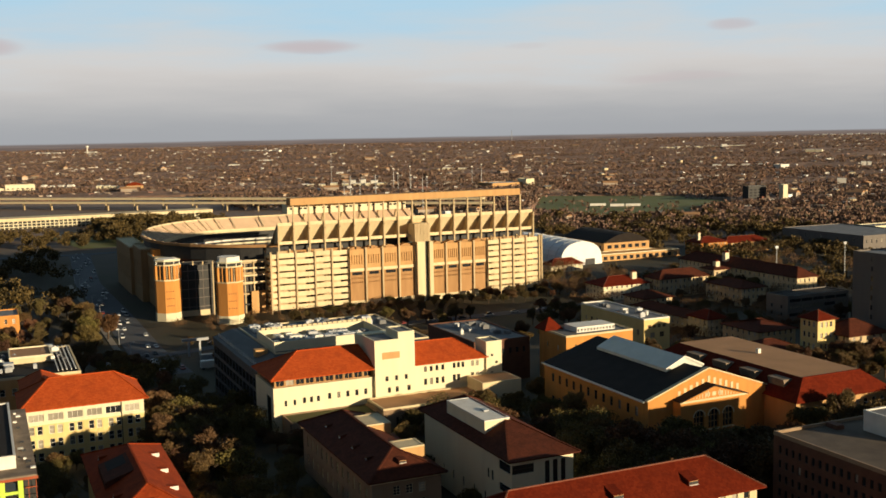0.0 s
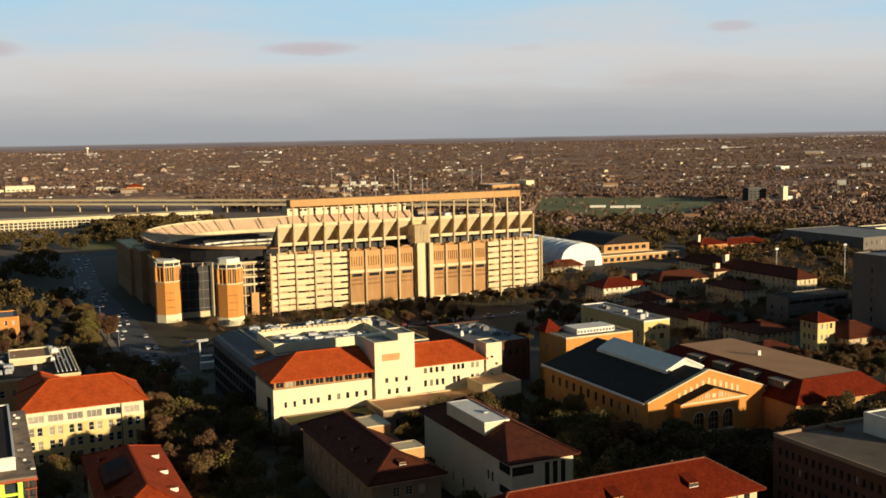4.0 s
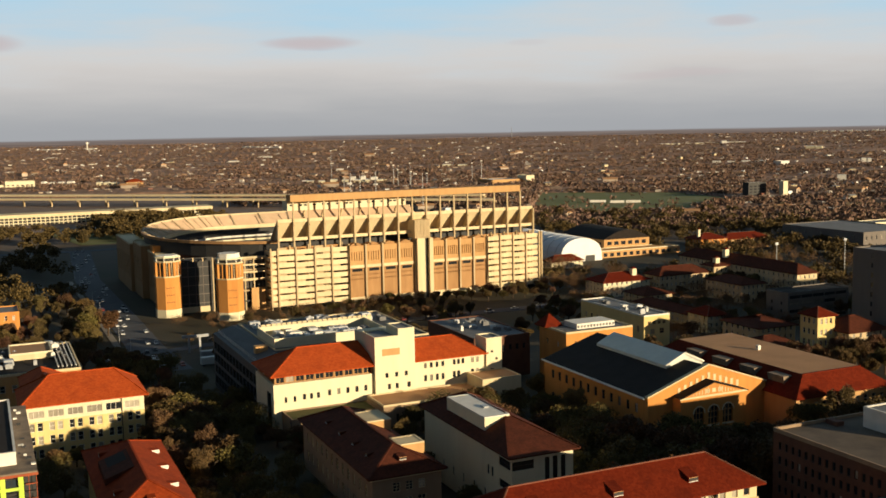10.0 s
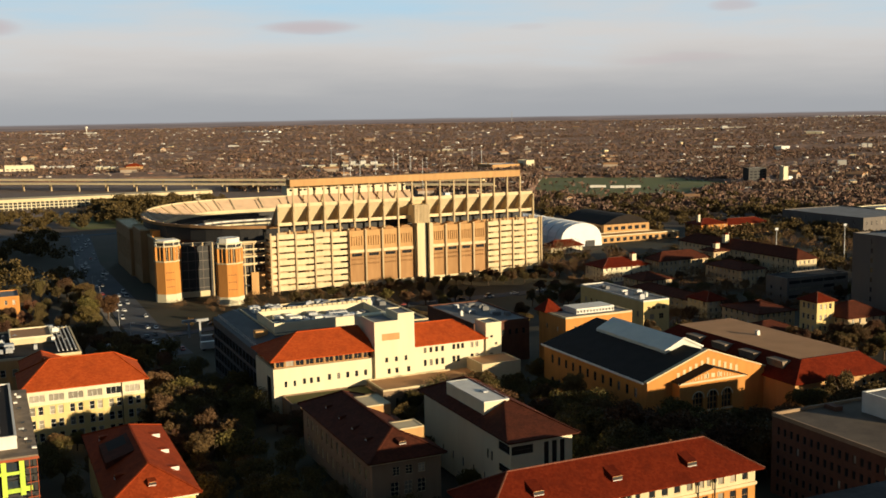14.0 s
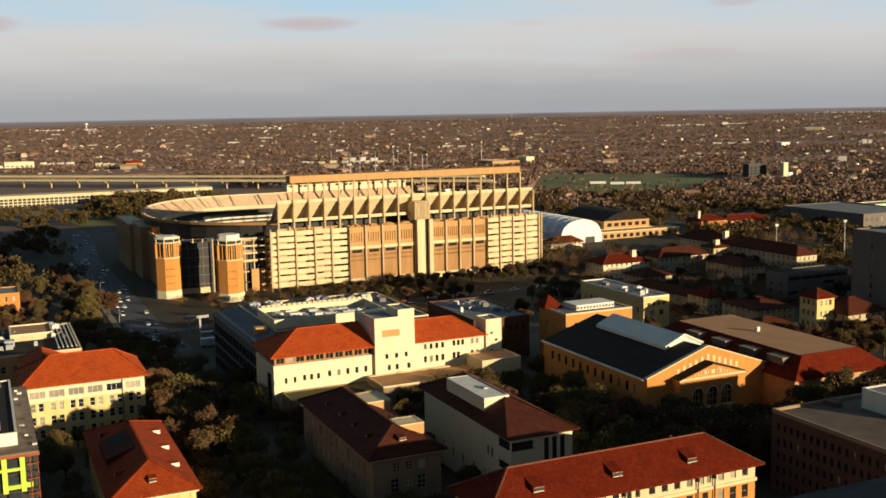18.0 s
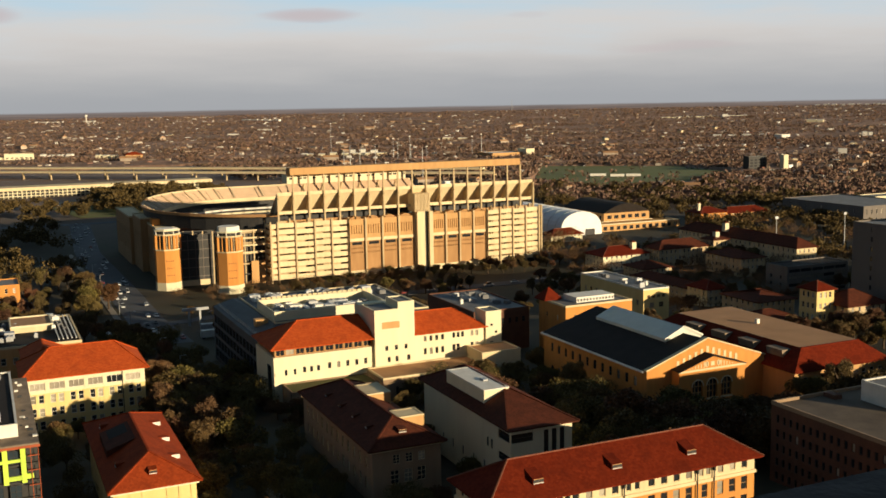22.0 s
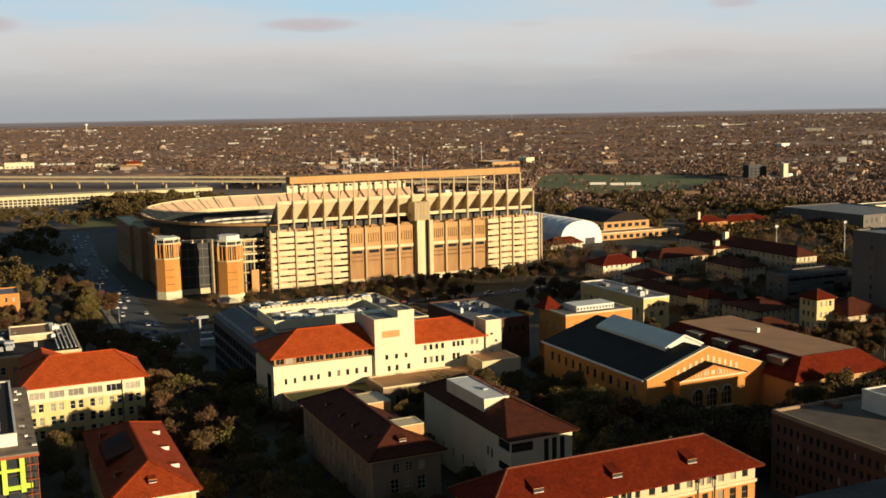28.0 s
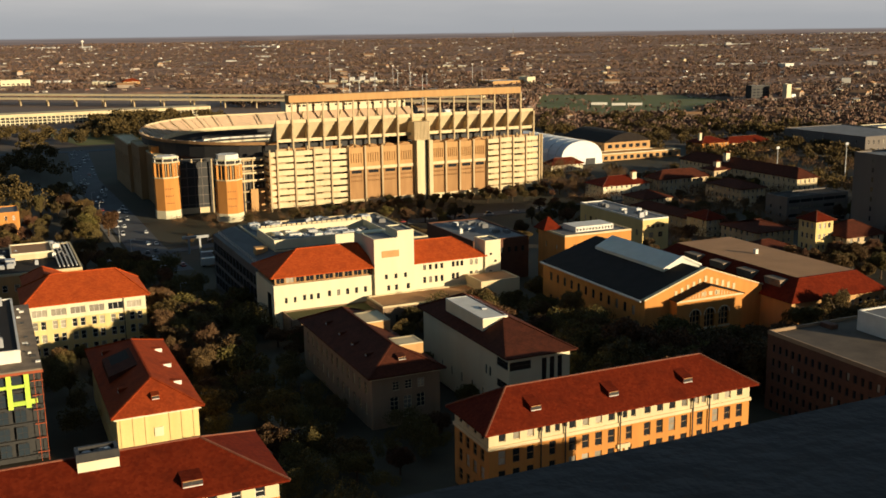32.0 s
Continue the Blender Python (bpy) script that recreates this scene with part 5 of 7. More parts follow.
    zl, zt, yl, yt = 39.4, 50.2, Y + 11.0, Y + 3.5
    bays = 18
    wb = (x1 - x0) / bays
    for i in range(bays):
        a, b = x0 + wb * i, x0 + wb * (i + 1)
        bm = bmesh.new()
        v = [(a, yl, zl), (b, yl, zl), (b, yt, zt), (a, yt, zt)]
        quad(bm, *v)
        quad(bm, *[(p_[0], p_[1] + 0.5, p_[2] + 0.5) for p_ in v])
        for j in range(4):
            p_, q_ = v[j], v[(j + 1) % 4]
            quad(bm, p_, q_, (q_[0], q_[1] + 0.5, q_[2] + 0.5), (p_[0], p_[1] + 0.5, p_[2] + 0.5))
        part("deck_soffit", bm, MAT["concrete_lit"], st)
        block(st, "deck_rail", a, b, yt - 0.35, yt, zt - 0.4, zt + 1.6, "concrete_lit")
    for i in range(bays + 1):
        x = x0 + wb * i
        bm = bmesh.new()
        prof = [(Y + 2.0, zt - 2.4), (Y + 2.0, zt), (yt, zt), (yl, zl), (yl, zl - 0.8), (Y + 4.2, zl + 1.2)]
        for sx in (-0.4, 0.4):
            quad(bm, *[(x + sx, y, z) for y, z in prof])
        for (ya, za), (yb, zb) in zip(prof, prof[1:] + prof[:1]):
            quad(bm, (x - 0.4, ya, za), (x + 0.4, ya, za), (x + 0.4, yb, zb), (x - 0.4, yb, zb))
        part("raker", bm, MAT["concrete"], st)
        block(st, "deck_column", x - 0.45, x + 0.45, Y + 2.0, Y + 2.9, 33, zt - 2.0, "concrete")
        if 160 < x < 312:
            block(st, "canopy_column", x - 0.42, x + 0.42, Y + 2.2, Y + 3.1, zt - 0.3, 61.6, "concrete")
    block(st, "deck_beam", x0, x1, Y + 3.0, Y + 4.0, 39.2, 41.0, "concrete_lit")
    # near-black sheet stands in for shade in the open concourse
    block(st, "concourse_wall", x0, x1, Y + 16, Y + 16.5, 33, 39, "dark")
    # rows of seats, seen as a stepped slope, and the deck behind
    bm = bmesh.new()
    for k in range(26):
        y = yt + 0.6 + k * 0.85
        z = zt + 1.0 - k * 0.62
        box(bm, x0, x1, y, y + 0.85, z - 0.6, z)
    part("seating_deck", bm, MAT["seat"], st)
    # press box and canopy beam
    bm = bmesh.new()
    holes = [w for k, w in enumerate(row(163, 236, 26, 1.9, 58.6, 1.0)) if k % 5 not in (1, 4)]
    wall_face(bm, "W", Y + 9, 162, 236, 56, 61.6, holes, 0.4)
    wall_face(bm, "N", 162, Y + 9, Y + 20, 56, 61.6, [])
    wall_face(bm, "S", 236, Y + 9, Y + 20, 56, 61.6, [])
    quad(bm, (162, Y + 9, 56), (236, Y + 9, 56), (236, Y + 20, 56), (162, Y + 20, 56))
    pb = part("press_box", bm, MAT["cream"], st, "long cream press box")
    for hole in holes:
        put_window(pb, "W", Y + 9, hole, 1, 0, "dark", "pane")
    bm = bmesh.new()
    quad(bm, (162, Y + 5.2, 51), (238, Y + 5.2, 51), (238, Y + 9.6, 56.2), (162, Y + 9.6, 56.2))
    quad(bm, (162, Y + 5.2, 51), (238, Y + 5.2, 51), (238, Y + 9.6, 51), (162, Y + 9.6, 51))
    for x in (162, 238):
        quad(bm, (x, Y + 5.2, 51), (x, Y + 9.6, 51), (x, Y + 9.6, 56.2))
    sl = part("press_box_skirt", bm, MAT["seat"], st, "tan sloping back of the upper seats")
    for k in range(6):
        x = 170 + k * 11.5
        bm = bmesh.new()
        beam(bm, (x, Y + 5.6, 51.8), (x + 2.4, Y + 8.8, 55.6), 0.7, 0.9)
        part("stair_flight", bm, MAT["concrete"], sl)
    bm = bmesh.new()
    box(bm, 161.5, 310.8, Y + 0.8, Y + 9, 61.6, 65.6)
    bmesh.ops.bevel(bm, geom=bm.edges[:], offset=0.15, segments=1, affect="EDGES")
    part("canopy_beam", bm, MAT["tan"], st, "deep orange-tan canopy beam")
    block(st, "video_wall", 231, 240, Y + 30, Y + 31, 50, 58, "cream", "pale board back")

    # horseshoe bowl: lower and upper rings, each sector its own piece
    cx, cy, rx, ry, ry_far = 176.0, 668.0, 82.0, 92.0, 122.0

    def ring_point(t, s):
        """t 0..1 round the north end, west to east and on along the east side; s 1 at the outer rim."""
        if t < 0.75:
            a = math.pi * t / 0.75
            return cx - (rx * s) * math.sin(a), cy - ((ry if a < math.pi / 2 else ry_far) * s) * math.cos(a)
        return cx + (t - 0.75) / 0.25 * 150, cy + ry_far * s

    def dip(t):
        return -6.4

    def tier(name, s0, z0, s1, z1, rows_, mat, n=36, t0=0.0, t1=1.0, label=""):
        for i in range(n):
            ta, tb = t0 + (t1 - t0) * i / n, t0 + (t1 - t0) * (i + 1) / n - 0.0012
            bm = bmesh.new()
            for k in range(rows_):
                sa, sb = s0 + (s1 - s0) * k / rows_, s0 + (s1 - s0) * (k + 1) / rows_
                z, zz = z0 + (z1 - z0) * k / rows_, z0 + (z1 - z0) * (k + 1) / rows_
                if z0 > 25:
                    z, zz = z + dip((ta + tb) / 2), zz + dip((ta + tb) / 2)
                pa, pb, pc, pd = ring_point(ta, sa), ring_point(tb, sa), ring_point(tb, sb), ring_point(ta, sb)
                quad(bm, (*pa, z), (*pb, z), (*pb, zz), (*pa, zz))
                quad(bm, (*pa, zz), (*pb, zz), (*pc, zz), (*pd, zz))
            part(name, bm, MAT["redstuff" if z0 > 25 and 0.2 < ta < 0.36 else mat], st, label)

    def band(name, s, z0, z1, mat, n=36, thick=0.008, t0=0.0, t1=1.0):
        for i in range(n):
            ta, tb = t0 + (t1 - t0) * i / n, t0 + (t1 - t0) * (i + 1) / n
            bm = bmesh.new()
            pts = [ring_point(ta, s), ring_point(tb, s), ring_point(tb, s + thick), ring_point(ta, s + thick)]
            dd = [dip(ta), dip(tb), dip(tb), dip(ta)]
            v = [bm.verts.new((*p_, z + (dd[q] if z > 31 else 0))) for z in (z0, z1) for q, p_ in enumerate(pts)]
            for f in ((3, 2, 1, 0), (4, 5, 6, 7), (0, 1, 5, 4), (1, 2, 6, 5), (2, 3, 7, 6), (3, 0, 4, 7)):
                bm.faces.new([v[j] for j in f])
            part(name, bm, MAT[mat], st)

    tier("upper_seat_tier", 0.86, 38.2, 1.0, 45.2, 9, "seat", 30, 0.06)
    tier("lower_seat_tier", 0.40, 3.0, 0.75, 17.0, 12, "redstuff", 24)
    band("rim_wall", 1.0, 44.0, 45.6, "brown_panel", 20, 0.012, 0.06, 0.5)
    band("rim_wall", 1.0, 41.0, 46.2, "concrete_lit", 16, 0.012, 0.5)
    band("deck_front", 0.855, 36.0, 38.6, "concrete_lit", 30)
    # near-black band paints the shade under the upper deck
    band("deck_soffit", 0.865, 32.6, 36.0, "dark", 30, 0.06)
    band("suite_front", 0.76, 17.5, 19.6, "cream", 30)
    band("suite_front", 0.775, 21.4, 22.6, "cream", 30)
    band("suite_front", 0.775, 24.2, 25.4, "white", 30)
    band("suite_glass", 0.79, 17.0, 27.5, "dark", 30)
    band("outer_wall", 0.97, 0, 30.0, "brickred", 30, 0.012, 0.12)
    # dark sheet stands for the shaded recess below the rim
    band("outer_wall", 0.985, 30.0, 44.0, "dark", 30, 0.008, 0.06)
    # gangways that part the upper seats
    for i in range(22):
        t = 0.14 + i * 0.038
        a, b = ring_point(t, 0.865), ring_point(t, 0.99)
        bm = bmesh.new()
        beam(bm, (*a, 38.7 + dip(t)), (*b, 45.3 + dip(t)), 0.9, 1.1)
        part("gangway", bm, MAT["concrete"], st)
    bm = bmesh.new()
    quad(bm, (130, 620, 0.3), (330, 620, 0.3), (330, 720, 0.3), (130, 720, 0.3))
    part("pitch", bm, MAT["grass"], st, "green playing field")

    # north-west gate: two brick stair towers with glazed lantern heads
    for (x, y), zt_ in (((93.2, 583.5), 34.6), ((121.8, 556.5), 36.6)):
        t = thing_part("gate_tower", st)
        def octa(name, r_, z0, z1, mat, label="", par=t):
            bm = bmesh.new()
            a0 = math.pi / 8
            lo = [bm.verts.new((x + r_ * math.cos(a0 + k * math.pi / 4), y + r_ * math.sin(a0 + k * math.pi / 4), z0)) for k in range(8)]
            hi = [bm.verts.new((v.co.x, v.co.y, z1)) for v in lo]
            for k in range(8):
                bm.faces.new((lo[k], lo[(k + 1) % 8], hi[(k + 1) % 8], hi[k]))
            bm.faces.new(hi)
            bm.faces.new(lo[::-1])
            return part(name, bm, MAT[mat], par, label)
        octa("base", 7.6, 0, 4.6, "cream")
        octa("shaft", 7.4, 4.6, 22.6, "brick", "orange brick shaft")
        octa("cornice", 7.7, 22.6, 23.3, "lime")
        octa("lantern_core", 6.4, 23.3, 31.0, "dark")
        octa("cornice", 7.5, 31.0, 31.7, "lime")
        octa("drum", 6.6, 31.7, 33.4, "dark")
        octa("cap_rim", 7.4, 33.4, 34.1, "cream", "pale overhanging cap rim")
        octa("cap", 6.0, 34.1, zt_, "white")
        for k in range(8):
            a = math.pi / 8 + k * math.pi / 4
            px, py = x + 7.0 * math.cos(a), y + 7.0 * math.sin(a)
            block(t, "lantern_pier", px - 0.6, px + 0.6, py - 0.6, py + 0.6, 23.3, 31.0, "brick")
            for f_, w_ in ((0.25, 0.12), (0.5, 0.45), (0.75, 0.12)):
                b2 = a + math.pi / 4
                qx, qy = x + 6.9 * (math.cos(a) * (1 - f_) + math.cos(b2) * f_), y + 6.9 * (math.sin(a) * (1 - f_) + math.sin(b2) * f_)
                block(t, "mullion", qx - w_, qx + w_, qy - w_, qy + w_, 23.3, 31.0, "brick" if w_ > 0.3 else "lime")
            px, py = x + 6.8 * math.cos(a), y + 6.8 * math.sin(a)
            block(t, "drum_post", px - 0.2, px + 0.2, py - 0.2, py + 0.2, 31.7, 33.4, "white")
        for zz in (8.5, 12.5, 16.5):
            for k in range(4):
                px = x - 2.1 + k * 1.2
                block(t, "vent_slot", px, px + 0.5, y - 6.95, y - 6.8, zz, zz + 0.55, "brickred")
    # stair frames between and beside the towers
    for x, y in ((104, 594), (109, 592), (114, 589), (119, 586), (136, 580), (141, 579)):
        block(st, "frame_post", x - 0.35, x + 0.35, y - 0.35, y + 0.35, 0, 31, "concrete")
    for z in (5, 11, 17, 23, 29):
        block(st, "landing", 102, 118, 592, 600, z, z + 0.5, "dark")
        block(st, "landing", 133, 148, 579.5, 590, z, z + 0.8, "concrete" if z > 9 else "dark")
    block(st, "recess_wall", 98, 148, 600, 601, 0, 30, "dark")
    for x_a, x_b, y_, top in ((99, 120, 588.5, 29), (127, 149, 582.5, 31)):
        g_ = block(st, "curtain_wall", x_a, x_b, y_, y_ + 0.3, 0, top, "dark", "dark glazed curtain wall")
        for k in range(5):
            u = x_a + (x_b - x_a) * (k + 0.5) / 5
            block(g_, "mullion", u - 0.16, u + 0.16, y_ - 0.2, y_ - 0.01, 0, top, "greywall")
        for k in range(1, 6):
            block(g_, "transom", x_a, x_b, y_ - 0.16, y_ - 0.02, k * top / 5.6 - 0.2, k * top / 5.6 + 0.2, "greywall")
    for k in range(4):
        block(st, "balcony_rail", 128, 148.4, 578.6, 578.9, 17.5 + k * 4.2, 18.5 + k * 4.2, "concrete_lit")
    block(st, "recess_wall", 139, 147, 578, 579, 0, 13, "tan")
    block(st, "gate_wall", 101, 117, 588, 589, 0, 3.2, "lime")
    # brick buildings under the north rim
    n = thing_part("north_building", st)
    for a, b, c, d, z in ((89, 101, 655, 690, 33.0), (93, 104, 622, 655, 30.0), (87, 98, 690, 760, 31.0)):
        body(n, a, b, c, d, 0, z, "brown_panel", [], row(c + 1, d - 1, max(3, int((d - c) / 6)), 1.6, z * 0.3, z * 0.45), 0, 1, "dark", 0)
        flat_roof(n, a, b, c, d, z, "concrete_lit", 0.8, "lime")
    # west end in brighter orange brick: sunlight put into its colour
    block(n, "lit_block", 94, 105, 640, 650, 30, 34.0, "brick")
    # flag poles on the east rim
    for i, (x, y) in enumerate(((262, 770), (268, 772), (276, 772), (290, 774), (330, 772))):
        bm = bmesh.new()
        tube(bm, (x, y), 0.35, 0.2, 40, 66 + 3 * (i % 2), 6)
        part("mast", bm, MAT["metal"], st)


stadium()

# ---- long white hall with a gridded front, and the raised motorway ----
def gridded_hall():
    h = thing("gridded_hall", (140, 1290, 0), "long white hall with a gridded window front", "building")
    x0, x1, y0 = -60, 262, 1285
    bm = bmesh.new()
    box(bm, x0, x1, y0 + 2, y0 + 30, -1, 9)
    part("core", bm, MAT["dark"], h)
    block(h, "roof", x0 - 2, x1 + 2, y0 - 1, y0 + 32, 9.0, 12.6, "concrete_lit")
    for i in range(66):
        x = x0 + i * (x1 - x0) / 65
        block(h, "fin", x - 0.5, x + 0.5, y0, y0 + 2, -3, 9, "cream")
    for z in (2.2, 5.6):
        block(h, "floor_band", x0, x1, y0 + 0.4, y0 + 2, z, z + 0.8, "cream")
    h = thing("plaza_rim", (100, 1180, 0), "pale ring wall of a fountain plaza", "wall", kind="structure")
    bm = bmesh.new()
    for i in range(20):
        a = 2 * math.pi * i / 20
        b = 2 * math.pi * (i + 1) / 20
        quad(bm, (92 + 22 * math.cos(a), 1165 + 40 * math.sin(a), 0.8), (92 + 22 * math.cos(b), 1165 + 40 * math.sin(b), 0.8), (92 + 15 * math.cos(b), 1165 + 30 * math.sin(b), 0.9), (92 + 15 * math.cos(a), 1165 + 30 * math.sin(a), 0.9))
    part("wall", bm, MAT["paving"], h)


gridded_hall()


def motorway():
    h = thing("motorway", (150, 1640, 0), "raised concrete motorway on column bents", "bridge")
    for off, z in ((-22, 11.2), (6, 15.6)):
        bm = bmesh.new()
        pts = [(-300 + i * 36, 1958 - 0.858 * (-300 + i * 36) + off - 0.858 * 300 + 9, z) for i in range(26)]
        for p, q in zip(pts, pts[1:]):
            bm = bmesh.new()
            beam(bm, p, q, 14, 2.4)
            part("deck_span", bm, MAT["concrete_lit"], h)
        for p in pts:
            bm = bmesh.new()
            tube(bm, (p[0], p[1]), 1.2, 1.2, 0, z - 1, 8)
            box(bm, p[0] - 1, p[0] + 1, p[1] - 6, p[1] + 6, z - 2.6, z - 1.1)
            part("bent", bm, MAT["concrete"], h)
    return h


motorway()

# ---- trees ----
def crown_mesh(name, mat, seed, spread_, height, n, leaf_size, bare):
    """A crown of many small leaf clumps set round limbs, with an uneven outline and gaps."""
    rnd = random.Random(seed)
    bm = bmesh.new()
    lumps = []
    for i in range(26 if not bare else 18):
        a, q = rnd.uniform(0, 6.283), rnd.uniform(0.1, 0.75)
        lumps.append((spread_ * q * math.cos(a), spread_ * q * math.sin(a), height * (rnd.uniform(0.5, 0.9) - 0.2 * q * q), spread_ * rnd.uniform(0.16, 0.34)))
    for i in range(n):
        lx, ly, lz, lr = rnd.choice(lumps)
        d = Vector((rnd.gauss(0, 1), rnd.gauss(0, 1), rnd.gauss(0, 0.8)))
        d = d.normalized() * lr * rnd.uniform(0.55, 1.05)
        c = Vector((lx, ly, lz)) + d
        s = leaf_size * rnd.uniform(0.6, 1.5)
        u = Vector((rnd.gauss(0, 1), rnd.gauss(0, 1), rnd.gauss(0, 1))).normalized()
        w = u.cross(Vector((rnd.gauss(0, 1), rnd.gauss(0, 1), rnd.gauss(0, 1)))).normalized()
        if bare:
            w *= 0.35
            u *= 1.5
        quad(bm, c + u * s, c + w * s * 0.7 + u * s * 0.2, c - u * s, c - w * s * 0.8)
    me = bpy.data.meshes.new(name)
    bm.to_mesh(me)
    bm.free()
    me.materials.append(MAT[mat])
    return me


def trunk_mesh(seed, spread_, height):
    rnd = random.Random(seed)
    bm = bmesh.new()
    tube(bm, (0, 0), 0.45, 0.3, -1.2, height * 0.35, 7)
    crotch = bm.verts[:][7:14]

    def limb(p, q, w, root):
        k = len(bm.verts)
        beam(bm, p, q, w, w)
        v = bm.verts[:][k:]
        bm.faces.new((root, v[0], v[1]))
        return v[4]

    for i in range(6):
        a = i * 1.05 + rnd.uniform(0, 0.5)
        p = Vector((0, 0, height * rnd.uniform(0.25, 0.36)))
        q = Vector((math.cos(a) * spread_ * 0.45, math.sin(a) * spread_ * 0.45, height * rnd.uniform(0.55, 0.75)))
        tip = limb(p, q, 0.28, crotch[i])
        e = q + Vector((math.cos(a + 0.5) * spread_ * 0.3, math.sin(a + 0.5) * spread_ * 0.3, height * 0.14))
        limb(q, e, 0.15, tip)
        limb(q, q + Vector((math.cos(a - 0.6) * spread_ * 0.25, math.sin(a - 0.6) * spread_ * 0.25, height * 0.16)), 0.13, tip)
    me = bpy.data.meshes.new("trunk")
    bm.to_mesh(me)
    bm.free()
    me.materials.append(MAT["bark"])
    return me


KINDS = {"oak": [], "russet": []}
for i in range(5):
    KINDS["oak"].append((trunk_mesh(i, 6, 9.5), crown_mesh("crown", "oak", 20 + i, 6.2, 9.8, 9000, 0.23, False)))
for i in range(4):
    KINDS["russet"].append((trunk_mesh(50 + i, 4.6, 10), crown_mesh("crown", "russet", 70 + i, 4.8, 11.0, 6500, 0.25, True)))
LABELS = {"oak": ("live_oak", "dark green live oak with a broad crown"), "russet": ("winter_tree", "brown winter tree with fine bare twigs")}
TREE_RND = random.Random(7)


def tree(kind, x, y, s):
    trunk, crown = KINDS[kind][TREE_RND.randrange(len(KINDS[kind]))]
    nm, lab_ = LABELS[kind]
    t = thing(nm, (x, y, ground_z(x, y)), lab_, "tree", nm.replace("_", " ") + "s on campus")
    t.rotation_euler = (0, 0, TREE_RND.uniform(0, 6.28))
    t.scale = (s, s, s * TREE_RND.uniform(0.85, 1.1))
    for n_, me in (("trunk", trunk), ("crown", crown)):
        o = new(n_, me)
        o.parent = t


# footprints that trees keep clear of: x0, x1, y0, y1
KEEP = [(72, 131, 145, 161), (5, 41, 297, 323), (17, 36, 193, 243), (-47, 38, 120, 135), (69, 88, 193, 246), (98, 117, 187, 237), (74, 152, 276, 380),
        (156, 197, 212, 272), (199, 248, 210, 280), (149, 186, 111, 166), (159, 215, 307, 373), (248, 263, 350, 401), (330, 427, 499, 525), (316, 334, 439, 459),
        (291, 307, 365, 431), (261, 313, 283, 341), (425, 442, 450, 593), (375, 394, 439, 471), (343, 383, 369, 386), (343, 393, 270, 332), (439, 460, 373, 392), (148, 326, 566, 700), (80, 148, 560, 800), (388, 494, 600, 780),
        (-31, 28, 359, 409), (-31, 8, 209, 267), (-21, 15, 552, 576), (59, 78, 425, 1000), (0, 19, 327, 353), (182, 198, 160, 212), (391, 409, 639, 653)]


def grove(kind_mix, x0, x1, y0, y1, n, s0=0.8, s1=1.25, gap=5.0, seed=1):
    rnd = random.Random(seed)
    done = []
    for _ in range(n * 12):
        if len(done) >= n:
            break
        x, y = rnd.uniform(x0, x1), rnd.uniform(y0, y1)
        if any(a - 2 < x < b + 2 and c - 2 < y < d + 2 for a, b, c, d in KEEP) or any((x - p) ** 2 + (y - q) ** 2 < gap ** 2 for p, q in done):
            continue
        done.append((x, y))
        tree("oak" if rnd.random() < kind_mix else "russet", x, y, rnd.uniform(s0, s1))


grove(0.55, 40, 54, 238, 326, 24, 0.95, 1.3, 5.5, 1)
grove(0.9, 38, 60, 170, 235, 9, 0.6, 0.9, 7, 41)
grove(1.0, 56, 98, 165, 290, 14, 0.5, 0.75, 7, 2)
grove(1.0, 72, 99, 249, 277, 10, 0.55, 0.72, 6, 21)
grove(1.0, 101, 140, 240, 273, 14, 0.6, 0.75, 6.5, 22)
grove(1.0, 118, 180, 170, 214, 26, 0.95, 1.3, 6.2, 3)
grove(0.8, 118, 156, 215, 275, 18, 0.7, 1.1, 7, 4)
grove(0.9, 198, 262, 185, 210, 16, 0.8, 1.15, 6, 5)
grove(0.6, 190, 262, 548, 563, 22, 0.45, 0.6, 4, 6)
grove(0.15, 262, 345, 535, 566, 30, 0.55, 0.8, 5.5, 16)
grove(0.2, 120, 240, 500, 545, 30, 0.5, 0.75, 7, 17)
grove(0.35, 82, 330, 390, 500, 62, 0.6, 1.0, 8, 7)
grove(0.4, -10, 56, 430, 620, 52, 0.8, 1.25, 7.0, 8)
grove(0.5, 160, 262, 285, 350, 18, 0.7, 1.0, 8, 10)
grove(0.2, 255, 330, 268, 320, 24, 0.6, 0.95, 6, 11)
grove(0.4, 262, 400, 320, 480, 42, 0.6, 0.95, 8, 12)
grove(0.8, 8, 60, 245, 298, 10, 0.5, 0.7, 7, 14)
grove(0.9, 40, 57, 331, 430, 15, 0.75, 1.05, 6, 51)
grove(1.0, 57, 74, 294, 324, 7, 0.7, 0.95, 6, 52)
grove(0.9, 396, 424, 474, 499, 8, 1.0, 1.25, 6, 31)
grove(0.1, 262, 335, 254, 281, 26, 0.7, 0.95, 4.6, 32)


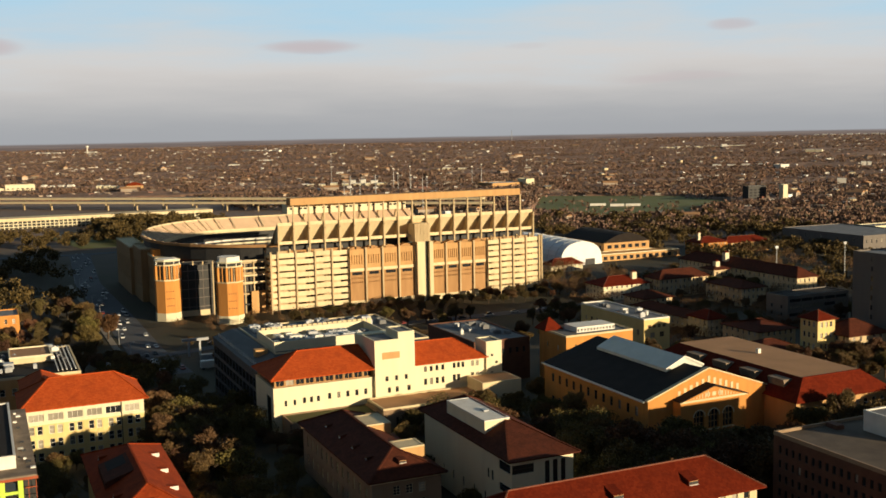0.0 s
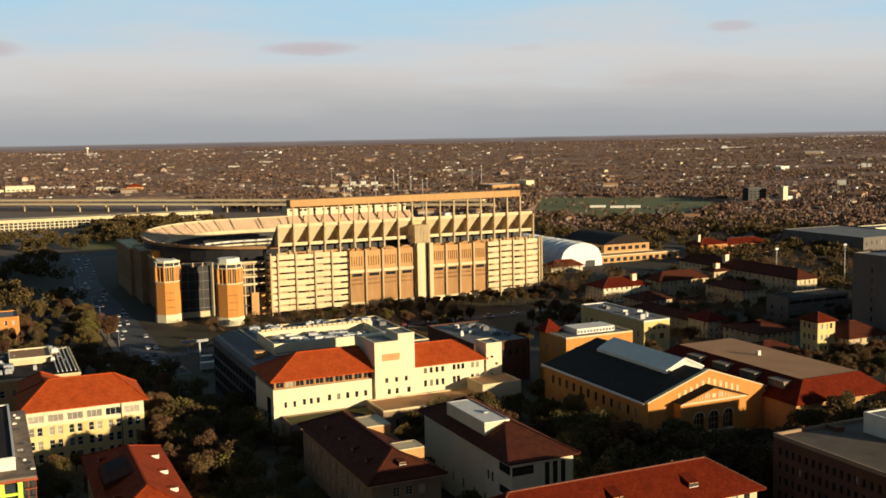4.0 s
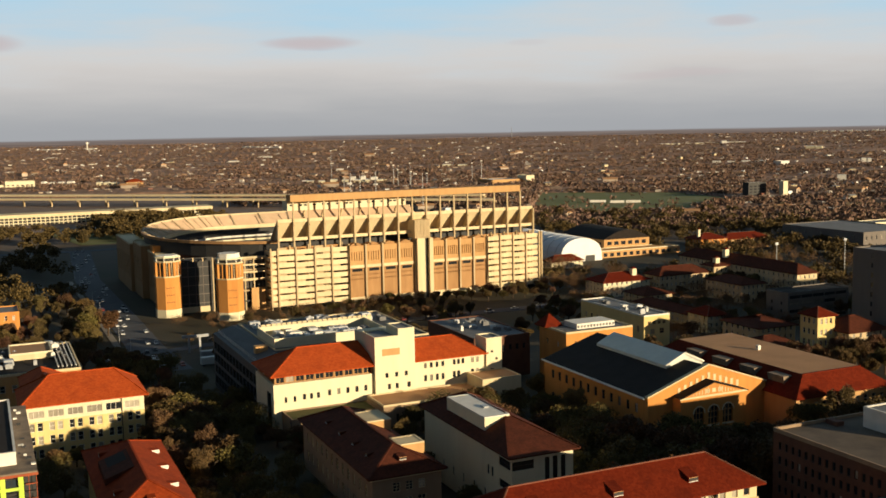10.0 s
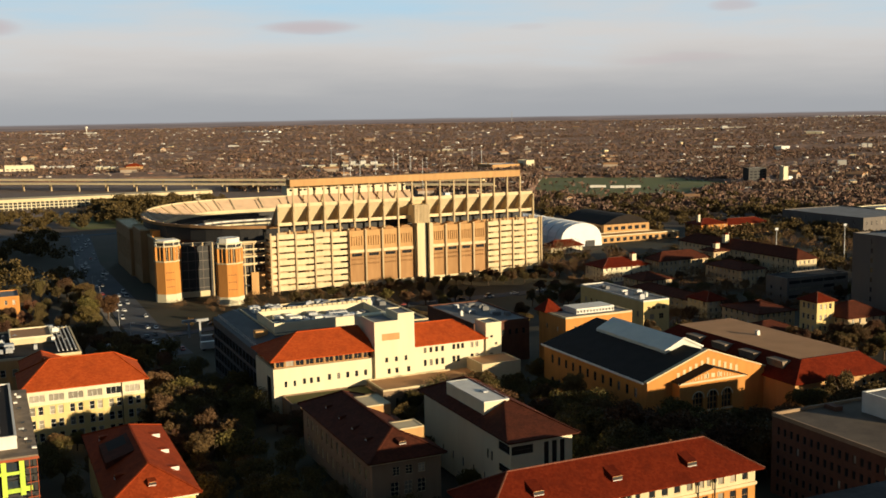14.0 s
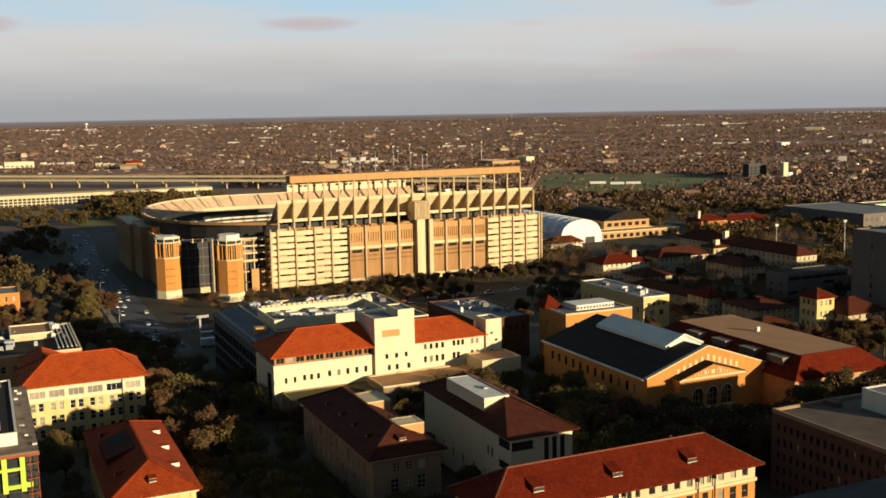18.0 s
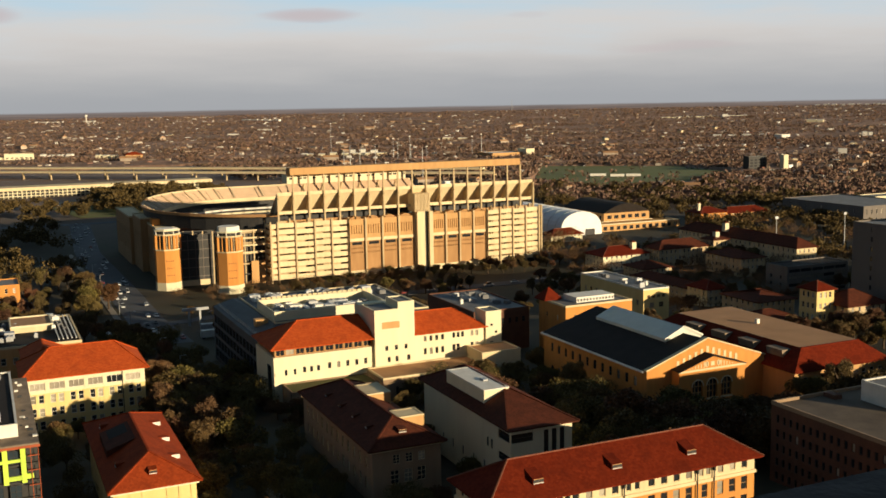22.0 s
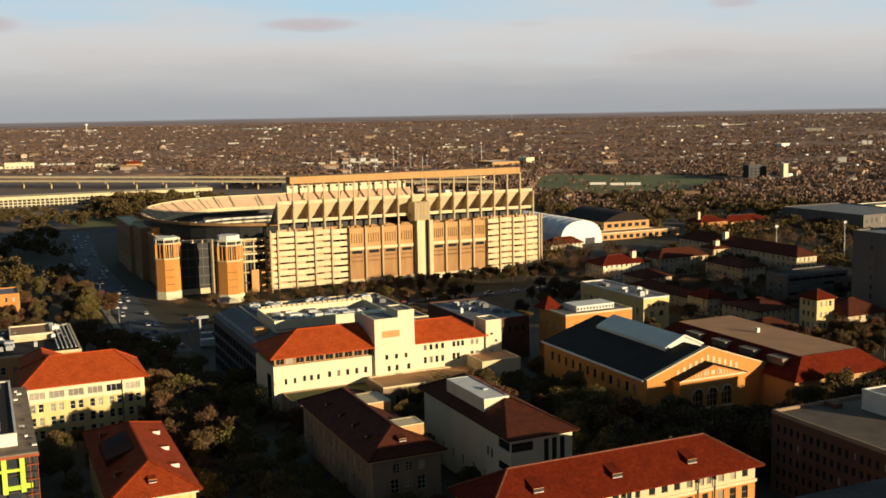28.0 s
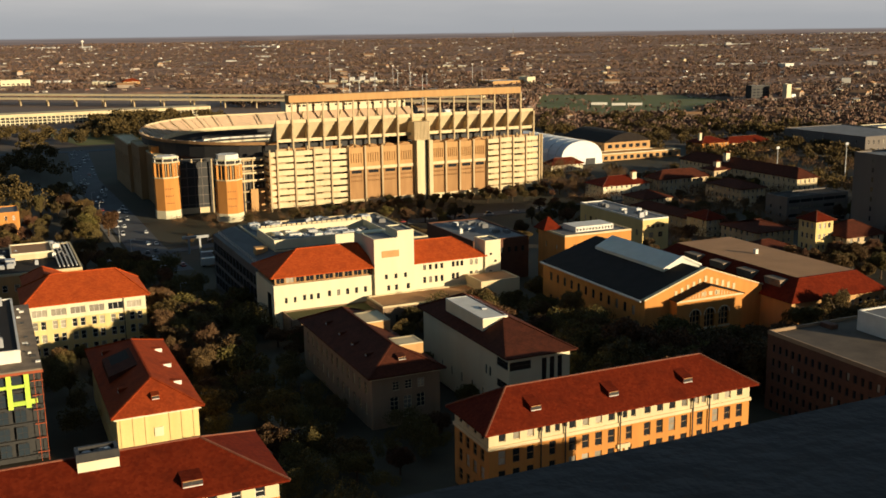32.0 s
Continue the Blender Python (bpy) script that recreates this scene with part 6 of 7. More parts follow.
def joined_trees(name, label, zones, seed, mat="oak", fine=1.0, n_leaf=300, size=1.0):
    """Trees too far off to pick apart, leaf clumps and all, in one mesh."""
    rnd = random.Random(seed)
    vs, fs = [], []
    for x0, x1, y0, y1, n_, s0, s1 in zones:
        for _ in range(n_):
            x, y = rnd.uniform(x0, x1), rnd.uniform(y0, y1)
            if any(a - 2 < x < b + 2 and c - 2 < y < d + 2 for a, b, c, d in KEEP):
                continue
            s, z = rnd.uniform(s0, s1), ground_z(x, y)
            lumps = [(rnd.gauss(0, 2.4) * s, rnd.gauss(0, 2.4) * s, rnd.uniform(4.0, 8.0) * s, rnd.uniform(1.8, 3.0) * s) for _k in range(7)]
            for _k in range(n_leaf):
                a, b, c, r = rnd.choice(lumps)
                d = Vector((rnd.gauss(0, 1), rnd.gauss(0, 1), rnd.gauss(0, 0.8))).normalized() * r * rnd.uniform(0.6, 1.05)
                p = Vector((x + a, y + b, z + c)) + d
                u = Vector((rnd.gauss(0, 1), rnd.gauss(0, 1), rnd.gauss(0, 1))).normalized() * 0.75 * s * size * fine ** 0.5
                w = u.cross(Vector((rnd.gauss(0, 1), rnd.gauss(0, 1), rnd.gauss(0, 1)))).normalized() * 0.5 * s * size * fine
                o = len(vs)
                vs += [p + u, p + w, p - u, p - w]
                fs.append((o, o + 1, o + 2, o + 3))
    me = bpy.data.meshes.new(name)
    me.from_pydata(vs, [], fs)
    me.materials.append(MAT[mat])
    tagged(new(name, me), label, "trees", kind="stuff")


joined_trees("park_trees", "dark evergreen trees of the parks beyond the campus", [(-30, 56, 620, 1000, 70, 0.9, 1.4), (330, 640, 500, 720, 100, 0.7, 1.1), (430, 700, 700, 900, 60, 0.8, 1.2),
             (-40, 120, 1000, 1170, 60, 1.0, 1.4), (120, 260, 1000, 1275, 50, 1.1, 1.6), (640, 760, 480, 800, 50, 0.8, 1.2), (110, 330, 815, 1010, 60, 0.8, 1.2), (118, 205, 1030, 1235, 90, 1.3, 1.9), (440, 760, 640, 1000, 130, 0.9, 1.4), (444, 640, 400, 660, 110, 0.8, 1.2)], 3)
joined_trees("mall_oaks", "dense dark live oaks shading the walks between the halls", [(37, 69, 150, 292, 50, 0.5, 0.75), (88, 99, 190, 290, 10, 0.6, 0.8), (118, 156, 166, 290, 40, 0.75, 1.1), (56, 74, 292, 330, 10, 0.8, 1.0), (43, 57, 240, 330, 10, 0.8, 1.1), (36, 70, 330, 440, 26, 0.7, 1.0), (60, 98, 166, 192, 8, 0.55, 0.7), (8, 16, 215, 290, 8, 0.6, 0.8)], 29, "oak", 0.8, 2400, 0.36)
joined_trees("winter_thicket", "bare brown winter trees among the residence halls", [(300, 425, 380, 500, 130, 0.65, 1.0), (255, 345, 285, 365, 95, 0.6, 0.95), (262, 345, 262, 300, 40, 0.6, 0.85), (330, 425, 520, 640, 50, 0.7, 1.1), (442, 560, 395, 660, 90, 0.8, 1.2), (322, 345, 530, 562, 10, 0.9, 1.3), (90, 240, 500, 556, 40, 0.5, 0.8)], 13, "russet", 0.25, 420)


# ---- far woods, houses and sheds ----
FIELD = [(640, 1000), (740, 985), (935, 1100), (960, 1270), (800, 1400), (655, 1165)]      # sports lawn beyond the stadium


def in_field(x, y):
    return all((bx - ax) * (y - ay) - (by - ay) * (x - ax) > 0 for (ax, ay), (bx, by) in zip(FIELD, FIELD[1:] + FIELD[:1]))


def far_woods():
    """Crowns out on the plain as tufts of leaf clumps, nearer ones more often, in one mesh."""
    rng = np.random.default_rng(99)
    n_, k_ = 76000, 9
    r = 700 * (4880 / 700) ** rng.random(n_)
    a = np.radians(rng.uniform(-4, 52, n_))
    x, y = r * np.sin(a), r * np.cos(a)
    keep = ~((x < 760) & (y < 790) | (x < 330) & (y < 1960) | (x < 520) & (y < 1400))
    keep &= np.array([not in_field(p, q) or u < 0.04 for p, q, u in zip(x, y, rng.random(n_))])
    keep &= np.array([noise.noise((0.91 * p * 0.004 - 0.41 * q * 0.004, 0.41 * p * 0.013 + 0.91 * q * 0.013, 0.0)) > -0.22 + 0.25 * u for p, q, u in zip(x, y, rng.random(n_))])
    x, y, r = x[keep], y[keep], r[keep]
    z = np.array([ground_z(p, q) for p, q in zip(x, y)])
    n_ = len(x)
    s = rng.uniform(0.7, 1.35, n_)
    mid = np.stack([x, y, z], 1)[:, None] + rng.normal(0, 1, (n_, k_, 3)) * (np.array([2.0, 2.0, 1.2]) * s[:, None])[:, None] + np.array([0, 0, 4.2]) * s[:, None, None]
    u = rng.normal(0, 1, (n_, k_, 3))
    u /= np.linalg.norm(u, axis=2, keepdims=True)
    w = np.cross(u, rng.normal(0, 1, (n_, k_, 3)))
    w /= np.linalg.norm(w, axis=2, keepdims=True)
    size = (s[:, None] * rng.uniform(0.9, 1.9, (n_, k_)))[:, :, None]
    vs = np.stack([mid + u * size, mid + w * size * 0.8, mid - u * size, mid - w * size * 0.8], 2).reshape(-1, 3)
    me = bpy.data.meshes.new("far_woods")
    me.from_pydata(vs.tolist(), [], np.arange(len(vs)).reshape(-1, 4).tolist())
    me.materials.append(MAT["wood"])
    tagged(new("far_woods", me), "brown winter woods that cover the plain", "trees", kind="stuff")


far_woods()


def canopy():
    """The unbroken brown tree cover of the plain as a bumpy sheet."""
    rng = np.random.default_rng(4)
    rad = 820 * np.exp(np.linspace(0, math.log(4930 / 820), 330))
    ang = np.radians(np.linspace(-5, 53, 430))
    bumps = rng.random((330, 430))
    wide = rng.random((110, 30))
    vs, fs = [], []
    for i, r in enumerate(rad):
        for j, a in enumerate(ang):
            x, y = r * math.sin(a), r * math.cos(a)
            h = 0.6 + 1.8 * bumps[i, j] + 2.4 * wide[i // 3, j // 15]
            if (x < 560 and y < 1790) or (x < 780 and y < 900) or in_field(x, y) or 810 < r < 860:
                h = -4
            vs.append((x, y, ground_z(x, y) + h))
    for i in range(329):
        for j in range(429):
            o = i * 430 + j
            fs.append((o, o + 1, o + 431, o + 430))
    me = bpy.data.meshes.new("tree_canopy")
    me.from_pydata(vs, [], fs)
    me.polygons.foreach_set("use_smooth", [True] * len(fs))
    me.materials.append(MAT["canopy"])
    tagged(new("tree_canopy", me), "brown winter tree cover reaching to the horizon", "trees", kind="stuff")


canopy()


def house_kind(w, d, hh, wall, roof):
    bm = bmesh.new()
    box(bm, -w / 2, w / 2, -d / 2, d / 2, -1, hh)
    a = mesh_of("wall", bm, MAT[wall])
    bm = bmesh.new()
    z, t = hh + 0.01, hh + w * 0.22
    for s in (-1, 1):
        quad(bm, (s * (w / 2 + 0.5), -d / 2 - 0.4, z), (0, -d / 2 - 0.4, t), (0, d / 2 + 0.4, t), (s * (w / 2 + 0.5), d / 2 + 0.4, z))
    for y in (-d / 2, d / 2):
        quad(bm, (-w / 2, y, z), (w / 2, y, z), (0, y, t))
    return a, mesh_of("roof", bm, MAT[roof])


HOUSES = [house_kind(9, 13, 4, "drab", "grayroof"), house_kind(10, 15, 4.5, "drab", "brownroof"), house_kind(11, 12, 5, "lime", "grayroof"), house_kind(14, 26, 6, "drab", "brownroof"), house_kind(9, 12, 4, "drab", "tile_shade")]
rnd = random.Random(5)
for i in range(210):
    r = 1150 * (4000 / 1150) ** rnd.random()
    a = radians(rnd.uniform(0, 49))
    x, y = r * math.sin(a), r * math.cos(a)
    if (x < 760 and y < 790) or (y < 1900 and x < 420) or in_field(x, y):
        continue
    wm, rm = rnd.choice(HOUSES)
    t = thing("far_house", (x, y, ground_z(x, y) + rnd.uniform(1.0, 3.0)), "small pale house among the far trees", "house", "far houses")
    t.rotation_euler = (0, 0, rnd.uniform(0, 3.1))
    s = rnd.uniform(0.6, 1.1)
    t.scale = (s, s, s)
    for nm, me in (("wall", wm), ("roof", rm)):
        o = new(nm, me)
        o.parent = t


# ---- single buildings that stand out on the plain ----
def plain_block(name, label, x0, x1, y0, y1, h, mat, category="building", roof="grayroof", bands=0):
    z = min(ground_z(x0, y0), ground_z(x1, y1))
    t = thing(name, ((x0 + x1) / 2, (y0 + y1) / 2, z), label, category)
    holes = [w for k in range(bands) for w in row(x0 + 1, x1 - 1, max(4, int((x1 - x0) / 8)), 4.5, z + 2.2 + k * 4, 1.9)]
    body(t, x0, x1, y0, y1, z - 2, z + h, mat, holes, [], 0, 0, "dark", 0.0)
    flat_roof(t, x0, x1, y0, y1, z + h, roof, 0.6, mat)
    return t


def shed_row(label, p, q, n_, depth, h, mat, fill=0.9, name="far_shed"):
    """A broken row of long low sheds from p to q."""
    rnd_ = random.Random(int(p[0]))
    for i in range(n_):
        a, b = i / n_, (i + fill * rnd_.uniform(0.6, 1.0)) / n_
        (xa, ya), (xb, yb) = [(p[0] + (q[0] - p[0]) * u, p[1] + (q[1] - p[1]) * u) for u in (a, b)]
        z = ground_z((xa + xb) / 2, (ya + yb) / 2)
        t = thing(name, ((xa + xb) / 2, (ya + yb) / 2, z), label, "building")
        d = Vector((yb - ya, xa - xb, 0)).normalized() * -depth
        hh = h * rnd_.uniform(0.75, 1.1) + 3
        bm = bmesh.new()
        lo = [Vector((xa, ya, z - 2)), Vector((xb, yb, z - 2)), Vector((xb, yb, z - 2)) + d, Vector((xa, ya, z - 2)) + d]
        hi = [v + Vector((0, 0, hh + 2)) for v in lo]
        for k in range(4):
            quad(bm, lo[k], lo[(k + 1) % 4], hi[(k + 1) % 4], hi[k])
        part("wall", bm, MAT[mat], t)
        bm = bmesh.new()
        mid = [(hi[0] + hi[3]) / 2 + Vector((0, 0, 1.2)), (hi[1] + hi[2]) / 2 + Vector((0, 0, 1.2))]
        quad(bm, hi[0], hi[1], mid[1], mid[0]), quad(bm, hi[3], hi[2], mid[1], mid[0])
        quad(bm, hi[0], mid[0], hi[3]), quad(bm, hi[1], mid[1], hi[2])
        part("roof", bm, MAT["white"], t)


t = plain_block("bank_building", "dark glass office building with a pale flat roof", 964, 995, 1116, 1128, 20, "dark", bands=4, roof="white")
plain_block("bank_end", "cream lift tower of an office building", 1000, 1008, 1088, 1096, 22, "cream")
plain_block("ice_hall", "large flat-roofed hall with a pale roof", 832, 893, 1630, 1690, 9, "tan", roof="white")
plain_block("ice_hall_end", "cream end block of a large hall", 893.5, 910, 1618, 1650, 15, "cream")
residence("red_house", "brick apartment house with a red roof", 254, 285, 2012, 2034, ground_z(270, 2000) - 1, ground_z(270, 2000) + 11, ground_z(270, 2000) + 16, "tan", "tile_mid", nw=9)
plain_block("depot", "long cream depot building by the motorway", 46, 98, 2110, 2140, 14, "cream", bands=2)
plain_block("depot", "lower cream depot wing", 6, 45.5, 2115, 2140, 8, "cream", bands=1)
plain_block("white_shed", "bright white warehouse on the plain", 1575, 1598, 1722, 1745, 11, "white", roof="white")
shed_row("white warehouse row on the plain", (1540, 1905), (1640, 1825), 4, 18, 3, "white", 0.95)
shed_row("white greenhouse-like shed near the horizon", (899, 3800), (1000, 3640), 9, 14, 5, "white", 0.9)
shed_row("white shed among the far woods", (756, 3005), (797, 2975), 3, 14, 4, "white", 0.9)
shed_row("pale shed row far out on the plain", (2057, 2810), (2331, 2690), 6, 16, 1.5, "cream", 1.0)
shed_row("bright white warehouse far out on the plain", (2219, 2700), (2237, 2690), 1, 12, 7, "white", 0.95)
shed_row("pale warehouse near the horizon", (221, 4180), (292, 4115), 2, 16, 3, "white", 0.98)
shed_row("pale warehouse beside the water tower", (372, 4110), (428, 4062), 1, 16, 4, "white", 1.0)
shed_row("pale yellow school on the plain", (2120, 2222), (2154, 2182), 2, 20, 6, "cream", 0.95)
shed_row("white warehouse on the horizon", (3330, 3440), (3520, 3210), 9, 20, 6, "white", 0.8)
shed_row("white house group on the plain", (1763, 1680), (1783, 1664), 2, 12, 8, "white", 0.9)
shed_row("white house beside the woods", (1303, 1292), (1318, 1278), 1, 10, 8, "white", 0.9)
shed_row("pale workshop by the motorway", (113, 2190), (175, 2160), 4, 14, 4, "white", 0.7)
shed_row("pale shop row by the motorway", (205, 2070), (245, 2050), 3, 14, 6, "cream", 0.8)
shed_row("pale house row beyond the stadium", (560, 1860), (700, 1800), 7, 14, 6, "cream", 0.6)
shed_row("white house row beyond the stadium", (640, 1840), (690, 1815), 3, 14, 11, "white", 0.7)
shed_row("white warehouse on the plain", (1010, 2240), (1075, 2205), 2, 16, 4, "cream", 0.8)
t = thing("water_tower", (380, 4075, ground_z(380, 4075)), "white water tower on the horizon", "tower")
bm = bmesh.new()
z = ground_z(380, 4075)
tube(bm, (380, 4075), 2.2, 1.8, z, z + 22, 8)
tube(bm, (380, 4075), 2.0, 6, z + 22, z + 25, 10)
tube(bm, (380, 4075), 6, 5, z + 25, z + 31, 10)
part("tank", bm, MAT["white"], t)
t = thing("radio_mast", (2235, 4180, ground_z(2235, 4180)), "thin radio mast on the horizon", "mast")
bm = bmesh.new()
tube(bm, (2235, 4180), 1.2, 0.7, ground_z(2235, 4180), ground_z(2235, 4180) + 52, 5)
part("mast", bm, MAT["metal"], t)
for x, y, hh in ((671, 1700, 38), (677, 1694, 30), (694, 1679, 42), (833, 1715, 36), (845, 1700, 40), (700, 1690, 26), (636, 1944, 60), (716, 1655, 24)):
    t = thing("light_mast", (x, y, ground_z(x, y)), "tall floodlight mast beyond the stadium", "lamp", "floodlight masts")
    bm = bmesh.new()
    tube(bm, (x, y), 0.45, 0.3, ground_z(x, y), ground_z(x, y) + hh, 6)
    part("pole", bm, MAT["metal"], t)
    block(t, "lamp_head", x - 1.6, x + 1.6, y - 0.4, y + 0.4, ground_z(x, y) + hh, ground_z(x, y) + hh + 1.4, "white")

# playing fields
bm = bmesh.new()
quad(bm, *[(x, y, 0.5) for x, y in FIELD])
tagged(part("lawn", bm, MAT["lawn"], None), "green evening sports lawn beyond the stadium", "lawn", kind="structure")
bm = bmesh.new()
quad(bm, (84, 1010, 0.4), (190, 1010, 0.4), (150, 1150, 0.4), (60, 1150, 0.4))
tagged(part("lawn", bm, MAT["lawn"], None), "green lawn before the long white hall", "lawn", kind="structure")

# ---- vehicles ----
def car_meshes(paint, length=4.5, height=1.45):
    bm = bmesh.new()
    w, n_ = 0.9, 0
    prof = [(-length / 2, 0.35), (-length / 2, 0.78), (-length * 0.28, 0.92), (length * 0.30, 0.95), (length / 2, 0.85), (length / 2, 0.35)]
    for s in (-w, w):
        quad(bm, *[(s, a, b) for a, b in prof])
    for (a, b), (c, d) in zip(prof, prof[1:] + prof[:1]):
        quad(bm, (-w, a, b), (w, a, b), (w, c, d), (-w, c, d))
    bmesh.ops.remove_doubles(bm, verts=bm.verts, dist=0.001)
    b_ = mesh_of("body", bm, MAT[paint])
    bm = bmesh.new()
    prof = [(-length * 0.26, 0.92), (-length * 0.12, height - 0.03), (length * 0.2, height - 0.03), (length * 0.33, 0.94)]
    for s in (-0.78, 0.78):
        quad(bm, *[(s, a, b) for a, b in prof])
    for (a, b), (c, d) in zip(prof, prof[1:]):
        quad(bm, (-0.78, a, b), (0.78, a, b), (0.78, c, d), (-0.78, c, d))
    c_ = mesh_of("cabin_glass", bm, MAT["pane"])
    bm = bmesh.new()
    box(bm, -0.74, 0.74, -length * 0.11, length * 0.19, height - 0.03, height + 0.02)
    r_ = mesh_of("roof_panel", bm, MAT[paint])
    return b_, c_, r_


bm = bmesh.new()
tube(bm, (0, 0), 0.32, 0.32, -0.1, 0.1, 10)
bmesh.ops.rotate(bm, verts=bm.verts, matrix=Matrix.Rotation(math.pi / 2, 3, "Y"))
WHEEL = mesh_of("wheel", bm, MAT["dark"])
CARS = {"white": car_meshes("white_car"), "silver": car_meshes("silver_car"), "dark": car_meshes("dark_car"), "red": car_meshes("red_car"), "van": car_meshes("white_car", 5.6, 2.1)}


def car(kind, x, y, turn):
    t = thing("van" if kind == "van" else "car", (x, y, ground_z(x, y) + 0.2), ("white van" if kind == "van" else kind + " car") + " on the asphalt street", "car", "cars on the streets")
    t.rotation_euler = (0, 0, radians(turn))
    for nm, me in zip(("body", "cabin_glass", "roof_panel"), CARS[kind]):
        o = new(nm, me)
        o.parent = t
    for sx in (-0.82, 0.82):
        for sy in (-1.4, 1.4):
            o = new("wheel", WHEEL)
            o.parent, o.location = t, (sx, sy, 0.32)


rnd = random.Random(21)
kinds = ["white", "silver", "dark", "white", "silver", "red", "van", "white"]
for i in range(46):
    y = 440 + (i % 23) * 23.5 + rnd.uniform(-7, 7)
    lane = (-5.8, -2.2, 2.2, 5.8)[i % 4]
    x = (68 if y < 590 else 67) + lane + max(0, y - 760) * 0.055
    car(rnd.choice(kinds), x, y, 180 * (lane < 0) + rnd.uniform(-2, 2))
for i in range(12):
    car(rnd.choice(kinds), 100 + i * 17, 503.5 + rnd.uniform(-2.5, 2.5), 90)

for i in range(54):
    u = rnd.random()
    v = rnd.choice((0.0, 9.0, 20.0))
    x, y = (820 + 140 * u - v, 1435 - 155 * u - v) if i % 2 else (935 + 45 * u, 1090 + 130 * rnd.random())
    t = thing("parked_car", (x, y, ground_z(x, y) + 0.6), "parked car beside the sports lawn", "car", "cars by the lawn")
    t.rotation_euler = (0, 0, radians(rnd.uniform(20, 70)))
    for nm, me in zip(("body", "cabin_glass", "roof_panel"), CARS[rnd.choice(kinds)]):
        o = new(nm, me)
        o.parent = t
for x, y, l_ in ((748, 1159, 21), (763, 1136, 18), (782, 1127, 19)):
    t = thing("trailer", (x, y, 0.4), "long white trailer parked by the sports lawn", "trailer", "white trailers")
    for n_, (a, b, c) in (("body", (l_ / 2, 1.3, 1.6)), ("wheel_row", (l_ / 2 - 2, 1.1, 0.5))):
        bm = bmesh.new()
        box(bm, -a, a, -b, b, 0.9 if n_ == "body" else 0, 0.9 + 2 * c if n_ == "body" else 0.9)
        o = new(n_, mesh_of(n_, bm, MAT["white" if n_ == "body" else "dark"]))
        o.parent = t
    t.rotation_euler = (0, 0, radians(-30))

# yard with parked trailers beside the street
for i, (x, y, l_, lab_) in enumerate(((52, 446, 16, "pale blue"), (52, 452, 13, "white"), (60, 437, 9, "grey"), (47, 459, 12, "pale blue"), (84, 430, 7, "white"), (88, 448, 8, "grey"))):
    t = thing("trailer", (x, y, ground_z(x, y)), lab_ + " site trailer parked in the yard", "trailer", "site trailers")
    z = ground_z(x, y)
    block(t, "body", x - l_ / 2, x + l_ / 2, y - 1.4, y + 1.4, z + 0.8, z + 3.7, {"pale blue": "bluetarp", "white": "white", "grey": "metal"}[lab_], bevel=0.08)
    for sx in (-0.35, 0.35):
        block(t, "wheel_pair", x + l_ * sx - 0.5, x + l_ * sx + 0.5, y - 1.3, y + 1.3, z, z + 0.85, "dark")
t = thing("yard_gantry", (86, 470, ground_z(86, 470)), "grey steel gantry in the yard", "gantry")
z = ground_z(86, 470)
for x in (83, 88):
    block(t, "post", x - 0.4, x + 0.4, 469.6, 470.4, z, z + 7, "metal")
block(t, "beam", 80, 92, 469.5, 470.5, z + 7, z + 8.2, "metal")


def street_lamp(x, y):
    z = ground_z(x, y)
    t = thing("street_lamp", (x, y, z), "grey steel street lamp with an arm", "lamp", "street lamps")
    bm = bmesh.new()
    tube(bm, (x, y), 0.14, 0.09, z, z + 8.5, 6)
    part("pole", bm, MAT["metal"], t)
    block(t, "arm", x, x + 1.8, y - 0.05, y + 0.05, z + 8.4, z + 8.52, "metal")
    block(t, "lamp_head", x + 1.5, x + 2.2, y - 0.15, y + 0.15, z + 8.3, z + 8.45, "metal")


for i in range(12):
    street_lamp(58, 350 + i * 42)
for x, y in ((504, 492), (455, 500)):
    z = ground_z(x, y)
    t = thing("sports_mast", (x, y, z), "tall steel floodlight mast by the residence halls", "lamp")
    bm = bmesh.new()
    tube(bm, (x, y), 0.4, 0.25, z, z + 26, 6)
    part("pole", bm, MAT["metal"], t)
    block(t, "lamp_head", x - 1.2, x + 1.2, y - 0.3, y + 0.3, z + 25, z + 26.5, "metal")


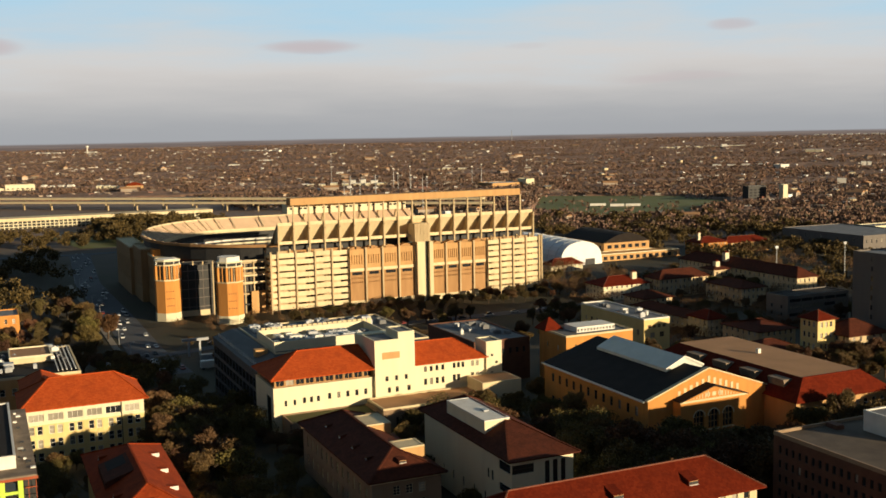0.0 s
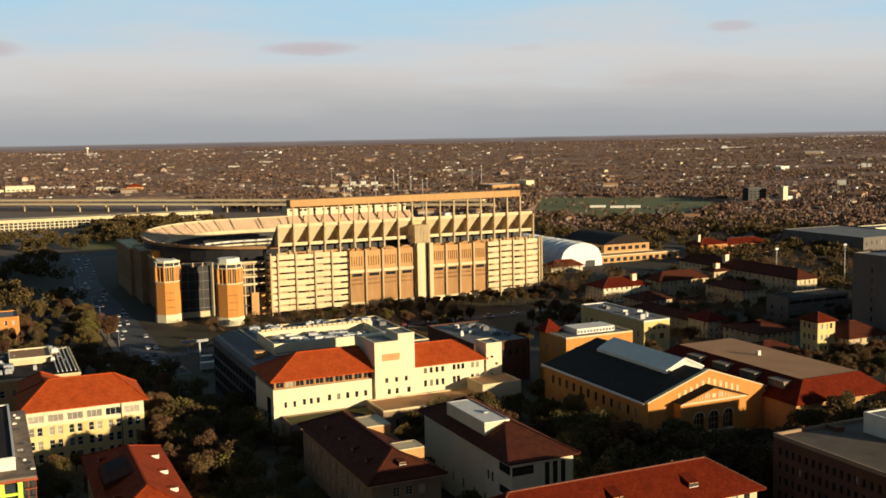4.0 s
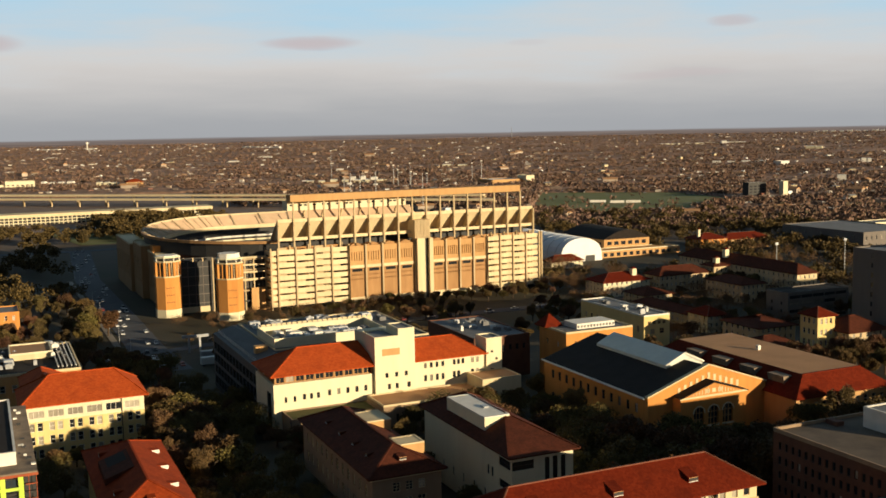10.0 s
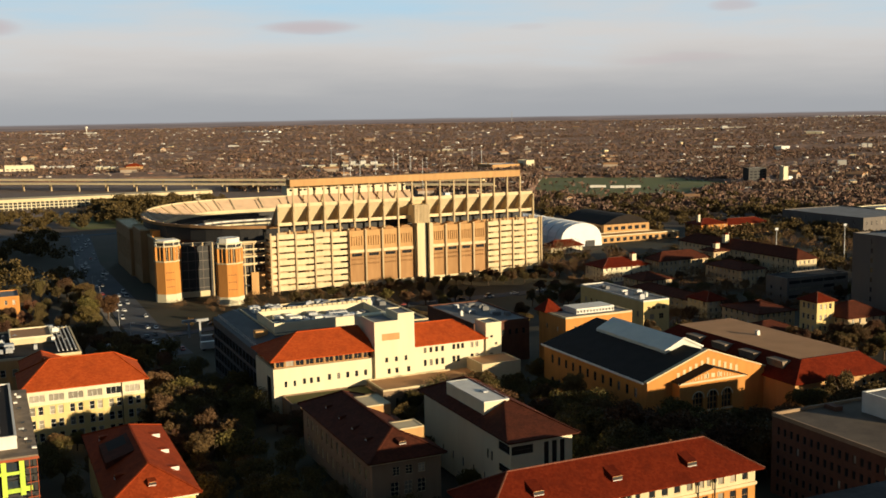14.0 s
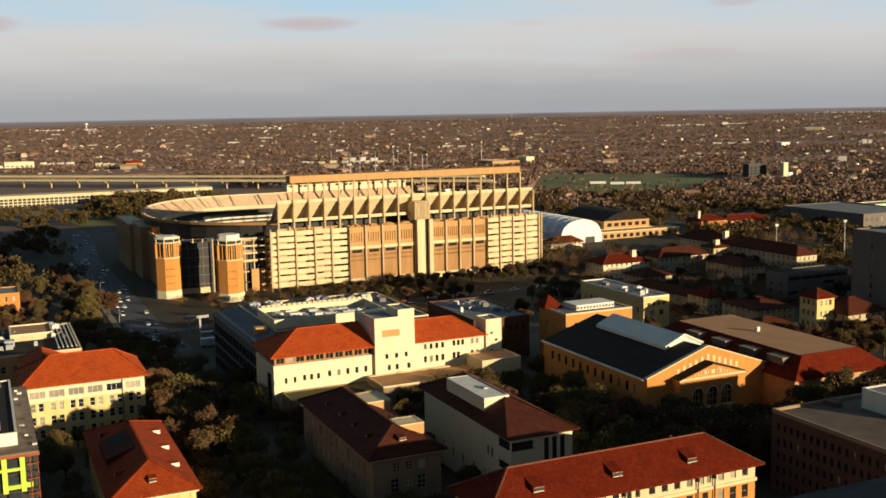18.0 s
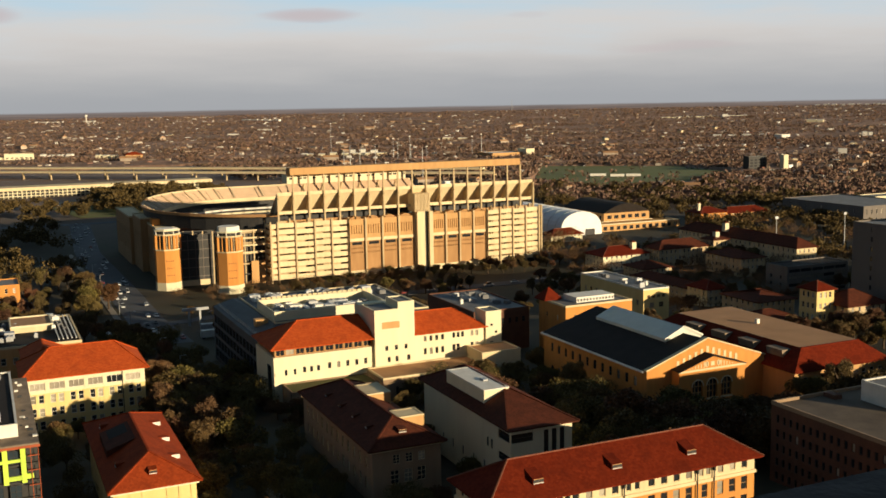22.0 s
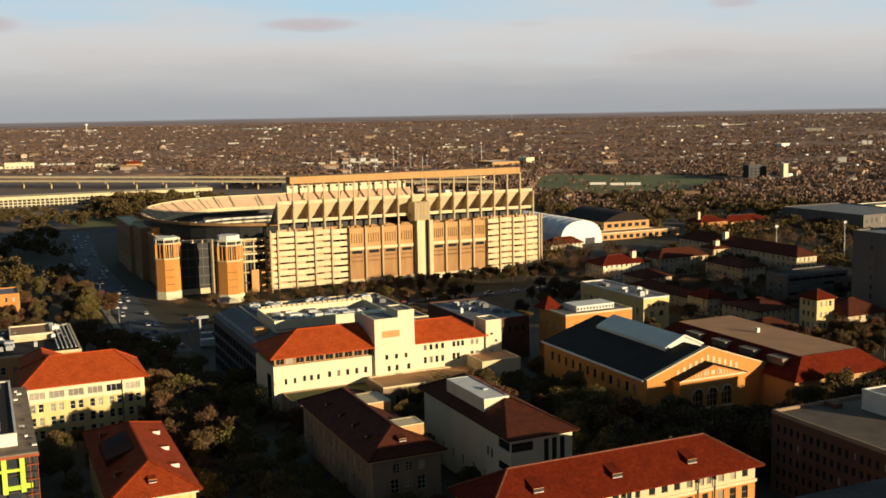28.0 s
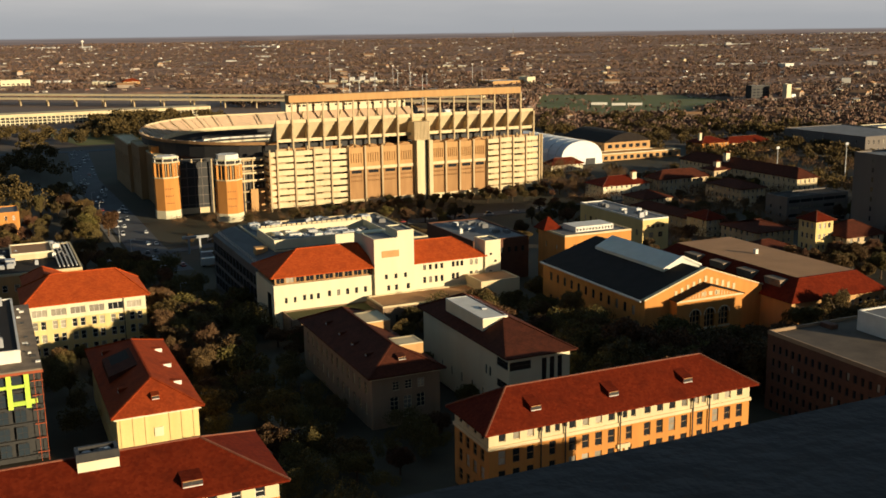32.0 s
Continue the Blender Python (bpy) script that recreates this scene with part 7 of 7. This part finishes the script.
def far_roofs():
    """The scattered roofs of the town, far too many to count, in one mesh."""
    rnd = random.Random(77)
    bm = bmesh.new()
    for i in range(2000):
        r = 1250 * (4700 / 1250) ** rnd.random()
        a = radians(rnd.uniform(0, 49))
        x, y = r * math.sin(a), r * math.cos(a)
        if y < 1850 and x < 460 or in_field(x, y):
            continue
        w, d, h = rnd.uniform(2, 5), rnd.uniform(2, 4.0), rnd.uniform(0.3, 1.3)
        if rnd.random() < 0.08:
            w *= rnd.uniform(2, 4)
        z = ground_z(x, y) + rnd.uniform(3.4, 5.2)
        t = rnd.gauss(-0.42, 0.35)
        v = box(bm, -w, w, -d, d, -3, h)
        for q in v[4:]:
            q.co.x *= 0.9
        c, s = math.cos(t), math.sin(t)
        for q in v:
            q.co = Vector((x + q.co.x * c - q.co.y * s, y + q.co.x * s + q.co.y * c, z + q.co.z))
    me = bpy.data.meshes.new("far_town")
    bm.to_mesh(me)
    bm.free()
    me.materials.append(MAT["town"])
    tagged(new("far_town", me), "scattered pale roofs of the town among trees", "houses", kind="stuff")


far_roofs()

# ---- the tower under the camera, and unseen halls added to shade the campus ----
def gallery():
    h = thing("gallery_parapet", (0, 0.8, 99), "dark stone parapet of a tower gallery", "parapet", kind="structure")
    bm = bmesh.new()
    box(bm, -8, 8, 0.75, 1.15, 98.6, 100.42)
    bmesh.ops.bevel(bm, geom=bm.edges[:], offset=0.02, segments=2, affect="EDGES")
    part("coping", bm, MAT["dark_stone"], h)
    t = thing("tower_shaft", (0, -8, 29), "square limestone tower shaft", "tower", kind="structure")
    block(t, "wall", -8, 8, -17, -1.2, 29, 112, "lime")
    block(t, "gallery_floor", -8, 8, -1.2, 1.15, 98.2, 98.6, "lime")
    block(t, "wall", -8, 8, -1.2, 1.0, 29, 98.2, "lime")


gallery()


# halls out of view, made up to throw shade where needed
def shade_hall(x0, x1, y0, y1, zt, label):
    h = thing("unseen_shade_hall", ((x0 + x1) / 2, (y0 + y1) / 2, ground_z(0, y0) - 1), label, "building")
    body(h, x0, x1, y0, y1, ground_z(0, y0) - 1, zt, "lime", [], [w for s in range(3) for w in row(y0 + 1, y1 - 1, 6, 1.4, ground_z(0, y0) + 2 + s * 4, 2.2)])
    hip_roof(h, x0, x1, y0, y1, zt, zt + 4, "tile")


shade_hall(108, 143.5, 34, 58, 46, "unseen limestone hall added to shade the mall")
shade_hall(366, 476, 180, 262, 42, "unseen limestone hall added to shade the offices")
shade_hall(478, 508, 240, 275, 49, "unseen tall limestone block added to shade the residence halls")
shade_hall(531, 556, 240, 275, 43, "unseen tall limestone block added to shade the residence halls")
shade_hall(440, 459, 374, 391, 33, "unseen limestone block added to shade a residence hall")
